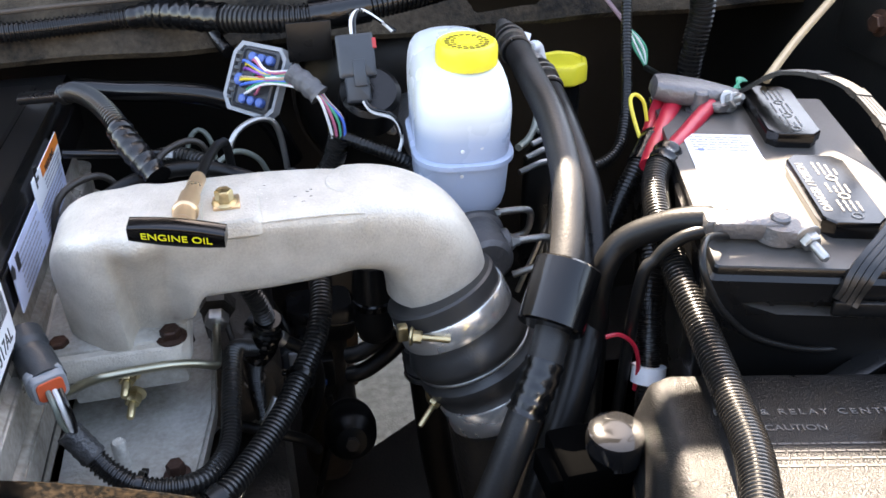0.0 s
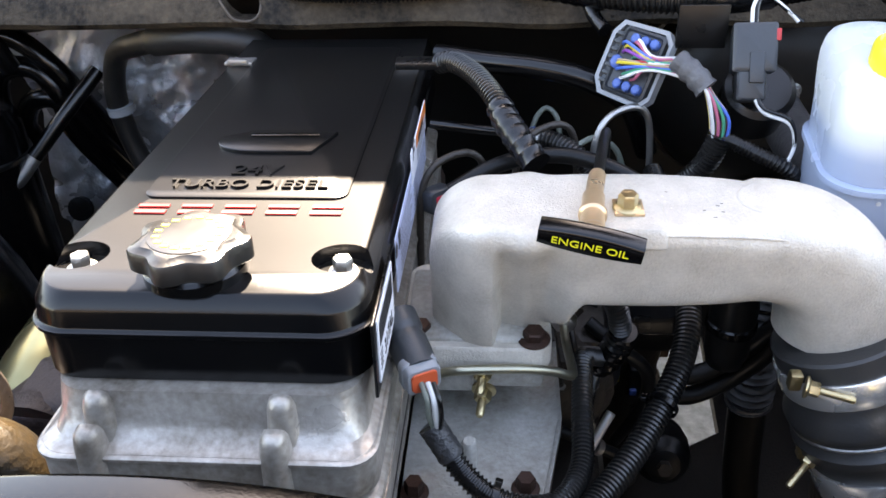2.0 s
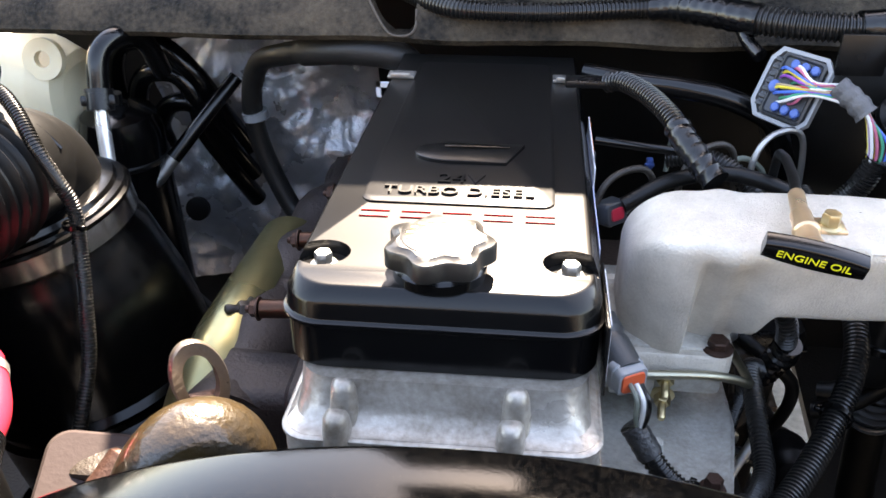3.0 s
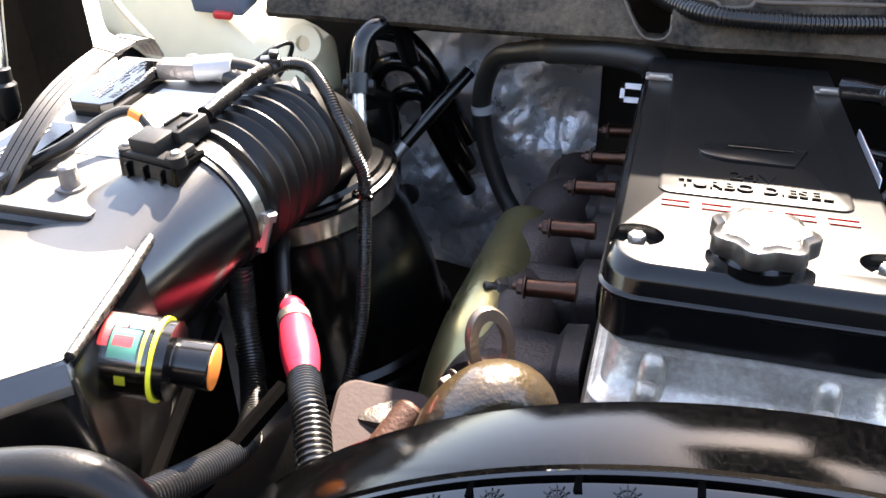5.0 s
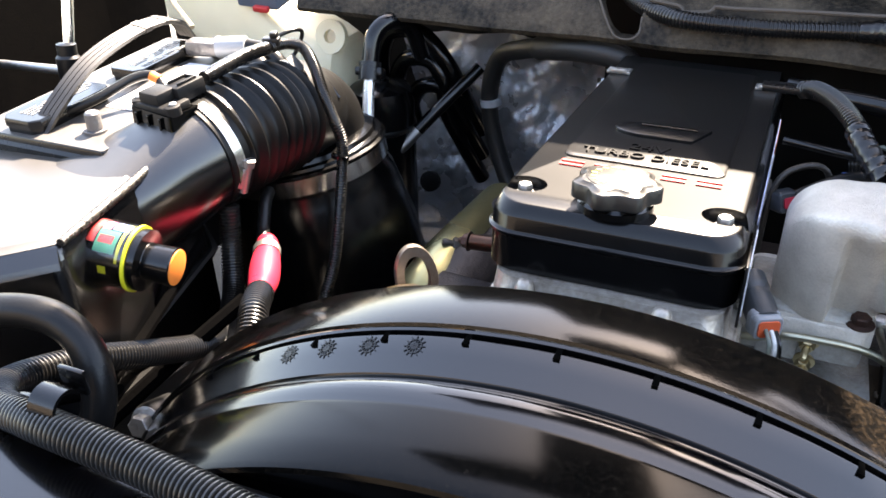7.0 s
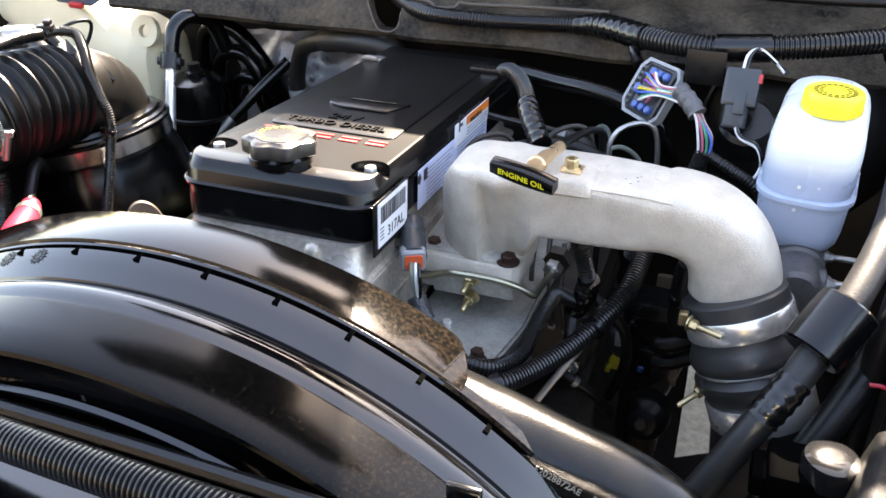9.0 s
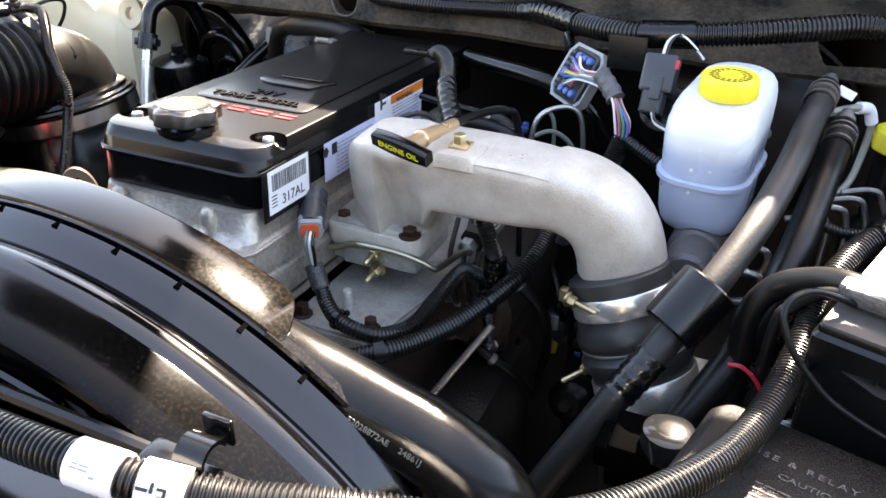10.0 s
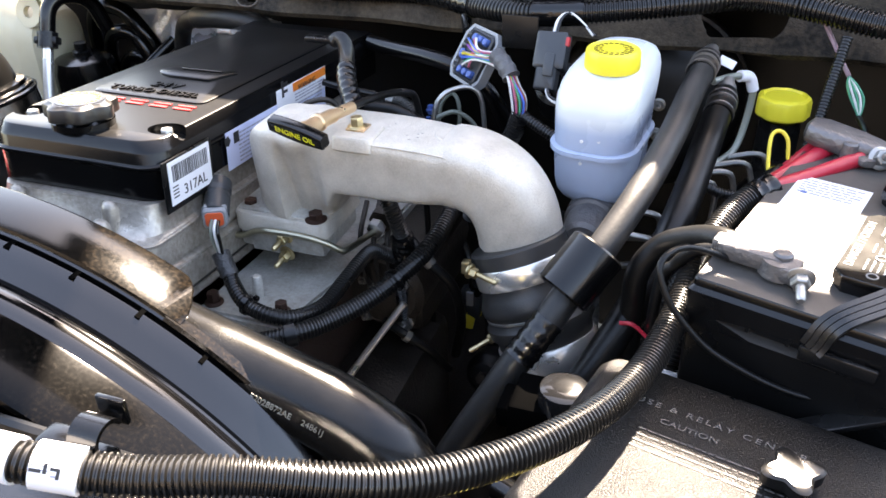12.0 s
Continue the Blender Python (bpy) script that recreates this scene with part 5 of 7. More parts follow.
bars([(-0.009, -0.001, 0.007, 0.0022), (-0.001, 0.001, 0.0022, 0.0065), (0.003, 0.0012, 0.006, 0.002), (0.007, -0.002, 0.002, 0.005)], plate(d_, v_, mid + n_.normalized() * 0.0153), INK, wl, "large_print", t=0.0006)
part("tape_band", tube([(0.416, 0.707, 0.359), (0.398, 0.687, 0.353)], 0.0155, 18, 0.004, lambda i, s: 0.0148 + 0.001 * math.sin(i * 2)), TAPE, main)

# ---- fuse and relay centre ----
FM = pose(0.296, 0.466, 0.288, 0, 0, -13)
fuse = thing("fuse_box", (0.4, 0.36, 0.2), "black textured fuse and relay box with printed lid", "fuse box")
TEXT = material("grained_black_plastic", (0.0022, 0.0021, 0.002), 0.36, color2=(0.0055, 0.005, 0.0045), scale=160, bump=0.6, bump_scale=900, spec=0.38)
part("lid", stack([(0.190, 0.112, 0.012, -0.075), (0.188, 0.110, 0.012, -0.072), (0.178, 0.104, 0.014, -0.012), (0.170, 0.099, 0.014, -0.002), (0.166, 0.096, 0.013, 0.0)], (0.170, -0.100, 0)), TEXT, fuse, m=FM)
part("body", stack([(0.175, 0.10, 0.012, -0.2), (0.18, 0.105, 0.012, -0.076)], (0.170, -0.100, 0)), PLASTIC, fuse, m=FM)
letters("FUSE & RELAY CENTER", 0.0088, FM @ Matrix.Translation((0.033, -0.046, 0.0006)) @ Matrix.Diagonal((1.25, 1, 1, 1)), BOXINK, fuse, depth=0.0003, space=1.36)
letters("CAUTION", 0.0086, FM @ Matrix.Translation((0.067, -0.063, 0.0006)) @ Matrix.Diagonal((1.25, 1, 1, 1)), BOXINK, fuse, depth=0.0003)
bars(print_rows(0.055, -0.079, 0.13, 0.0072, 4, 44, 0.34), FM @ Matrix.Translation((0, 0, 0.0003)), BOXINK, fuse, t=0.0004)
part("knob", lathe([(0.0, 0.012), (0.006, 0.012), (0.006, 0.019), (0.016, 0.020), (0.018, 0.017)], 48, 4, 0.22), PLASTIC, fuse, m=pose(0.448, 0.349, 0.288, 0, 0, 20))
part("knob_hole", lathe([(0.0181, 0.0028), (0.0183, 0.0028)], 12), INK, fuse, m=pose(0.448, 0.349, 0.288, 0, 0, 20))
rail = thing("fuse_box_tray", (0.3, 0.25, 0.2), "black plastic tray edge in front of the fuse box", "tray")
part("edge", tube([(0.235, 0.30, 0.265), (0.30, 0.272, 0.268), (0.42, 0.245, 0.268), (0.6, 0.2, 0.27)], 0.011, 12, 0.01), GLOSS, rail)
relay = thing("round_relay", (0.255, 0.45, 0.2), "black relay with a domed grey cap", "relay")
part("base", join(box(0.062, 0.055, 0.05, (0.238, 0.452, 0.185), 0.005), box(0.03, 0.04, 0.025, (0.21, 0.45, 0.2), 0.004)), MATTE, relay)
part("dome", lathe([(0.228, 0.0245), (0.245, 0.0245), (0.2515, 0.023), (0.254, 0.018), (0.2545, 0.008)], 32), material("satin_grey_cap", (0.008, 0.008, 0.0085), 0.14, color2=(0.005, 0.005, 0.005), spec=0.4), relay, "domed grey cap", m=Matrix.Translation((0.257, 0.447, 0)))
yl = thing("yellow_insulated_wire", (0.26, 0.22, 0.3), "pale yellow terminal ends below the conduit", "wire")
part("wire", tube([(0.22, 0.235, 0.27), (0.235, 0.232, 0.298), (0.25, 0.235, 0.272)], 0.008, 10, 0.004), material("pale_yellow", (0.7, 0.62, 0.2), 0.4), yl)
hold = thing("hold_down_bar", (0.5, 0.44, 0.26), "black battery hold-down bar with a threaded end", "bar")
part("bar", box(0.20, 0.022, 0.006, (0, 0, 0), 0.002), PLASTIC, hold, m=plate((0.85, 0.10, 0.38), (-0.1, 1, 0), (0.50, 0.452, 0.275)))
part("thread", ribbed([(0.50, 0.462, 0.295), (0.57, 0.47, 0.33)], 0.006, 0.003), CONDUIT, hold)

# ---- strut, cables at the right inner fender ----
strut = thing("hood_strut", (0.66, 0.75, 0.39), "polished hood strut rod in a black socket", "strut")
part("rod", tube([(0.668, 0.685, 0.40), (0.70, 0.76, 0.52), (0.78, 0.9, 1.1)], 0.0085, 14, 0.05), CHROME, strut)
part("socket", lathe([(-0.028, 0.011), (-0.02, 0.017), (0.012, 0.018), (0.016, 0.0145), (0.030, 0.0145), (0.032, 0.010)], 24), PLASTIC, strut, m=rod_frame((0.666, 0.672, 0.376), (0.677, 0.70, 0.42)))
part("ball_stud", lathe([(0, 0.007), (0.12, 0.007)], 12), DULL, strut, m=rod_frame((0.664, 0.668, 0.362), (0.82, 0.70, 0.36)))
loomR = thing("side_loom", (0.6, 1.05, 0.45), "taped black wiring loom along the cowl corner", "cable")
part("conduit", ribbed([(0.42, 1.045, 0.461), (0.46, 1.03, 0.458), (0.52, 1.01, 0.452), (0.6, 1.0, 0.448), (0.7, 0.98, 0.445), (0.8, 0.95, 0.44)], 0.017, 0.006), CONDUIT, loomR)
part("conduit", ribbed([(0.60, 1.0, 0.44), (0.605, 1.0, 0.40), (0.60, 1.0, 0.34), (0.6, 1.0, 0.25)], 0.017, 0.006), CONDUIT, loomR)
gw = thing("green_white_wires", (0.5, 0.93, 0.42), "bundle of thin green and white wires at a splice", "wire")
for i, k in enumerate((GREEN, WIREWHITE, GREEN, WIREWHITE, GREEN)):
    part("wire", tube([(0.498, 0.990, 0.390), (0.498 + 0.003 * i, 0.987, 0.380), (0.504 + 0.004 * i, 0.982, 0.366), (0.513 + 0.002 * i, 0.977, 0.352), (0.519, 0.974, 0.342)], 0.0016, 6, 0.004), k, gw)
part("tail", tube([(0.498, 0.990, 0.390), (0.482, 1.01, 0.412), (0.455, 1.05, 0.45), (0.44, 1.07, 0.48)], 0.003, 8, 0.005), MAUVE, gw)
part("tail", tube([(0.519, 0.974, 0.342), (0.522, 0.93, 0.345), (0.515, 0.86, 0.362), (0.50, 0.82, 0.374)], 0.004, 8, 0.005), RUBBER, gw)
thinl = thing("thin_loom", (0.45, 0.9, 0.3), "thin black ribbed loom behind the battery", "cable")
part("conduit", ribbed([(0.485, 0.985, 0.44), (0.475, 0.95, 0.39), (0.46, 0.90, 0.33), (0.43, 0.85, 0.29), (0.38, 0.83, 0.28), (0.34, 0.83, 0.29)], 0.007), CONDUIT, thinl)
twine = thing("support_cable", (0.6, 0.9, 0.42), "thin pale cable stretched to the fender", "wire")
part("wire", tube([(0.58, 0.80, 0.385), (0.66, 0.86, 0.415), (0.80, 0.95, 0.47)], 0.005, 8, 0.01), WIRETAN, twine)
rockbolt = thing("fender_bracket", (0.78, 0.85, 0.4), "dark stamped bracket on the inner fender", "bracket")
part("bracket", box(0.03, 0.12, 0.08, (0.80, 0.9, 0.36), 0.006), INNER, rockbolt)
part("bracket_bolt", hexbolt((0.785, 0.88, 0.41), (-1, 0, 0), 0.012, 0.009), RUST, rockbolt)

# ---- fan shroud and radiator support ----
SC = Vector((-0.29, 0, -0.05))


def arc_skin(profile, a0, a1, n=110):
    """Turn (y, r) pairs about the fan's axis, between two angles from straight up."""
    loops = []
    for i in range(n + 1):
        a = radians(a0 + (a1 - a0) * i / n)
        loops.append([(SC.x + r * math.sin(a), y, SC.z + r * math.cos(a)) for y, r in profile])
    return rings(loops)


shroud = thing("fan_shroud", (-0.29, 0.24, -0.4), "glossy black plastic fan shroud with a dusty rim", "fan shroud")
loops = []
for i in range(130):
    a = -62 + 93.6 * i / 129
    back = 0.338 - 0.036 * max(0, (a - 28.2) / 3.4) ** 2.2
    loops.append([(SC.x + r * math.sin(radians(a)), y, SC.z + r * math.cos(radians(a))) for y, r in ((0.290, 0.489), (0.291, 0.4915), (back - 0.003, 0.4945), (back, 0.493), (back, 0.489), (0.296, 0.486))])
part("rim", rings(loops), SHROUD_RIM, shroud, "dusty outer rim")
part("rim_strip", arc_skin([(0.287, 0.488), (0.289, 0.491), (0.298, 0.4915), (0.300, 0.486)], 30, 80), SHROUD_RIM, shroud)
part("slotted_band", arc_skin([(0.2895, 0.4885), (0.2872, 0.4876), (0.2867, 0.480), (0.2825, 0.480), (0.2820, 0.4868), (0.2810, 0.4866), (0.2695, 0.4820), (0.2530, 0.4762), (0.2515, 0.4735), (0.2490, 0.4733), (0.2475, 0.4757), (0.2435, 0.4787), (0.2375, 0.4798), (0.2315, 0.4792), (0.2265, 0.4778), (0.2225, 0.4768), (0.222, 0.466), (0.25, 0.462), (0.285, 0.478)], -66, 84, 150), SHROUD, shroud)
part("front_band", arc_skin([(0.2222, 0.4770), (0.2195, 0.4772), (0.190, 0.4756), (0.168, 0.4742), (0.163, 0.4722), (0.1615, 0.469), (0.166, 0.466), (0.220, 0.467)], -66, 84, 150), FRONTBAND, shroud)
part("front_wall", arc_skin([(0.164, 0.4705), (0.174, 0.4), (0.182, 0.3), (0.186, 0.3), (0.18, 0.4), (0.168, 0.470)], -66, 84), SHROUD, shroud)
for a in (-52, -34, -16, 2, 20, 38, 56):
    part("wall_rib", box(0.004, 0.006, 0.10, (0, 0.171, 0.355), 0.001), SHROUD, shroud, m=Matrix.Translation(SC) @ Matrix.Rotation(radians(a), 4, "Y"))
part("wall_ring", arc_skin([(0.167, 0.436), (0.163, 0.434), (0.163, 0.430), (0.168, 0.428)], -66, 84), SHROUD, shroud)
notch = box(0.0042, 0.0125, 0.0145, (0, 0.2825, 0.4725))
for k in range(11):
    a = radians(-38.4 + 7.38 * k)
    nb = notch.copy()
    part("notch_tab", nb, MATTE, shroud, m=Matrix.Translation(SC) @ Matrix.Rotation(a, 4, "Y"))
notch.free()
for k in range(4):
    a = -26.4 + 4.4 * k
    m = Matrix.Translation(SC) @ Matrix.Rotation(radians(a), 4, "Y") @ plate((1, 0, 0), (0, 0.928, 0.371), (0, 0.2735, 0.4839))
    spokes = [box(0.0165, 0.0006, 0.0005, (0, 0, 0.0)) for _ in range(6)]
    for i, s in enumerate(spokes):
        s.transform(Matrix.Rotation(math.tau * i / 12, 4, "Z"))
    mark = part("mould_mark", lathe([(0, 0.0058), (0.0005, 0.0058), (0.0005, 0.0051), (0, 0.0051)], 20, cap=False), PLASTIC, shroud, m=m)
    part("hub", lathe([(0, 0.0027), (0.0006, 0.0027), (0.0006, 0.002), (0, 0.002)], 14, cap=False), PLASTIC, mark, m=m)
    for s in spokes:
        part("spoke", s, PLASTIC, mark, m=m)

sup = thing("radiator_support", (-0.3, 0.1, 0.3), "black plastic radiator support with loom clips", "radiator")
part("cross_bar", stack([(0.9, 0.19, 0.012, -0.05), (0.9, 0.195, 0.014, 0.355), (0.9, 0.19, 0.014, 0.363)], (-0.3, -0.045, 0)), SHROUD, sup)
part("rib", tube([(-0.62, 0.155, 0.366), (-0.3, 0.155, 0.372), (0.05, 0.15, 0.368)], 0.006, 8, 0.02), PLASTIC, sup)
for cx, cy in ((0.014, 0.14), (-0.612, 0.155)):
    cl = rings([[(cx + dx, cy + 0.014 * k * math.cos(a), 0.398 + 0.014 * k * math.sin(a)) for k, dx in ((1, -0.011), (1, 0.011), (0.78, 0.011), (0.78, -0.011))] for a in [radians(20 + 230 * i / 16) for i in range(17)]])
    part("loom_clip", join(cl, box(0.02, 0.014, 0.024, (cx, cy, 0.362), 0.002), box(0.022, 0.004, 0.02, (cx, cy + 0.019, 0.395), 0.001)), GLOSS, sup, "black C-shaped loom clip")
    part("loom_clip", box(0.026, 0.022, 0.016, (cx - 0.035, cy + 0.002, 0.372), 0.004), GLOSS, sup)
part("support_bolt", hexbolt((-0.690, 0.290, 0.236), (0.1, -0.9, 0.4), 0.011, 0.012), DULL, sup, "bright hex bolt with washer")
part("bolt_sleeve", lathe([(-0.04, 0.017), (-0.004, 0.018), (0.0, 0.016)], 20), RUBBER, sup, m=rod_frame((-0.690, 0.290, 0.236), (-0.68, 0.2, 0.276)))

rad = thing("radiator_hose", (0.05, 0.3, 0.2), "thick black radiator hose with pale printing", "hose")
RP = [(-0.2, 0.35, 0.35), (-0.12, 0.336, 0.328), (-0.046, 0.320, 0.319), (0.028, 0.316, 0.302), (0.095, 0.313, 0.284), (0.142, 0.308, 0.254), (0.167, 0.30, 0.20), (0.172, 0.29, 0.10), (0.172, 0.28, -0.15)]
part("hose", tube(RP, 0.0350, 36, 0.012), material("woven_black_rubber", (0.0045, 0.0044, 0.0042), 0.22, color2=(0.009, 0.0085, 0.008), scale=60, bump=0.1, bump_scale=700, spec=0.3), rad)
for words, at in (("52028872AE", (0.0284, 0.2828, 0.3166)), ("24861J", (0.0745, 0.2812, 0.3024)), ("2614-8162", (0.1040, 0.2803, 0.2909))):
    along = (0.94, -0.04, -0.30) if at[0] < 0.09 else (0.90, -0.02, -0.42)
    letters(words, 0.0076, plate(along, (0.30, 0.32, 0.89), at), HOSEINK, rad, depth=0.0005)

# ---- air filter box, duct and hose ----
airbox = thing("air_filter_box", (-1.0, 0.4, 0.0), "black plastic air filter box with a round duct", "air box")
TOPFACE = [(-0.784, 0.325, 0.392), (-0.836, 0.545, 0.380), (-0.90, 0.600, 0.368), (-1.14, 0.545, 0.366), (-1.14, 0.20, 0.380), (-0.99, 0.135, 0.386)]
MIDDLE = Vector((-0.95, 0.43))


def lid_ring(grow, drop, level=None):
    """The outline of the lid's top, grown about its middle and lowered."""
    out = []
    for x, y, z in TOPFACE:
        d = Vector((x, y)) - MIDDLE
        d = d.normalized() * (d.length + grow)
        out.append((MIDDLE.x + d.x, MIDDLE.y + d.y, z - drop if level is None else level))
    return out


lid_shell = rings([lid_ring(0.030, 0, 0.24), lid_ring(0.012, 0.028), lid_ring(0.008, 0.014), lid_ring(0.0, 0.004), lid_ring(-0.012, 0.0)])
bmesh.ops.bevel(lid_shell, geom=[e for e in lid_shell.edges if abs(e.verts[0].co.z - e.verts[1].co.z) > 0.004], offset=0.010, segments=3, profile=0.5, affect="EDGES")
part("lid", lid_shell, BOXPLASTIC, airbox)
part("worn_ridge", tube([(-0.781, 0.33, 0.389), (-0.803, 0.43, 0.3845), (-0.826, 0.525, 0.380), (-0.834, 0.548, 0.372)], 0.0075, 12, 0.006, lambda i, s: 0.0042 + 0.0014 * math.sin(math.pi * min(1, s / 0.23))), material("scuffed_ridge_plastic", (0.003, 0.0028, 0.0025), 0.3, color2=(0.040, 0.031, 0.020), scale=900, amount=0.9, bump=0.5, bump_scale=900, spec=0.5, lo=0.78, hi=1.0), airbox, "scuffed rounded ridge")
part("base", rings([lid_ring(0.028, 0, -0.05), lid_ring(0.026, 0, 0.225), lid_ring(0.036, 0, 0.2395)]), BOXPLASTIC, airbox)
part("lip", tube([(-1.0, 0.10, 0.24), (-0.765, 0.30, 0.24), (-0.757, 0.316, 0.24), (-0.775, 0.41, 0.25), (-0.79, 0.52, 0.28)], 0.006, 8, 0.012), WALLMAT, airbox)
part("front_chamfer", rings([[Vector(p) + d for d in (Vector((0.001, -0.001, -0.004)), Vector((0.009, -0.010, -0.014)), Vector((0.011, -0.012, -0.020)), Vector((0, 0, -0.022)))] for p in ((-0.781, 0.325, 0.392), (-0.888, 0.225, 0.389), (-0.99, 0.128, 0.386))]), BOXPLASTIC, airbox, flat=True)
dl = []
for c, d, a, b, e in (((-0.905, 0.43, 0.315), (0.4, 0.9, 0.1), 0.056, 0.088, 4), ((-0.872, 0.49, 0.326), (0.4, 0.9, 0.14), 0.060, 0.078, 3.5), ((-0.848, 0.54, 0.342), (0.36, 0.92, 0.16), 0.064, 0.071, 2.6), ((-0.832, 0.572, 0.353), (0.33, 0.94, 0.12), 0.066, 0.067, 2.1), ((-0.824, 0.595, 0.3585), (0.3, 0.95, 0.06), 0.066, 0.066, 2), ((-0.819, 0.615, 0.360), (0.28, 0.96, 0.0), 0.066, 0.066, 2)):
    d = Vector(d).normalized()
    ad = (Z - d * d.z).normalized()
    dl.append(squircle(Vector(c), ad, d.cross(ad), a, b, e, 48))
part("duct", rings(dl), BOXPLASTIC, airbox, "tapered black outlet duct")
part("sensor_boss", stack([(0.046, 0.034, 0.008, 0.352), (0.041, 0.029, 0.007, 0.375), (0.036, 0.024, 0.006, 0.380), (0.034, 0.022, 0.005, 0.424)]), CANMAT, airbox, m=pose(-0.842, 0.563, 0, 0, 0, -12))
for k in range(3):
    part("boss_rib", box(0.003, 0.004, 0.04, (-0.02 + 0.02 * k, -0.0245, 0.381), 0.001), CANMAT, airbox, m=pose(-0.842, 0.563, 0, 0, 0, -12))

sensor = thing("air_sensor", (-0.86, 0.56, 0.45), "black plastic air sensor with a plug on the duct", "sensor")
SM = pose(-0.842, 0.560, 0.422, 4, -3, -12) @ Matrix.Scale(0.8, 4)
SENSORMAT = material("dull_black_sensor_plastic", (0.0045, 0.0045, 0.005), 0.55, color2=(0.007, 0.0068, 0.0065), bump=0.15, bump_scale=900, spec=0.2)
part("flange", box(0.075, 0.042, 0.012, (0, 0, 0), 0.003), SENSORMAT, sensor, m=SM)
part("housing", box(0.042, 0.034, 0.018, (-0.004, 0.0, 0.010), 0.003), SENSORMAT, sensor, m=SM)
part("plug", join(box(0.034, 0.05, 0.024, (0.01, 0.036, 0.004), 0.003), box(0.004, 0.03, 0.005, (0.0, 0.034, 0.027), 0.001), box(0.004, 0.03, 0.005, (0.02, 0.034, 0.027), 0.001), box(0.024, 0.004, 0.005, (0.01, 0.05, 0.027), 0.001)), SENSORMAT, sensor, m=SM)
part("ear", lathe([(0, 0.011), (0.013, 0.011), (0.014, 0.009)], 20), SENSORMAT, sensor, m=SM @ Matrix.Translation((-0.036, -0.010, 0)))
part("ear", lathe([(0, 0.011), (0.013, 0.011), (0.014, 0.009)], 20), SENSORMAT, sensor, m=SM @ Matrix.Translation((0.036, -0.010, 0)))
for sx in (-0.036, 0.036):
    part("screw", lathe([(0.011, 0.0055), (0.016, 0.0055), (0.017, 0.0045)], 14), DULL, sensor, m=SM @ Matrix.Translation((sx, -0.008, 0)))

ihose = thing("intake_hose", (-0.79, 0.66, 0.32), "ribbed black rubber intake hose with a worm clamp", "hose")
HP = [(-0.829, 0.578, 0.356), (-0.820, 0.62, 0.3595), (-0.816, 0.67, 0.356), (-0.813, 0.73, 0.348), (-0.812, 0.775, 0.338), (-0.818, 0.808, 0.312), (-0.826, 0.818, 0.275), (-0.83, 0.818, 0.245)]


def hose_radius(i, s):
    if s < 0.030:
        return 0.0685
    if s < 0.160:
        k = 0.5 + 0.5 * math.cos((s - 0.030) / 0.0163 * math.tau)
        return 0.0635 + 0.0105 * k ** 1.6
    return 0.0690 + 0.30 * max(0, s - 0.215) ** 1.0


part("hose", tube(HP, 0.07, 48, 0.0019, hose_radius), material("satin_hose_rubber", (0.0035, 0.0034, 0.0033), 0.36, color2=(0.006, 0.0057, 0.0053), bump=0.04, bump_scale=700, spec=0.22, spread=0.05), ihose)
part("band", lathe([(0.006, 0.0684), (0.006, 0.0702), (0.019, 0.0702), (0.019, 0.0684)], 56, cap=False), BAND, ihose, "steel worm-drive band", m=rod_frame(HP[0], HP[1]))
part("worm_screw", join(lathe([(-0.018, 0.006), (0.016, 0.006)], 14), lathe([(0.016, 0.0088), (0.024, 0.0088), (0.025, 0.007)], 6), box(0.016, 0.012, 0.026, (0, 0.007, -0.012), 0.001)), DULL, ihose, "clamp screw", m=rod_frame((-0.762, 0.582, 0.338), (-0.752, 0.588, 0.375)))
part("sticker", box(0.05, 0.018, 0.0008, (0, 0, 0)), PALEINK, ihose, "worn pale sticker", m=plate((0.62, 0.12, -0.77), (0.1, 0.98, -0.1), (-0.782, 0.757, 0.4045)))
part("ridge_line", tube([(-0.80, 0.783, 0.404), (-0.77, 0.785, 0.389), (-0.748, 0.785, 0.362)], 0.003, 8, 0.005), GLOSS, ihose)

can = thing("air_canister", (-0.785, 0.81, -0.1), "tall black plastic canister with a steel band", "canister")
CANM = Matrix.Translation((-0.828, 0.81, 0.252)) @ Matrix.Rotation(radians(-10), 4, "Y")
part("body", lathe([(-0.5, 0.145), (-0.26, 0.147), (-0.12, 0.139), (-0.035, 0.123), (-0.02, 0.1165), (-0.012, 0.1165)], 64), CANMAT, can, m=CANM)
part("lid", lathe([(-0.012, 0.114), (0.011, 0.114), (0.013, 0.121), (0.017, 0.1215), (0.019, 0.117), (0.023, 0.116), (0.025, 0.109), (0.031, 0.107), (0.036, 0.09), (0.04, 0.06)], 64), CANMAT, can, m=CANM)
part("band", lathe([(-0.012, 0.1165), (-0.012, 0.1190), (0.011, 0.1190), (0.011, 0.1165)], 72, cap=False), BAND, can, "bright steel band", m=CANM)
for z0 in (-0.20, -0.225):
    part("base_ring", lathe([(z0 - 0.008, 0.146), (z0, 0.1505), (z0 + 0.008, 0.144)], 56, cap=False), CANMAT, can, m=CANM)

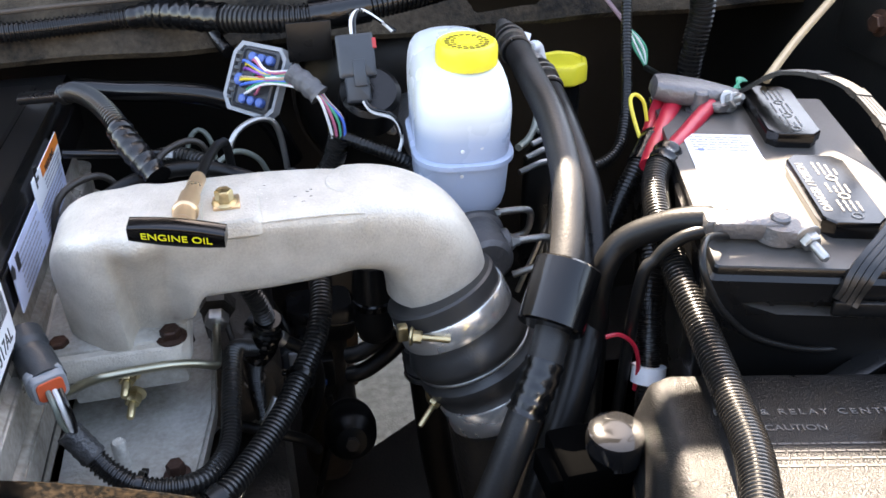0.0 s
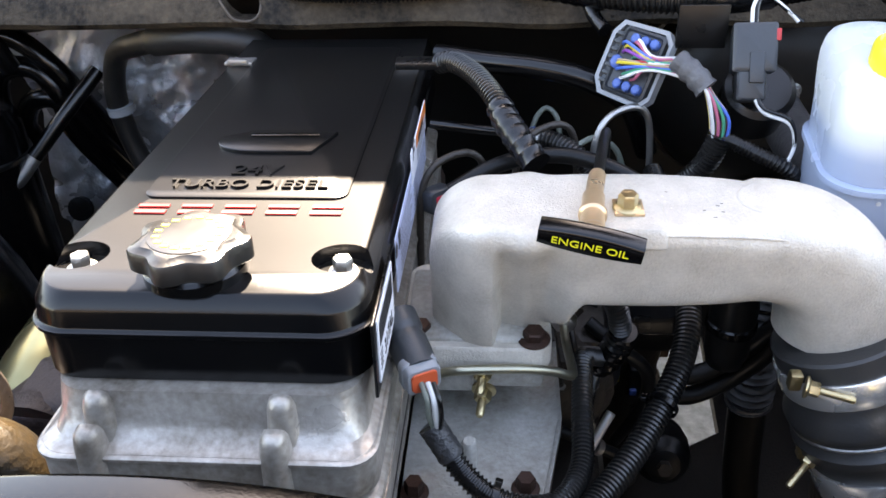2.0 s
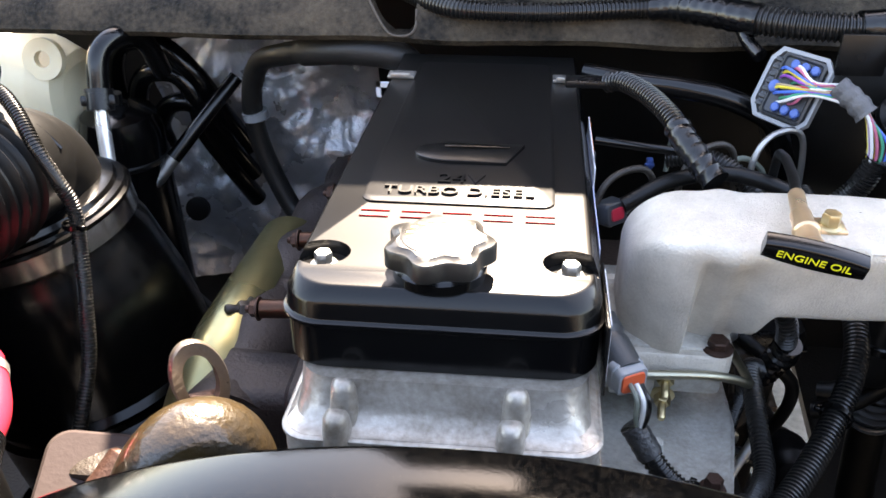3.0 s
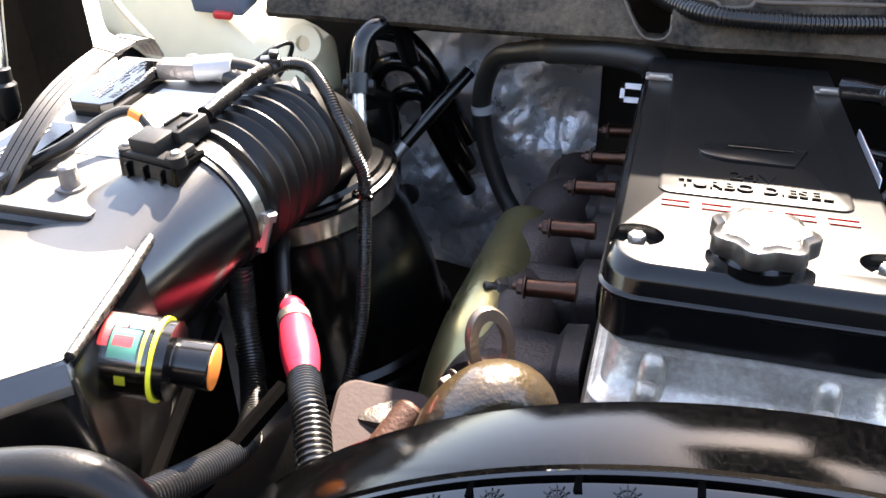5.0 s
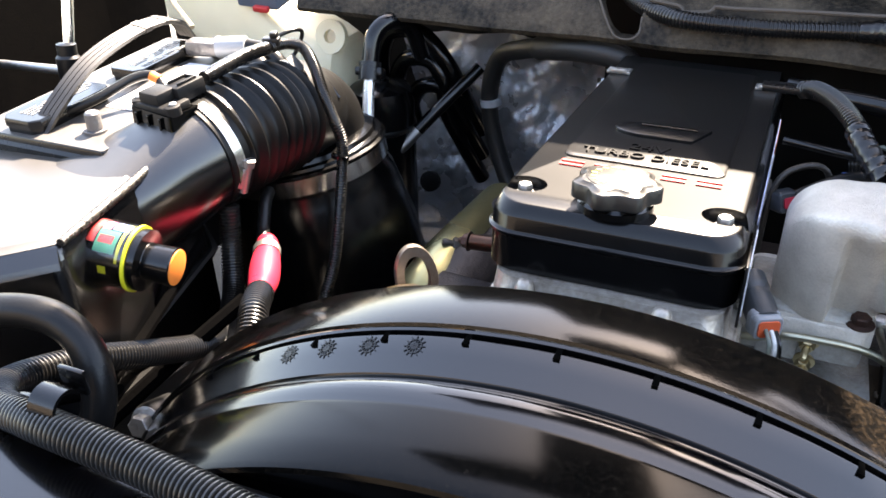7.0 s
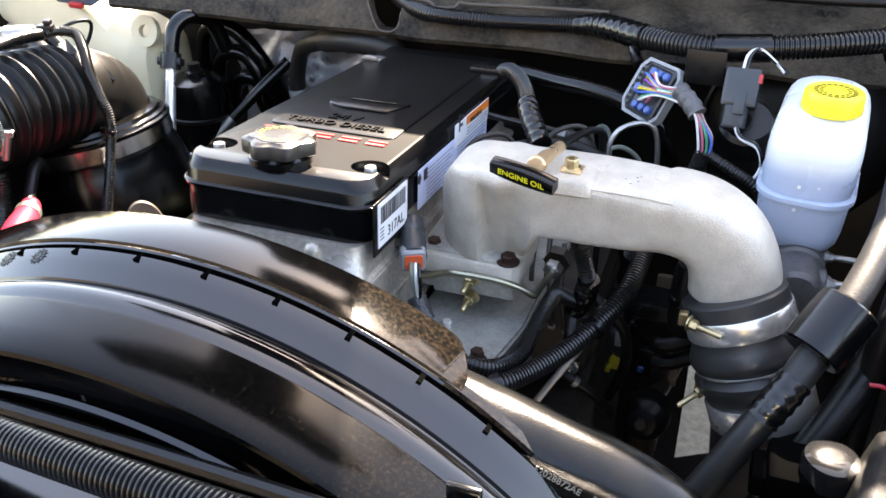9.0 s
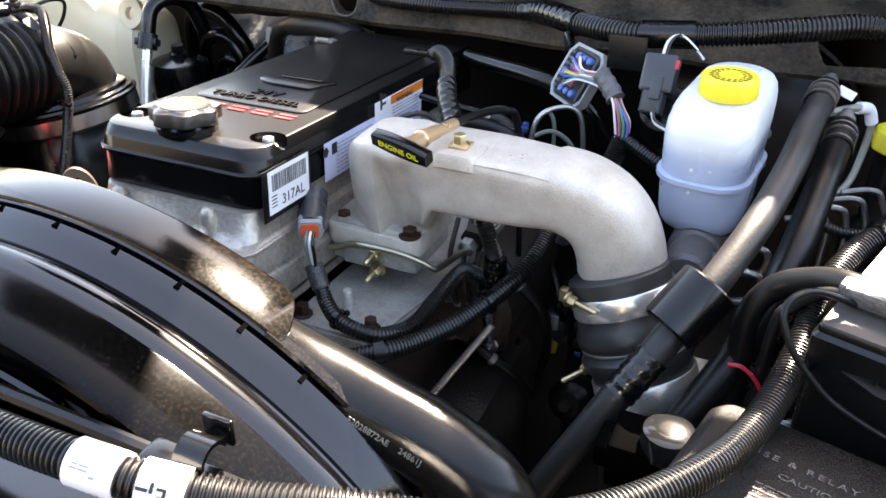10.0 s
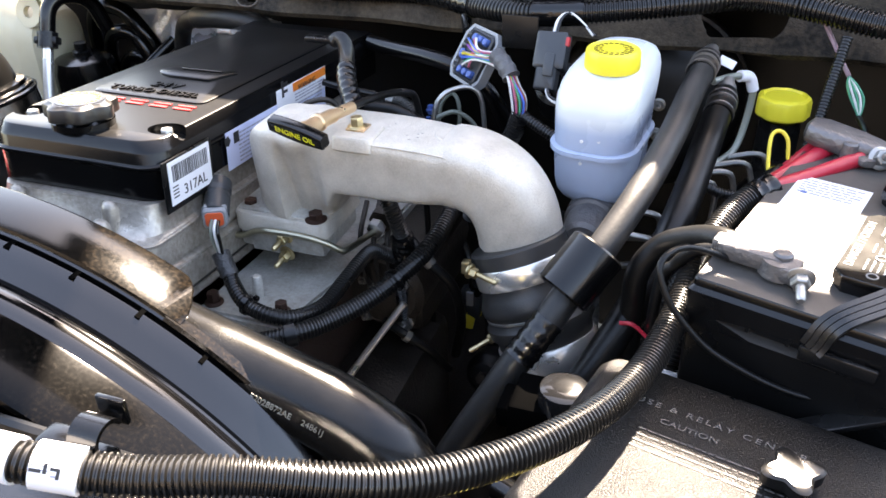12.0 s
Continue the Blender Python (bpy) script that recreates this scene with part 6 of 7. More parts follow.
sl = thing("sensor_loom", (-0.72, 0.7, 0.2), "black wrapped loom arched over the intake hose", "cable")
part("wrap", tube([(-0.826, 0.618, 0.4385), (-0.824, 0.655, 0.4405), (-0.823, 0.70, 0.440), (-0.822, 0.745, 0.435)], 0.0092, 14, 0.0035, lambda i, s: 0.0086 + 0.0011 * noise.noise(Vector((i * 0.9, 0, 0)))), TAPE, sl)
part("conduit", ribbed([(-0.822, 0.745, 0.435), (-0.812, 0.768, 0.434), (-0.790, 0.775, 0.430), (-0.764, 0.756, 0.417), (-0.740, 0.733, 0.393), (-0.722, 0.724, 0.36), (-0.712, 0.722, 0.33), (-0.709, 0.708, 0.29), (-0.704, 0.682, 0.24), (-0.701, 0.655, 0.19), (-0.703, 0.618, 0.145), (-0.712, 0.59, 0.10)], 0.0078, 0.0034, 12), CONDUIT, sl)
part("clip", join(box(0.022, 0.014, 0.010, (0, 0, 0), 0.002), box(0.010, 0.012, 0.008, (0.004, 0, 0.009), 0.002)), PLASTIC, sl, m=pose(-0.822, 0.755, 0.436, 0, 0, 20))

gauge = thing("filter_gauge", (-0.79, 0.39, 0.3), "clear air filter gauge with coloured scale and orange end", "gauge")
GA = rod_frame((-0.799, 0.381, 0.3495), (-0.714, 0.398, 0.336))
part("body", lathe([(0, 0.024), (0.003, 0.029), (0.042, 0.030), (0.044, 0.028)], 36), GLOSS, gauge, m=GA)
face = GA.to_3x3().inverted() @ Vector((0.1, -0.75, 0.65))
A0 = math.degrees(math.atan2(face.y, face.x))
patches = ((0.004, 0.012, -75, -10, REDINK), (0.013, 0.034, -40, 5, GREEN), (0.013, 0.022, -70, -42, PINK), (0.024, 0.036, -70, -42, WIREBLUE), (0.015, 0.030, -28, -12, REDINK), (0.036, 0.039, -70, 20, YELLOWINK), (0.020, 0.028, 30, 46, YELLOWINK))
for z0, z1, a0, a1, mt in patches:
    sk = rings([[(0.0306 * math.cos(radians(A0 + a)), 0.0306 * math.sin(radians(A0 + a)), z) for a in [a0 + (a1 - a0) * i / 12 for i in range(13)]] for z in (z0, z1)], closed=False, cap=False)
    part("scale_patch", sk, mt, gauge, m=GA)
CLEAR = material("clear_gauge_plastic", (0.95, 0.95, 0.95), 0.04, spread=0.01, amount=0.0)
CLEAR.node_tree.nodes["Principled BSDF"].inputs["Transmission Weight"].default_value = 1.0
part("clear_sleeve", lathe([(0.001, 0.0315), (0.003, 0.0325), (0.043, 0.0325), (0.043, 0.0318), (0.003, 0.0318)], 40, cap=False), CLEAR, gauge, "clear plastic sleeve", m=GA)
part("yellow_ring", lathe([(0.044, 0.030), (0.044, 0.0335), (0.047, 0.0335), (0.047, 0.030)], 40, cap=False), YELLOWINK, gauge, "yellow ring", m=GA)
part("flange", lathe([(0.047, 0.031), (0.055, 0.031), (0.056, 0.019), (0.058, 0.018)], 36), GLOSS, gauge, m=GA)
part("nose", lathe([(0.057, 0.0185), (0.084, 0.0195), (0.085, 0.0185)], 32), GLOSS, gauge, m=GA)
part("end_disc", lathe([(0.0848, 0.018), (0.0862, 0.018), (0.0866, 0.016)], 32), ORANGEINK, gauge, "orange embossed disc", m=GA)

rc = thing("red_cable", (-0.66, 0.42, 0.2), "thick red cable entering a black ribbed conduit", "cable")
part("cable", tube([(-0.738, 0.572, 0.257), (-0.731, 0.560, 0.2565), (-0.718, 0.537, 0.2565), (-0.698, 0.502, 0.259), (-0.678, 0.465, 0.268)], 0.0155, 18, 0.004, lambda i, s: 0.0120 + 0.0060 * math.sin(math.pi * min(1, s / 0.12))), RED, rc)
part("collar", tube([(-0.733, 0.563, 0.2565), (-0.7265, 0.552, 0.2565)], 0.0165, 18, 0.003), DULL, rc, "metal crimp collar")
part("conduit", ribbed([(-0.682, 0.473, 0.2655), (-0.662, 0.436, 0.277), (-0.648, 0.412, 0.279), (-0.625, 0.37, 0.268), (-0.58, 0.33, 0.24), (-0.54, 0.32, 0.18)], 0.0155, 0.005), CONDUIT, rc)
part("tip", tube([(-0.745, 0.583, 0.258), (-0.7335, 0.564, 0.2565)], 0.0125, 16, 0.003, lambda i, s: 0.009 + 0.004 * min(1, s / 0.008)), RED, rc, "red cable end above the collar")
part("tail", tube([(-0.742, 0.568, 0.258), (-0.755, 0.59, 0.262), (-0.768, 0.62, 0.285), (-0.775, 0.64, 0.29)], 0.008, 12, 0.005), RUBBER, rc)

lh = thing("looped_hose", (-0.75, 0.28, 0.25), "smooth black rubber hose bent into a loop", "hose")
part("hose", tube([(-0.9594, 0.1717, 0.2537), (-0.8874, 0.2077, 0.3302), (-0.8154, 0.2212, 0.3689), (-0.7524, 0.2347, 0.386), (-0.7074, 0.2437, 0.3842), (-0.6759, 0.241, 0.3635), (-0.6615, 0.2275, 0.3284), (-0.6669, 0.2077, 0.2897), (-0.6894, 0.1897, 0.2447), (-0.7164, 0.1717, 0.1637)], 0.014, 20, 0.008), RUBBER, lh)
part("hose_clamp", lathe([(0, 0.0142), (0, 0.0158), (0.009, 0.0158), (0.009, 0.0142)], 28, cap=False), DULL, lh, "dull steel clamp", m=rod_frame((-0.8514, 0.2145, 0.3496), (-0.8154, 0.2212, 0.3689)))
tray = thing("air_box_tray", (-0.74, 0.36, 0.1), "black plastic tray edge under the air box", "tray")
part("edge", tube([(-0.70, 0.47, 0.255), (-0.735, 0.38, 0.225), (-0.765, 0.31, 0.195), (-0.80, 0.22, 0.16)], 0.009, 8, 0.01), WALLMAT, tray)
part("panel", box(0.03, 0.3, 0.3, (0, 0, -0.3), 0.004), INNER, tray, m=pose(-0.76, 0.36, 0.21, 0, 0, -18))

# ---- second battery ----
BAT2 = pose(-0.875, 0.850, 0.392, 0, 0, 180)


def moved(ob, frm, to):
    """Copy a thing from one layout pose to another."""
    a, b = frm.copy(), to.copy()
    a.translation *= U
    b.translation *= U
    return copy_thing(ob, b @ a.inverted() @ ob.matrix_basis)


for ob, lab_, in ((bat, "black truck battery beside the air filter box"), (neg, "lead clamp with black cable on the second battery")):
    tagged(moved(ob, BAT, BAT2), lab_)
strap2 = thing("battery_strap", (-0.98, 0.65, 0.39), "black slotted rubber strap arched over the second battery", "strap")
ribbon([(-0.985, 0.50, 0.385), (-0.980, 0.535, 0.415), (-0.974, 0.60, 0.450), (-0.975, 0.69, 0.462), (-0.990, 0.77, 0.448), (-1.01, 0.82, 0.41)][::-1], strap2, 0.024, (0.15, 0.27, 0.4))
cl = thing("clear_cable_end", (-0.93, 0.78, 0.4), "lead terminal with a clear sleeve and black cable", "battery terminal")
part("lug", join(box(0.05, 0.026, 0.022, (0, 0, 0), 0.006),), LEAD, cl, m=pose(-0.955, 0.785, 0.398, 0, 0, 10))
part("sleeve", tube([(-0.935, 0.788, 0.41), (-0.895, 0.80, 0.412)], 0.0145, 16, 0.004), LIGHTGREY, cl)
part("cable", tube([(-0.895, 0.80, 0.412), (-0.865, 0.805, 0.405), (-0.84, 0.80, 0.38), (-0.83, 0.80, 0.3)], 0.011, 14, 0.006), RUBBER, cl)
sw = thing("battery_wire", (-0.92, 0.6, 0.4), "thin black wire across the battery top", "wire")
part("wire", tube([(-0.99, 0.545, 0.398), (-0.955, 0.575, 0.412), (-0.935, 0.62, 0.424), (-0.915, 0.635, 0.424), (-0.885, 0.62, 0.41)], 0.006, 10, 0.005), RUBBER, sw)
part("tip", tube([(-0.918, 0.634, 0.4245), (-0.905, 0.632, 0.421)], 0.0066, 10, 0.003), ORANGEINK, sw)

# ---- coolant tank, connector, inner fender things ----
tank = thing("coolant_tank", (-1.1, 1.2, 0.1), "aged cream plastic coolant tank with a rounded shoulder", "tank")
sections = [(-1.318, 0.40, 0.32, 0.03), (-1.305, 0.43, 0.30, 0.06), (-1.26, 0.452, 0.285, 0.078), (-1.17, 0.455, 0.22, 0.082), (-1.12, 0.425, 0.15, 0.086), (-1.075, 0.372, 0.12, 0.088), (-1.035, 0.338, 0.10, 0.088), (-0.985, 0.318, 0.10, 0.084), (-0.955, 0.304, 0.11, 0.072), (-0.945, 0.29, 0.13, 0.05)]
shell_rings = []
for i in range(64):
    u = i / 63 * (len(sections) - 1)
    k = min(int(u), len(sections) - 2)
    f = u - k
    f = f * f * (3 - 2 * f)
    x, zt, zb, hy = (a * (1 - f) + b * f for a, b in zip(sections[k], sections[k + 1]))
    shell_rings.append(squircle(Vector((x, 1.18, (zt + zb) / 2)), Z, Y, (zt - zb) / 2, hy, 4.0, 36))
part("shell", rings(shell_rings), TANK, tank)
part("cap", lathe([(0.42, 0.036), (0.45, 0.036), (0.455, 0.03)], 48, 16, 0.02), YELLOW, tank, "yellow cap", m=Matrix.Translation((-1.21, 1.19, 0.026)))
part("ear", lathe([(0, 0.03), (0.012, 0.03), (0.012, 0.012), (0, 0.012)], 24, cap=False), TANK, tank, m=rod_frame((-0.958, 1.135, 0.318), (-0.958, 1.0, 0.36)))
part("neck", lathe([(0.12, 0.02), (0.30, 0.02)], 20), RUBBER, tank, m=Matrix.Translation((-1.285, 1.14, 0.0)))
blk = thing("harness_connector", (-1.05, 1.08, 0.38), "grey harness connector with a red lock", "connector")
part("body", box(0.085, 0.05, 0.035, (0, 0, 0), 0.004), material("slate_connector", (0.09, 0.11, 0.15), 0.45), blk, m=pose(-1.065, 1.10, 0.378, 10, 0, -4))
part("lock", box(0.03, 0.01, 0.01, (0.012, -0.03, -0.002), 0.002), REDINK, blk, "red lock", m=pose(-1.065, 1.10, 0.378, 10, 0, -4))
strutL = thing("hood_strut", (-1.22, 0.8, 0.36), "polished hood strut rod in a black socket by the fender", "strut")
part("rod", tube([(-1.215, 0.79, 0.375), (-1.218, 0.86, 0.62), (-1.22, 0.95, 1.1)], 0.0085, 14, 0.05), CHROME, strutL)
part("socket", lathe([(-0.03, 0.011), (-0.02, 0.017), (0.014, 0.018), (0.018, 0.0145), (0.034, 0.0145), (0.036, 0.010)], 24), PLASTIC, strutL, m=rod_frame((-1.214, 0.782, 0.352), (-1.215, 0.80, 0.5)))
part("ball_stud", lathe([(0, 0.007), (0.21, 0.007)], 12), DULL, strutL, m=rod_frame((-1.214, 0.782, 0.345), (-1.4, 0.80, 0.33)))
tc_ = thing("support_cable", (-1.15, 0.95, 0.42), "thin translucent washer tube across the corner", "wire")
part("wire", tube([(-1.05, 0.88, 0.40), (-1.13, 0.93, 0.435), (-1.2, 0.98, 0.5)], 0.004, 8, 0.01), WIRETAN, tc_)
fb = thing("fender_bolt", (-1.36, 0.66, 0.32), "tan hex bolt on the inner fender", "bolt")
part("bolt", hexbolt((-1.372, 0.66, 0.325), (1, -0.2, 0), 0.012, 0.02), RUST, fb)

# ---- exhaust side of the engine ----
man = thing("exhaust_manifold", (-0.5, 0.8, 0.15), "heat-browned iron exhaust manifold with spacer bolts", "manifold")
part("log", tube([(-0.545, 0.60, 0.155), (-0.545, 0.75, 0.15), (-0.54, 0.95, 0.14), (-0.52, 1.15, 0.12)], 0.05, 22, 0.01, lambda i, s: 0.048 + 0.006 * math.cos(s / 0.14 * math.tau)), MANIFOLD, man)
BROWNED = material("browned_steel", (0.07, 0.034, 0.022), 0.34, 0.9, color2=(0.04, 0.02, 0.015), scale=60)
for xx, yy, zz in ((-0.527, 0.690, 0.2415), (-0.524, 0.836, 0.228), (-0.512, 0.965, 0.216), (-0.503, 1.075, 0.207), (-0.490, 1.19, 0.197)):
    part("port", stack([(0.062, 0.044, 0.02, -0.10), (0.052, 0.038, 0.018, -0.03), (0.060, 0.046, 0.015, -0.022), (0.060, 0.046, 0.015, 0.0)]), MANIFOLD, man, m=pose(-0.447, yy - 0.05, zz - 0.085, 0, 82, 0))
    part("spacer", lathe([(0, 0.0095), (0.001, 0.0108), (0.0125, 0.0108), (0.014, 0.0098), (0.052, 0.0098), (0.053, 0.009)], 18), BROWNED, man, "browned steel bolt spacer", m=rod_frame((xx + 0.056, yy, zz + 0.003), (xx - 0.010, yy, zz - 0.001)))
    part("manifold_bolt", hexbolt((xx + 0.002, yy, zz - 0.0005), (-1, 0, -0.05), 0.0085, 0.007, True, 0.003), RUST, man)
shield = thing("heat_shield", (-0.57, 0.72, 0.15), "tarnished yellowish metal heat shield tube", "heat shield")
SHIELDPATH = [(-0.568, 0.945, 0.143), (-0.570, 0.87, 0.150), (-0.572, 0.79, 0.158), (-0.576, 0.72, 0.158), (-0.580, 0.66, 0.145), (-0.584, 0.615, 0.108), (-0.587, 0.59, 0.04), (-0.588, 0.58, -0.05)]
pts = spline(SHIELDPATH, 0.012)
skin = []
for i, q in enumerate(pts):
    d = (pts[min(i + 1, len(pts) - 1)] - pts[max(i - 1, 0)]).normalized()
    side = d.cross(Vector((0, -0.4, 1))).normalized()
    up = side.cross(d).normalized()
    r = 0.045
    arc = [radians(-72 + 200 * k / 20) for k in range(21)]
    skin.append([q + (side * math.cos(a) + up * math.sin(a)) * r for a in arc] + [q + (side * math.cos(a) + up * math.sin(a)) * (r - 0.0025) for a in reversed(arc)])
part("skin", rings(skin), SHIELD, shield)
part("shield_bolt", hexbolt((-0.556, 0.742, 0.197), (-0.75, -0.45, 0.35), 0.010, 0.012, True, 0.012), DARKIRON, shield)
lift = thing("lifting_eye", (-0.53, 0.555, 0.25), "steel lifting eye bracket bolted to the head", "bracket")
LM = plate((0.68, 0.68, 0.1), (-0.25, 0.1, 1), (-0.533, 0.553, 0.272)) @ Matrix.Scale(0.85, 4)
lo = []
for i in range(37):
    a = math.tau * i / 36
    lo.append([(0.028 * math.cos(a) * k, 0.045 * math.sin(a) * k2, z) for k, k2, z in ((0.96, 0.97, -0.006), (1, 1, -0.003), (1, 1, 0.003), (0.96, 0.97, 0.006), (0.60, 0.66, 0.006), (0.60, 0.66, -0.006))])
part("eye", rings(lo, cap=False), EYESTEEL, lift, "worn steel ring", m=LM)
part("stem", box(0.03, 0.012, 0.1, (0, 0, -0.1), 0.003), RUST, lift, m=pose(-0.54, 0.556, 0.25, 0, 0, 22))
part("stem_bolt", hexbolt((-0.562, 0.535, 0.235), (-0.6, -0.75, 0.1), 0.009, 0.012), DARKIRON, lift)
bp = thing("coolant_elbow", (-0.5, 0.48, 0.2), "oily glossy black coolant elbow", "pipe")
# amber patches in the oily black rubber paint its gold sheen in the sun
part("elbow", tube([(-0.490, 0.505, 0.17), (-0.492, 0.502, 0.235), (-0.503, 0.494, 0.264), (-0.525, 0.480, 0.266), (-0.547, 0.464, 0.234), (-0.556, 0.45, 0.17), (-0.56, 0.44, 0.08)], 0.034, 28, 0.006), material("oily_rubber_sun_sheen", (0.03, 0.018, 0.005), 0.34, color2=(0.005, 0.004, 0.0025), scale=60, amount=1.0, bump=0.5, bump_scale=190, coat=0.5, spec=0.5), bp)
for nx, ny in ((-0.449, 0.47), (-0.455, 0.44)):
    fn = thing("flange_nut", (nx, ny, 0.225), "dark steel flange nut by the head", "nut", "nuts beside the head")
    part("nut", hexbolt((nx, ny, 0.222), (0, -0.2, 1), 0.011, 0.010, True, 0.004), DULL, fn)
tb = thing("turbo_bracket", (-0.63, 0.5, 0.15), "pinkish rusty cast bracket with a rusted tube", "bracket")
part("plate", stack([(0.055, 0.05, 0.02, -0.01), (0.06, 0.055, 0.024, 0.0), (0.056, 0.05, 0.022, 0.006)]), material("pink_rust_casting", (0.042, 0.033, 0.032), 0.5, 0.1, color2=(0.024, 0.018, 0.017), scale=40, bump=0.12, spec=0.05), tb, m=pose(-0.630, 0.515, 0.176, 20, 12, 10) @ Matrix.Scale(0.85, 4))
part("tube", lathe([(-0.09, 0.016), (0.03, 0.016), (0.034, 0.012)], 18), RUST, tb, m=rod_frame((-0.612, 0.495, 0.192), (-0.60, 0.52, 0.204)))
part("leg", box(0.05, 0.04, 0.4, (0, 0, -0.4), 0.006), DARKIRON, tb, m=pose(-0.63, 0.53, 0.19))

# ---- firewall things ----
foil = thing("foil_heat_mat", (-0.7, 1.38, 0.0), "crinkled silver foil heat mat on the firewall", "heat shield")
loops = []
for i in range(70):
    u = i / 69
    row = []
    for j in range(80):
        v = j / 79
        x, z = -0.92 + 0.40 * u, -0.22 + 0.50 * v
        fold = 0.05 * noise.noise(Vector((x * 5 + z * 2.5, z * 5, 3))) + 0.03 * abs(noise.noise(Vector((x * 9 - z * 6, z * 8, 8)))) + 0.010 * abs(noise.noise(Vector((x * 24, z * 20, 5)))) + 0.004 * noise.noise(Vector((x * 60, z * 50, 2)))
        row.append((x, 1.365 - fold, z))
    loops.append(row)
bm = rings(loops, closed=False, cap=False)
bmesh.ops.solidify(bm, geom=bm.faces[:], thickness=0.003)
part("mat", bm, FOIL, foil)
part("grommet", lathe([(0, 0.022), (0.01, 0.022), (0.012, 0.014)], 24), RUBBER, foil, m=rod_frame((-0.867, 1.33, -0.045), (-0.867, 1.2, 0.0)))
ch = thing("heater_hose", (-0.5, 1.1, 0.35), "grey rubber heater hose bending behind the valve cover", "hose")
part("hose", tube([(-0.41, 1.14, 0.25), (-0.425, 1.12, 0.32), (-0.445, 1.105, 0.347), (-0.50, 1.11, 0.352), (-0.56, 1.13, 0.342), (-0.62, 1.17, 0.32), (-0.675, 1.22, 0.285), (-0.70, 1.235, 0.22), (-0.695, 1.235, 0.14), (-0.66, 1.22, 0.05), (-0.62, 1.2, 0.0)], 0.019, 20, 0.008, lambda i, s: 0.020 if s < 0.26 else 0.016), HOSE, ch)
part("hose_tie", tube([(-0.6985, 1.2345, 0.20), (-0.697, 1.2345, 0.188)], 0.0205, 18, 0.003), LIGHTGREY, ch, "pale plastic hose tie")
fh = thing("fuel_hose", (-0.75, 1.15, 0.2), "smooth black hose with a dull metal end", "hose")
part("hose", tube([(-0.725, 1.25, 0.25), (-0.765, 1.205, 0.205), (-0.8125, 1.16, 0.1505)], 0.0115, 16, 0.005), GLOSS, fh)
part("end", tube([(-0.811, 1.161, 0.1515), (-0.84, 1.135, 0.118), (-0.885, 1.10, 0.078), (-0.94, 1.06, 0.04)], 0.0105, 14, 0.005), DULL, fh, "bright metal end")
for k in range(3):
    ap = thing("heater_pipe", (-0.85, 1.25, 0.2), "glossy black hose on the firewall", "hose", "firewall hoses")
    part("hose", tube([(-0.93 + 0.03 * k, 1.27, 0.12), (-0.93 + 0.03 * k, 1.26, 0.24 - 0.04 * k), (-0.90 + 0.03 * k, 1.25, 0.30 - 0.05 * k), (-0.84 + 0.02 * k, 1.25, 0.30 - 0.05 * k), (-0.79, 1.25, 0.25 - 0.05 * k), (-0.76, 1.27, 0.17 - 0.05 * k), (-0.74, 1.3, 0.1 - 0.05 * k)], 0.016, 14, 0.01), GLOSS, ap)
acc = thing("accumulator", (-0.88, 1.2, 0.0), "black cylindrical accumulator below the cowl", "canister")
part("body", lathe([(-0.15, 0.06), (0.2, 0.062), (0.225, 0.055), (0.232, 0.03)], 32), GLOSS, acc, m=Matrix.Translation((-0.885, 1.16, 0)))
part("seam", lathe([(0.150, 0.0618), (0.152, 0.0645), (0.158, 0.0645), (0.160, 0.0618)], 40, cap=False), PLASTIC, acc, m=Matrix.Translation((-0.885, 1.16, 0)))
part("port", lathe([(0.230, 0.018), (0.240, 0.018), (0.242, 0.012), (0.256, 0.012)], 20), PLASTIC, acc, m=Matrix.Translation((-0.885, 1.16, 0)))
qc = thing("quick_connect", (-0.80, 0.99, 0.27), "black quick connector on a bright metal tube", "connector")
part("hose", tube([(-0.79, 1.14, 0.30), (-0.80, 1.12, 0.355), (-0.815, 1.08, 0.375), (-0.83, 1.05, 0.36), (-0.832, 1.03, 0.315)], 0.014, 16, 0.006), GLOSS, qc)
part("coupler", join(lathe([(-0.008, 0.018), (0.02, 0.018)], 20), box(0.045, 0.02, 0.014, (0, 0, 0), 0.003)), PLASTIC, qc, m=rod_frame((-0.832, 1.03, 0.312), (-0.828, 1.01, 0.27)))
part("tube", tube([(-0.831, 1.024, 0.296), (-0.824, 1.0, 0.25), (-0.81, 0.96, 0.17)], 0.0095, 14, 0.006), STEEL, qc, "bright metal tube")
vcc = thing("wire_clip", (-0.455, 1.08, 0.3), "white plastic wire clip behind the valve cover", "clip")
part("clip", join(box(0.03, 0.006, 0.006, (0, 0, 0)), box(0.03, 0.006, 0.006, (0, 0, 0.02)), box(0.006, 0.006, 0.026, (-0.012, 0, 0))), PAPER, vcc, m=pose(-0.456, 1.085, 0.292))

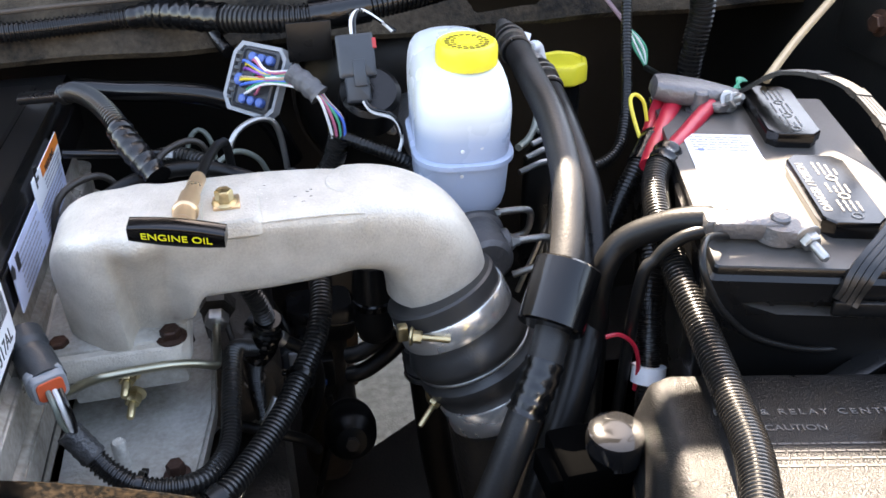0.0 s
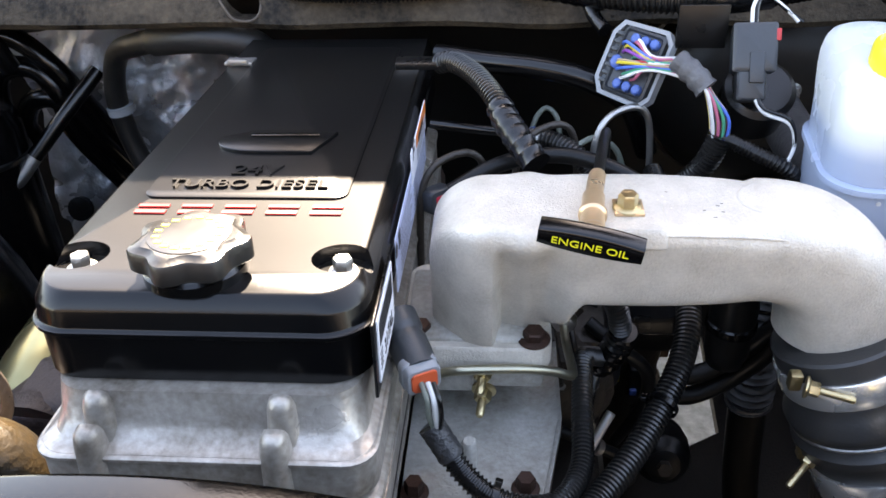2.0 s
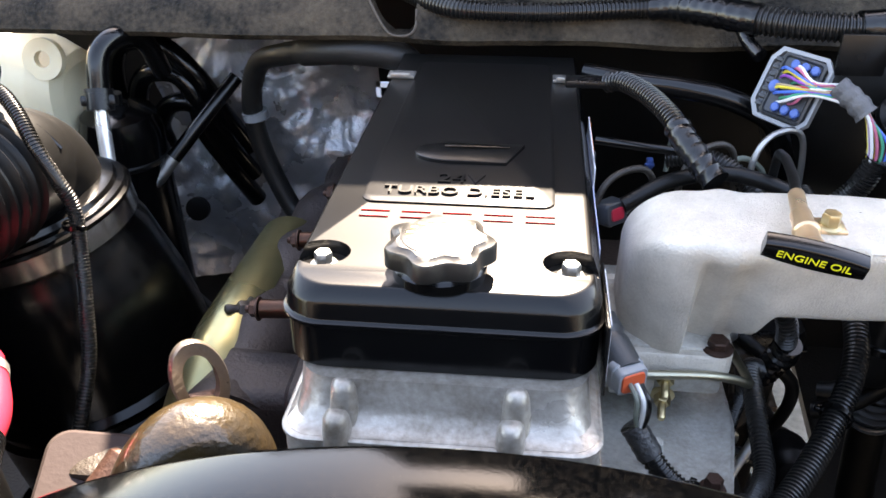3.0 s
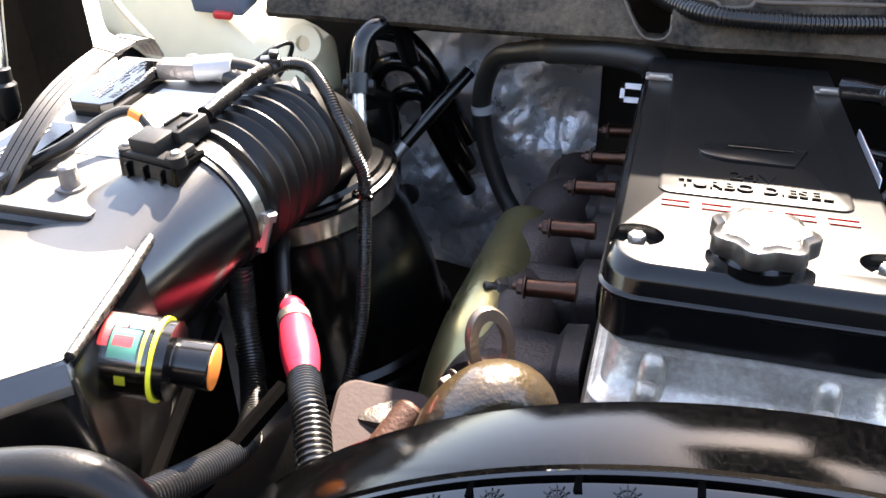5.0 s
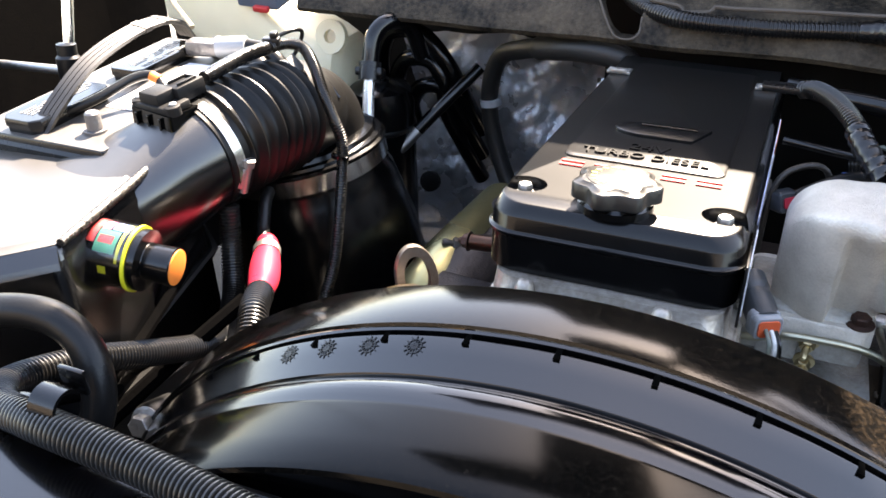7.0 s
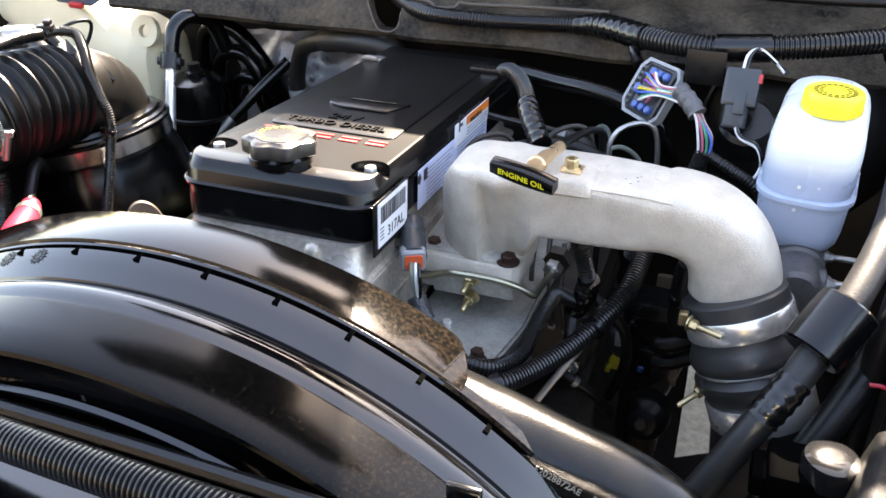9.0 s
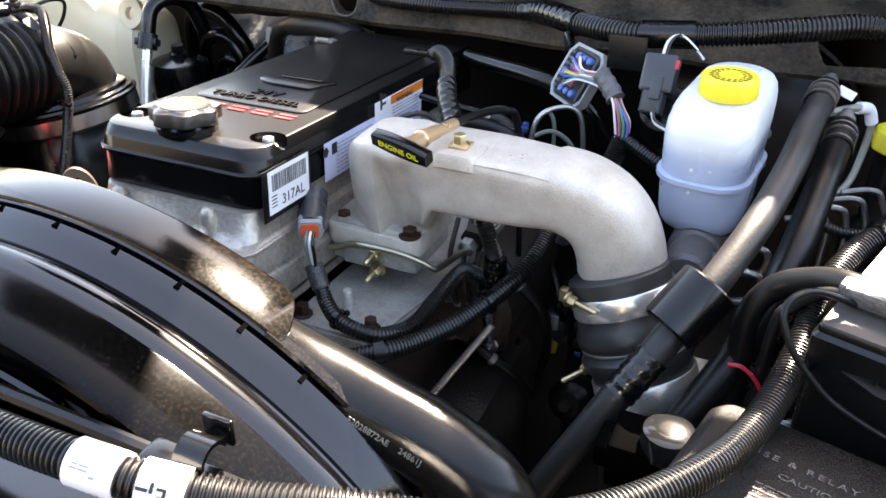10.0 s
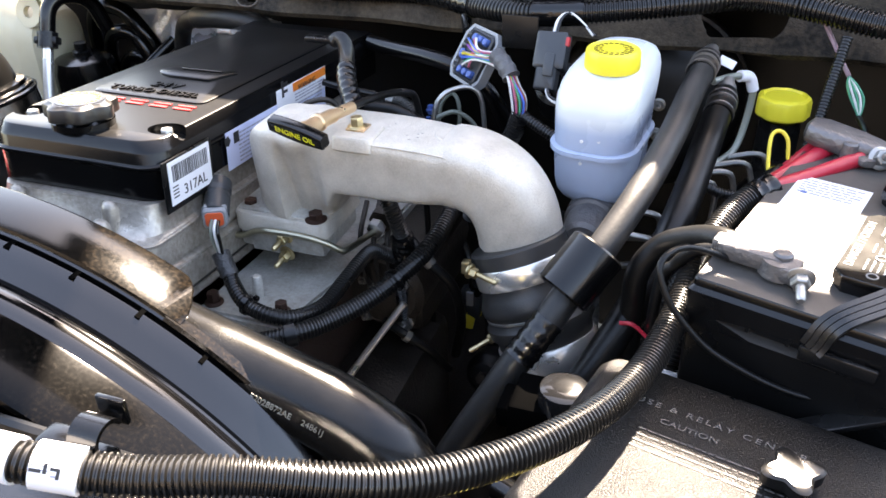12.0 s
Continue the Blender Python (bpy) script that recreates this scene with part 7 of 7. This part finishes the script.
# ---- cowl loom ----
cw = thing("cowl_loom", (0.1, 0.95, 0.46), "ribbed black loom taped along the cowl", "cable")
CP = [(-1.0, 1.20, 0.46), (-0.8, 1.20, 0.458), (-0.6, 1.19, 0.452), (-0.47, 1.165, 0.436), (-0.433, 1.135, 0.424), (-0.388, 1.097, 0.4205), (-0.34, 1.077, 0.420), (-0.25, 1.075, 0.420), (-0.15, 1.093, 0.420), (-0.095, 1.09, 0.424)]
part("conduit", ribbed(CP, 0.0125, 0.0052, 16), CONDUIT, cw)
part("junction_wrap", tube([(-0.125, 1.094, 0.421), (-0.095, 1.085, 0.426), (-0.06, 1.055, 0.432), (-0.03, 1.03, 0.434), (-0.012, 1.018, 0.4345)], 0.018, 18, 0.004, lambda i, s: 0.0135 + 0.005 * min(1, s / 0.05) + 0.0008 * math.sin(i * 1.7)), TAPE, cw, "creased black tape at the branch")
THICK = [(-0.02, 1.022, 0.4345), (0.03, 0.997, 0.437), (0.085, 0.982, 0.4405), (0.15, 0.985, 0.446), (0.22, 1.0, 0.4525), (0.30, 1.03, 0.459), (0.36, 1.05, 0.463), (0.44, 1.04, 0.46)]
part("conduit", ribbed(THICK, 0.0165, 0.006, 16), CONDUIT, cw)
part("tape_wrap", tube([(0.085, 0.982, 0.4405), (0.12, 0.983, 0.4435), (0.155, 0.9855, 0.4465)], 0.0185, 18, 0.005), TAPE, cw, "wide black tape wrap")
part("branch", tube([(-0.03, 1.03, 0.425), (-0.022, 1.01, 0.412), (-0.012, 0.985, 0.405)], 0.008, 12, 0.005), TAPE, cw)

# ---- behind the horn ----
il = thing("injector_loom", (-0.12, 0.82, 0.38), "black ribbed injector loom rising behind the horn", "cable")
part("conduit", ribbed([(-0.185, 0.905, 0.402), (-0.170, 0.893, 0.408), (-0.148, 0.862, 0.408), (-0.128, 0.822, 0.402), (-0.114, 0.790, 0.388), (-0.10, 0.77, 0.37)], 0.0108, 0.0042), CONDUIT, il)
part("tape_wrap", tube([(-0.124, 0.812, 0.398), (-0.114, 0.790, 0.388), (-0.09, 0.755, 0.368)], 0.0135, 14, 0.004, lambda i, s: 0.013 + 0.001 * math.sin(i * 2.2)), TAPE, il)
part("end_clip", box(0.05, 0.02, 0.008, (-0.205, 0.905, 0.398), 0.002), PLASTIC, il)
il2 = thing("side_injector_loom", (-0.05, 0.9, 0.38), "thin black ribbed loom to the firewall", "cable")
part("conduit", ribbed([(-0.115, 0.885, 0.325), (-0.085, 0.875, 0.333), (-0.055, 0.858, 0.330), (-0.03, 0.835, 0.312), (-0.02, 0.81, 0.28)], 0.0105), CONDUIT, il2)
bpipe = thing("crossover_pipe", (-0.1, 1.02, 0.34), "smooth black pipe crossing behind the engine", "pipe")
part("pipe", tube([(-0.20, 1.06, 0.35), (-0.148, 1.037, 0.350), (-0.085, 1.01, 0.353), (-0.03, 0.99, 0.348), (0.02, 0.985, 0.32), (0.05, 1.0, 0.25)], 0.013, 16, 0.008), GLOSS, bpipe)
for k, (x0, y0) in enumerate(((-0.15, 0.80), (-0.06, 0.86), (0.02, 0.90))):
    fl = thing("injector_line", (x0, y0, 0.33), "bent grey steel injector line", "pipe", "injector lines")
    part("pipe", tube([(x0 - 0.05, y0 - 0.03, 0.24), (x0 - 0.045, y0 - 0.02, 0.33), (x0 - 0.02, y0, 0.352), (x0 + 0.01, y0 + 0.01, 0.34), (x0 + 0.02, y0 + 0.01, 0.25)], 0.0036, 10, 0.006), DULL if k == 2 else DARKIRON, fl)
rail_line = thing("fuel_rail_line", (-0.13, 0.875, 0.34), "thin black fuel line beside the valve cover", "pipe")
part("pipe", tube([(-0.195, 0.877, 0.348), (-0.14, 0.875, 0.342), (-0.09, 0.873, 0.337), (-0.05, 0.87, 0.325), (-0.03, 0.87, 0.29)], 0.005, 12, 0.006), GLOSS, rail_line)
part("end_fitting", lathe([(0, 0.0075), (0.014, 0.0075), (0.016, 0.006)], 6), DULL, rail_line, m=rod_frame((-0.095, 0.873, 0.3375), (-0.08, 0.872, 0.335)))
LOOPS = [
    [(-0.085, 1.05, 0.22), (-0.082, 1.06, 0.258), (-0.067, 1.07, 0.274), (-0.052, 1.06, 0.26), (-0.048, 1.05, 0.21)],
    [(-0.045, 0.93, 0.29), (-0.02, 0.945, 0.297), (0.005, 0.952, 0.281), (0.018, 0.955, 0.25)],
    [(-0.165, 0.80, 0.305), (-0.145, 0.815, 0.318), (-0.12, 0.82, 0.315)],
]
for path in LOOPS:
    wl_ = thing("return_line", path[0], "thin pale return line looped behind the intake horn", "pipe", "return lines")
    part("pipe", tube(path, 0.0034, 10, 0.005), WIREGREY, wl_)
for bx, by, bz in ((-0.0845, 1.017, 0.265), (-0.106, 1.06, 0.225)):
    bt_ = thing("injector_clip", (bx, by, bz), "small blue plastic clip on an injector line", "clip", "injector clips")
    part("clip", join(box(0.009, 0.009, 0.016, (bx, by, bz - 0.008), 0.002), box(0.013, 0.006, 0.005, (bx, by - 0.003, bz - 0.003), 0.0015)), BLUE, bt_)
plug2 = thing("injector_plug", (-0.173, 0.76, 0.335), "dark grey plug with an orange seal behind the horn", "connector")
P2 = rod_frame((-0.186, 0.785, 0.316), (-0.170, 0.765, 0.322))
part("shell", stack([(0.0135, 0.012, 0.005, 0), (0.0135, 0.012, 0.005, 0.016), (0.012, 0.0105, 0.004, 0.018)]), GREYPLASTIC, plug2, m=P2)
part("seal", stack([(0.008, 0.0065, 0.003, 0.0175), (0.0075, 0.006, 0.003, 0.0195)]), RED, plug2, m=P2)
ft = thing("fuel_rail_hose", (-0.05, 0.78, 0.33), "black hose curving behind the intake horn", "hose")
part("hose", tube([(-0.17, 0.78, 0.325), (-0.12, 0.80, 0.345), (-0.06, 0.81, 0.348), (0.0, 0.79, 0.335), (0.04, 0.77, 0.30)], 0.008, 12, 0.006), RUBBER, ft)
ip = thing("injection_pump", (0.0, 0.85, 0.1), "dark oily injection pump below the horn", "engine part")
part("body", box(0.10, 0.2, 0.14, (-0.055, 0.86, 0.02), 0.02), DARKIRON, ip)
part("barrel", lathe([(0.0, 0.06), (0.2, 0.06), (0.21, 0.05)], 20), DARKIRON, ip, m=rod_frame((-0.06, 0.95, 0.1), (-0.06, 0.74, 0.1)))
part("end_plate", box(0.08, 0.02, 0.09, (-0.057, 0.755, 0.04), 0.01), DULL, ip, m=None)
ff = thing("fuel_filter", (0.06, 0.95, 0.0), "black plastic fuel filter top on a tan oily bracket", "engine part")
part("housing", stack([(0.046, 0.03, 0.016, -0.006), (0.048, 0.032, 0.018, 0.0), (0.048, 0.032, 0.018, 0.040), (0.044, 0.028, 0.016, 0.048)], (0.061, 0.965, 0)), PLASTIC, ff)
part("seam", box(0.098, 0.066, 0.003, (0.061, 0.965, 0.022), 0.001), GLOSS, ff)
TANPLATE = material("tan_oily_bracket", (0.13, 0.085, 0.05), 0.55, 0.2, scale=50, bump=0.3)
part("bracket", join(box(0.045, 0.012, 0.085, (0.108, 1.02, 0.012), 0.003), box(0.066, 0.012, 0.145, (0.086, 1.021, -0.090), 0.003), box(0.02, 0.05, 0.012, (0.10, 1.0, -0.13), 0.003)), TANPLATE, ff, "tan oily steel bracket")
part("port", lathe([(0, 0.012), (0.01, 0.012), (0.012, 0.009), (0.03, 0.009)], 18), GLOSS, ff, m=rod_frame((0.03, 0.935, 0.012), (0.025, 0.90, 0.01)))
lowcan = thing("filter_canister", (0.05, 0.98, -0.2), "oily dark filter canister on a tan bracket", "filter")
part("can", lathe([(-0.30, 0.034), (-0.28, 0.038), (-0.06, 0.038), (-0.05, 0.04), (-0.012, 0.04)], 30), DARKIRON, lowcan, m=Matrix.Translation((0.058, 0.985, 0)))
gc = thing("harness_plug", (0.016, 0.92, -0.01), "grey plastic harness plug above a yellow clip", "connector")
part("shell", stack([(0.014, 0.010, 0.004, -0.032), (0.017, 0.012, 0.005, -0.02), (0.017, 0.012, 0.005, 0.018), (0.012, 0.009, 0.004, 0.022)], (0.0165, 0.918, -0.012)), GREYPLASTIC, gc)
part("latch", box(0.012, 0.006, 0.026, (0.0165, 0.904, -0.016), 0.002), LIGHTGREY, gc)
part("lead", tube([(0.0165, 0.918, 0.006), (0.014, 0.925, 0.03), (0.0, 0.94, 0.06), (-0.02, 0.95, 0.10)], 0.006, 10, 0.005), CONDUIT, gc)
bp = thing("harness_plug", (0.055, 0.955, -0.066), "black harness plug with a blue lock", "connector")
part("shell", box(0.024, 0.024, 0.05, (0.060, 0.93, -0.075), 0.004), PLASTIC, bp)
part("lock", box(0.010, 0.006, 0.010, (0.054, 0.9155, -0.066), 0.002), BLUE, bp, "small blue lock")
part("lead", tube([(0.060, 0.93, -0.10), (0.062, 0.92, -0.14), (0.05, 0.92, -0.2), (0.03, 0.93, -0.3)], 0.006, 10, 0.006), CONDUIT, bp)
rcap = thing("rubber_sleeve", (0.11, 0.77, 0.16), "black rubber sleeve hanging under the intake horn", "hose")
part("sleeve", lathe([(0.128, 0.012), (0.134, 0.019), (0.150, 0.0225), (0.205, 0.0235), (0.235, 0.02)], 26), RUBBER, rcap, m=Matrix.Translation((0.110, 0.765, 0)))
part("collar", lathe([(0.178, 0.0235), (0.180, 0.0252), (0.188, 0.0252), (0.190, 0.0235)], 26, cap=False), GLOSS, rcap, m=Matrix.Translation((0.110, 0.765, 0)))
joint = thing("steering_joint", (0.075, 0.80, -0.06), "black rubber boot of the steering shaft", "steering shaft")
JM = rod_frame((0.075, 0.785, -0.055), (0.085, 0.95, -0.12))
part("boot", lathe([(0, 0.012), (0.002, 0.020), (0.010, 0.024), (0.014, 0.030), (0.022, 0.034), (0.05, 0.036), (0.056, 0.030), (0.07, 0.034), (0.078, 0.028), (0.10, 0.026)], 30), RUBBER, joint, m=JM)
part("nut", lathe([(-0.010, 0.009), (0.001, 0.009)], 6), DARKIRON, joint, m=JM)
part("shaft", tube([(0.083, 0.90, -0.10), (0.10, 1.08, -0.17), (0.12, 1.35, -0.26)], 0.014, 14, 0.02), DARKIRON, joint)
gb = thing("lower_engine", (0.0, 0.6, -0.4), "dark oily pump and bracket castings low in the bay", "engine part")
part("casting", box(0.2, 0.35, 0.25, (-0.10, 0.70, -0.25), 0.03), DARKIRON, gb)
part("casting", box(0.14, 0.2, 0.2, (0.10, 0.42, -0.25), 0.04), DARKIRON, gb)
part("pulley", lathe([(-0.03, 0.06), (-0.025, 0.07), (0.0, 0.06), (0.025, 0.07), (0.03, 0.06)], 36), DARKIRON, gb, m=rod_frame((0.06, 0.42, 0.0), (0.06, 0.3, 0.0)))
rodl = thing("dipstick_rod", (-0.06, 0.65, 0.0), "bright thin steel tube low beside the engine", "pipe")
part("rod", tube([(-0.01, 0.70, 0.12), (-0.06, 0.65, 0.043), (-0.12, 0.58, -0.05)], 0.005, 10, 0.02), STEEL, rodl)
undl = thing("axle_housing", (-0.6, 0.6, -0.5), "dark greasy axle and steering parts under the bay", "axle")
part("beam", box(0.5, 0.9, 0.2, (-0.85, 0.75, -0.55), 0.03), DARKIRON, undl)
part("beam", box(0.35, 1.0, 0.2, (0.55, 0.7, -0.55), 0.03), DARKIRON, undl)
part("tray", box(0.5, 0.25, 0.03, (-0.1, 0.3, -0.4), 0.01), DARKIRON, undl)
bel = thing("ribbed_bellows", (0.18, 0.85, 0.0), "black ribbed rubber bellows with a steel tie", "hose")
part("bellows", tube([(0.190, 0.90, 0.13), (0.192, 0.90, 0.05), (0.198, 0.90, -0.06)], 0.028, 20, 0.003, lambda i, s: 0.027 + 0.004 * math.sin(s / 0.013 * math.tau)), BOOTMAT, bel)
part("tie", lathe([(0, 0.027), (0, 0.029), (0.008, 0.029), (0.008, 0.027)], 28, cap=False), DULL, bel, m=rod_frame((0.197, 0.90, -0.05), (0.198, 0.90, -0.09)))
part("stub", tube([(0.198, 0.90, -0.06), (0.21, 0.89, -0.2), (0.23, 0.86, -0.35)], 0.024, 18, 0.02), RUBBER, bel)
for k in range(2):
    vh = thing("vacuum_hose", (0.13, 0.8, 0.2), "thin black hose bending behind the boot", "hose", "vacuum hoses")
    part("hose", tube([(0.080, 0.805, 0.074 - 0.031 * k), (0.092, 0.80, 0.079 - 0.031 * k), (0.112, 0.80, 0.090 - 0.032 * k), (0.142, 0.80, 0.118 - 0.034 * k), (0.17, 0.79, 0.17 - 0.03 * k), (0.18, 0.77, 0.25)], 0.0105, 14, 0.006), RUBBER, vh)

# ---- small things low in the bay, beside the pump ----
LOW = [
    [(-0.03, 0.78, 0.17), (0.0, 0.765, 0.15), (0.035, 0.77, 0.11), (0.04, 0.79, 0.04), (0.02, 0.82, -0.05)],
    [(-0.055, 0.73, 0.06), (-0.02, 0.72, 0.05), (0.015, 0.73, 0.02), (0.03, 0.76, -0.03)],
]
for k, path in enumerate(LOW):
    lowh = thing("pump_hose", path[0], "thin oily black hose beside the injection pump", "hose", "pump hoses")
    part("hose", tube(path, 0.0075 - 0.001 * k, 12, 0.006), RUBBER, lowh)
    part("hose_clamp", lathe([(0, 0.009), (0.008, 0.009)], 16), DULL, lowh, "small steel spring clamp", m=rod_frame(path[1], path[2]))
for k, (bx, by, bz) in enumerate(((-0.088, 0.744, 0.118), (-0.026, 0.744, 0.12), (-0.088, 0.744, 0.055), (-0.027, 0.744, 0.052))):
    pb = thing("pump_bolt", (bx, by, bz), "greasy hex bolt on the injection pump", "bolt", "pump bolts")
    part("bolt", hexbolt((bx, by, bz), (0, -1, 0.05), 0.0075, 0.007, True, 0.004), DULL, pb)
for k, (x0, z0) in enumerate(((-0.078, 0.115), (-0.058, 0.12), (-0.038, 0.115))):
    il3 = thing("pump_line", (x0, 0.74, z0), "bent dark steel line on the injection pump", "pipe", "pump lines")
    part("pipe", tube([(x0, 0.76, z0 - 0.01), (x0, 0.738, z0), (x0 - 0.004, 0.73, z0 + 0.03), (x0 - 0.012, 0.745, z0 + 0.07), (x0 - 0.02, 0.79, z0 + 0.10)], 0.0036, 8, 0.006), DARKIRON, il3)
    part("nut", lathe([(0, 0.0075), (0.012, 0.0075), (0.014, 0.005)], 6), DULL, il3, m=rod_frame((x0, 0.752, z0 - 0.008), (x0, 0.73, z0 + 0.002)))
yc = thing("yellow_clip", (0.012, 0.915, -0.06), "yellow plastic clip holding the low harness", "clip")
part("clip", join(box(0.018, 0.012, 0.034, (0, 0, 0), 0.003), box(0.026, 0.008, 0.010, (0.004, -0.004, 0.026), 0.002), box(0.008, 0.014, 0.012, (-0.008, -0.004, -0.006), 0.002)), material("dull_yellow_plastic", (0.5, 0.38, 0.02), 0.45, color2=(0.3, 0.22, 0.015), bump=0.1), yc, m=pose(0.012, 0.905, -0.062, -18, 12, 10))
oil = thing("oil_filter", (-0.09, 0.62, -0.1), "dark painted spin-on oil filter low beside the block", "filter")
part("can", lathe([(-0.18, 0.045), (-0.17, 0.05), (-0.03, 0.05), (-0.022, 0.046), (-0.02, 0.03)], 32), GLOSS, oil, m=Matrix.Translation((0.0, 0.60, 0.0)))
part("seam", lathe([(-0.034, 0.0505), (-0.034, 0.0525), (-0.028, 0.0525), (-0.028, 0.0505)], 32, cap=False), DARKIRON, oil, m=Matrix.Translation((0.0, 0.60, 0.0)))

# unreadable print on the heater hose
hp = plate((-0.97, 0.1, -0.1), (0.1, 0.55, 0.83), (-0.455, 1.094, 0.364))
bars([(0.006 + 0.011 * k, 0.0, 0.007, 0.0045) for k in range(5)] + [(0.068, 0.0, 0.0025, 0.0045)], hp, HOSEINK, ch, t=0.0005)

# cable ties and tape ends on the looms
for at, to, r in (((-0.126, 0.512, 0.220), (-0.118, 0.5105, 0.2183), 0.0112), ((0.0145, 0.6138, 0.2154), (0.0175, 0.6185, 0.2168), 0.0132), ((-0.7135, 0.716, 0.317), (-0.7138, 0.7152, 0.312), 0.0096)):
    tie = thing("cable_tie", at, "black plastic cable tie round a loom", "cable tie", "cable ties")
    m = rod_frame(at, to)
    part("band", lathe([(0, r), (0, r + 0.0012), (0.005, r + 0.0012), (0.005, r)], 24, cap=False), GLOSS, tie, m=m)
    part("head", box(0.006, 0.006, 0.006, (r + 0.003, 0, 0), 0.001), GLOSS, tie, m=m)

# casting marks on the intake horn: shallow pale nicks
rng = random.Random(8)
for k in range(12):
    part("nick", box(rng.uniform(0.001, 0.0035), rng.uniform(0.0006, 0.0012), 0.0006, (0, 0, 0)), STEEL, horn, m=pose(rng.uniform(-0.01, 0.05), rng.uniform(0.625, 0.665), 0.3955, 0, 0, rng.uniform(-30, 30)))
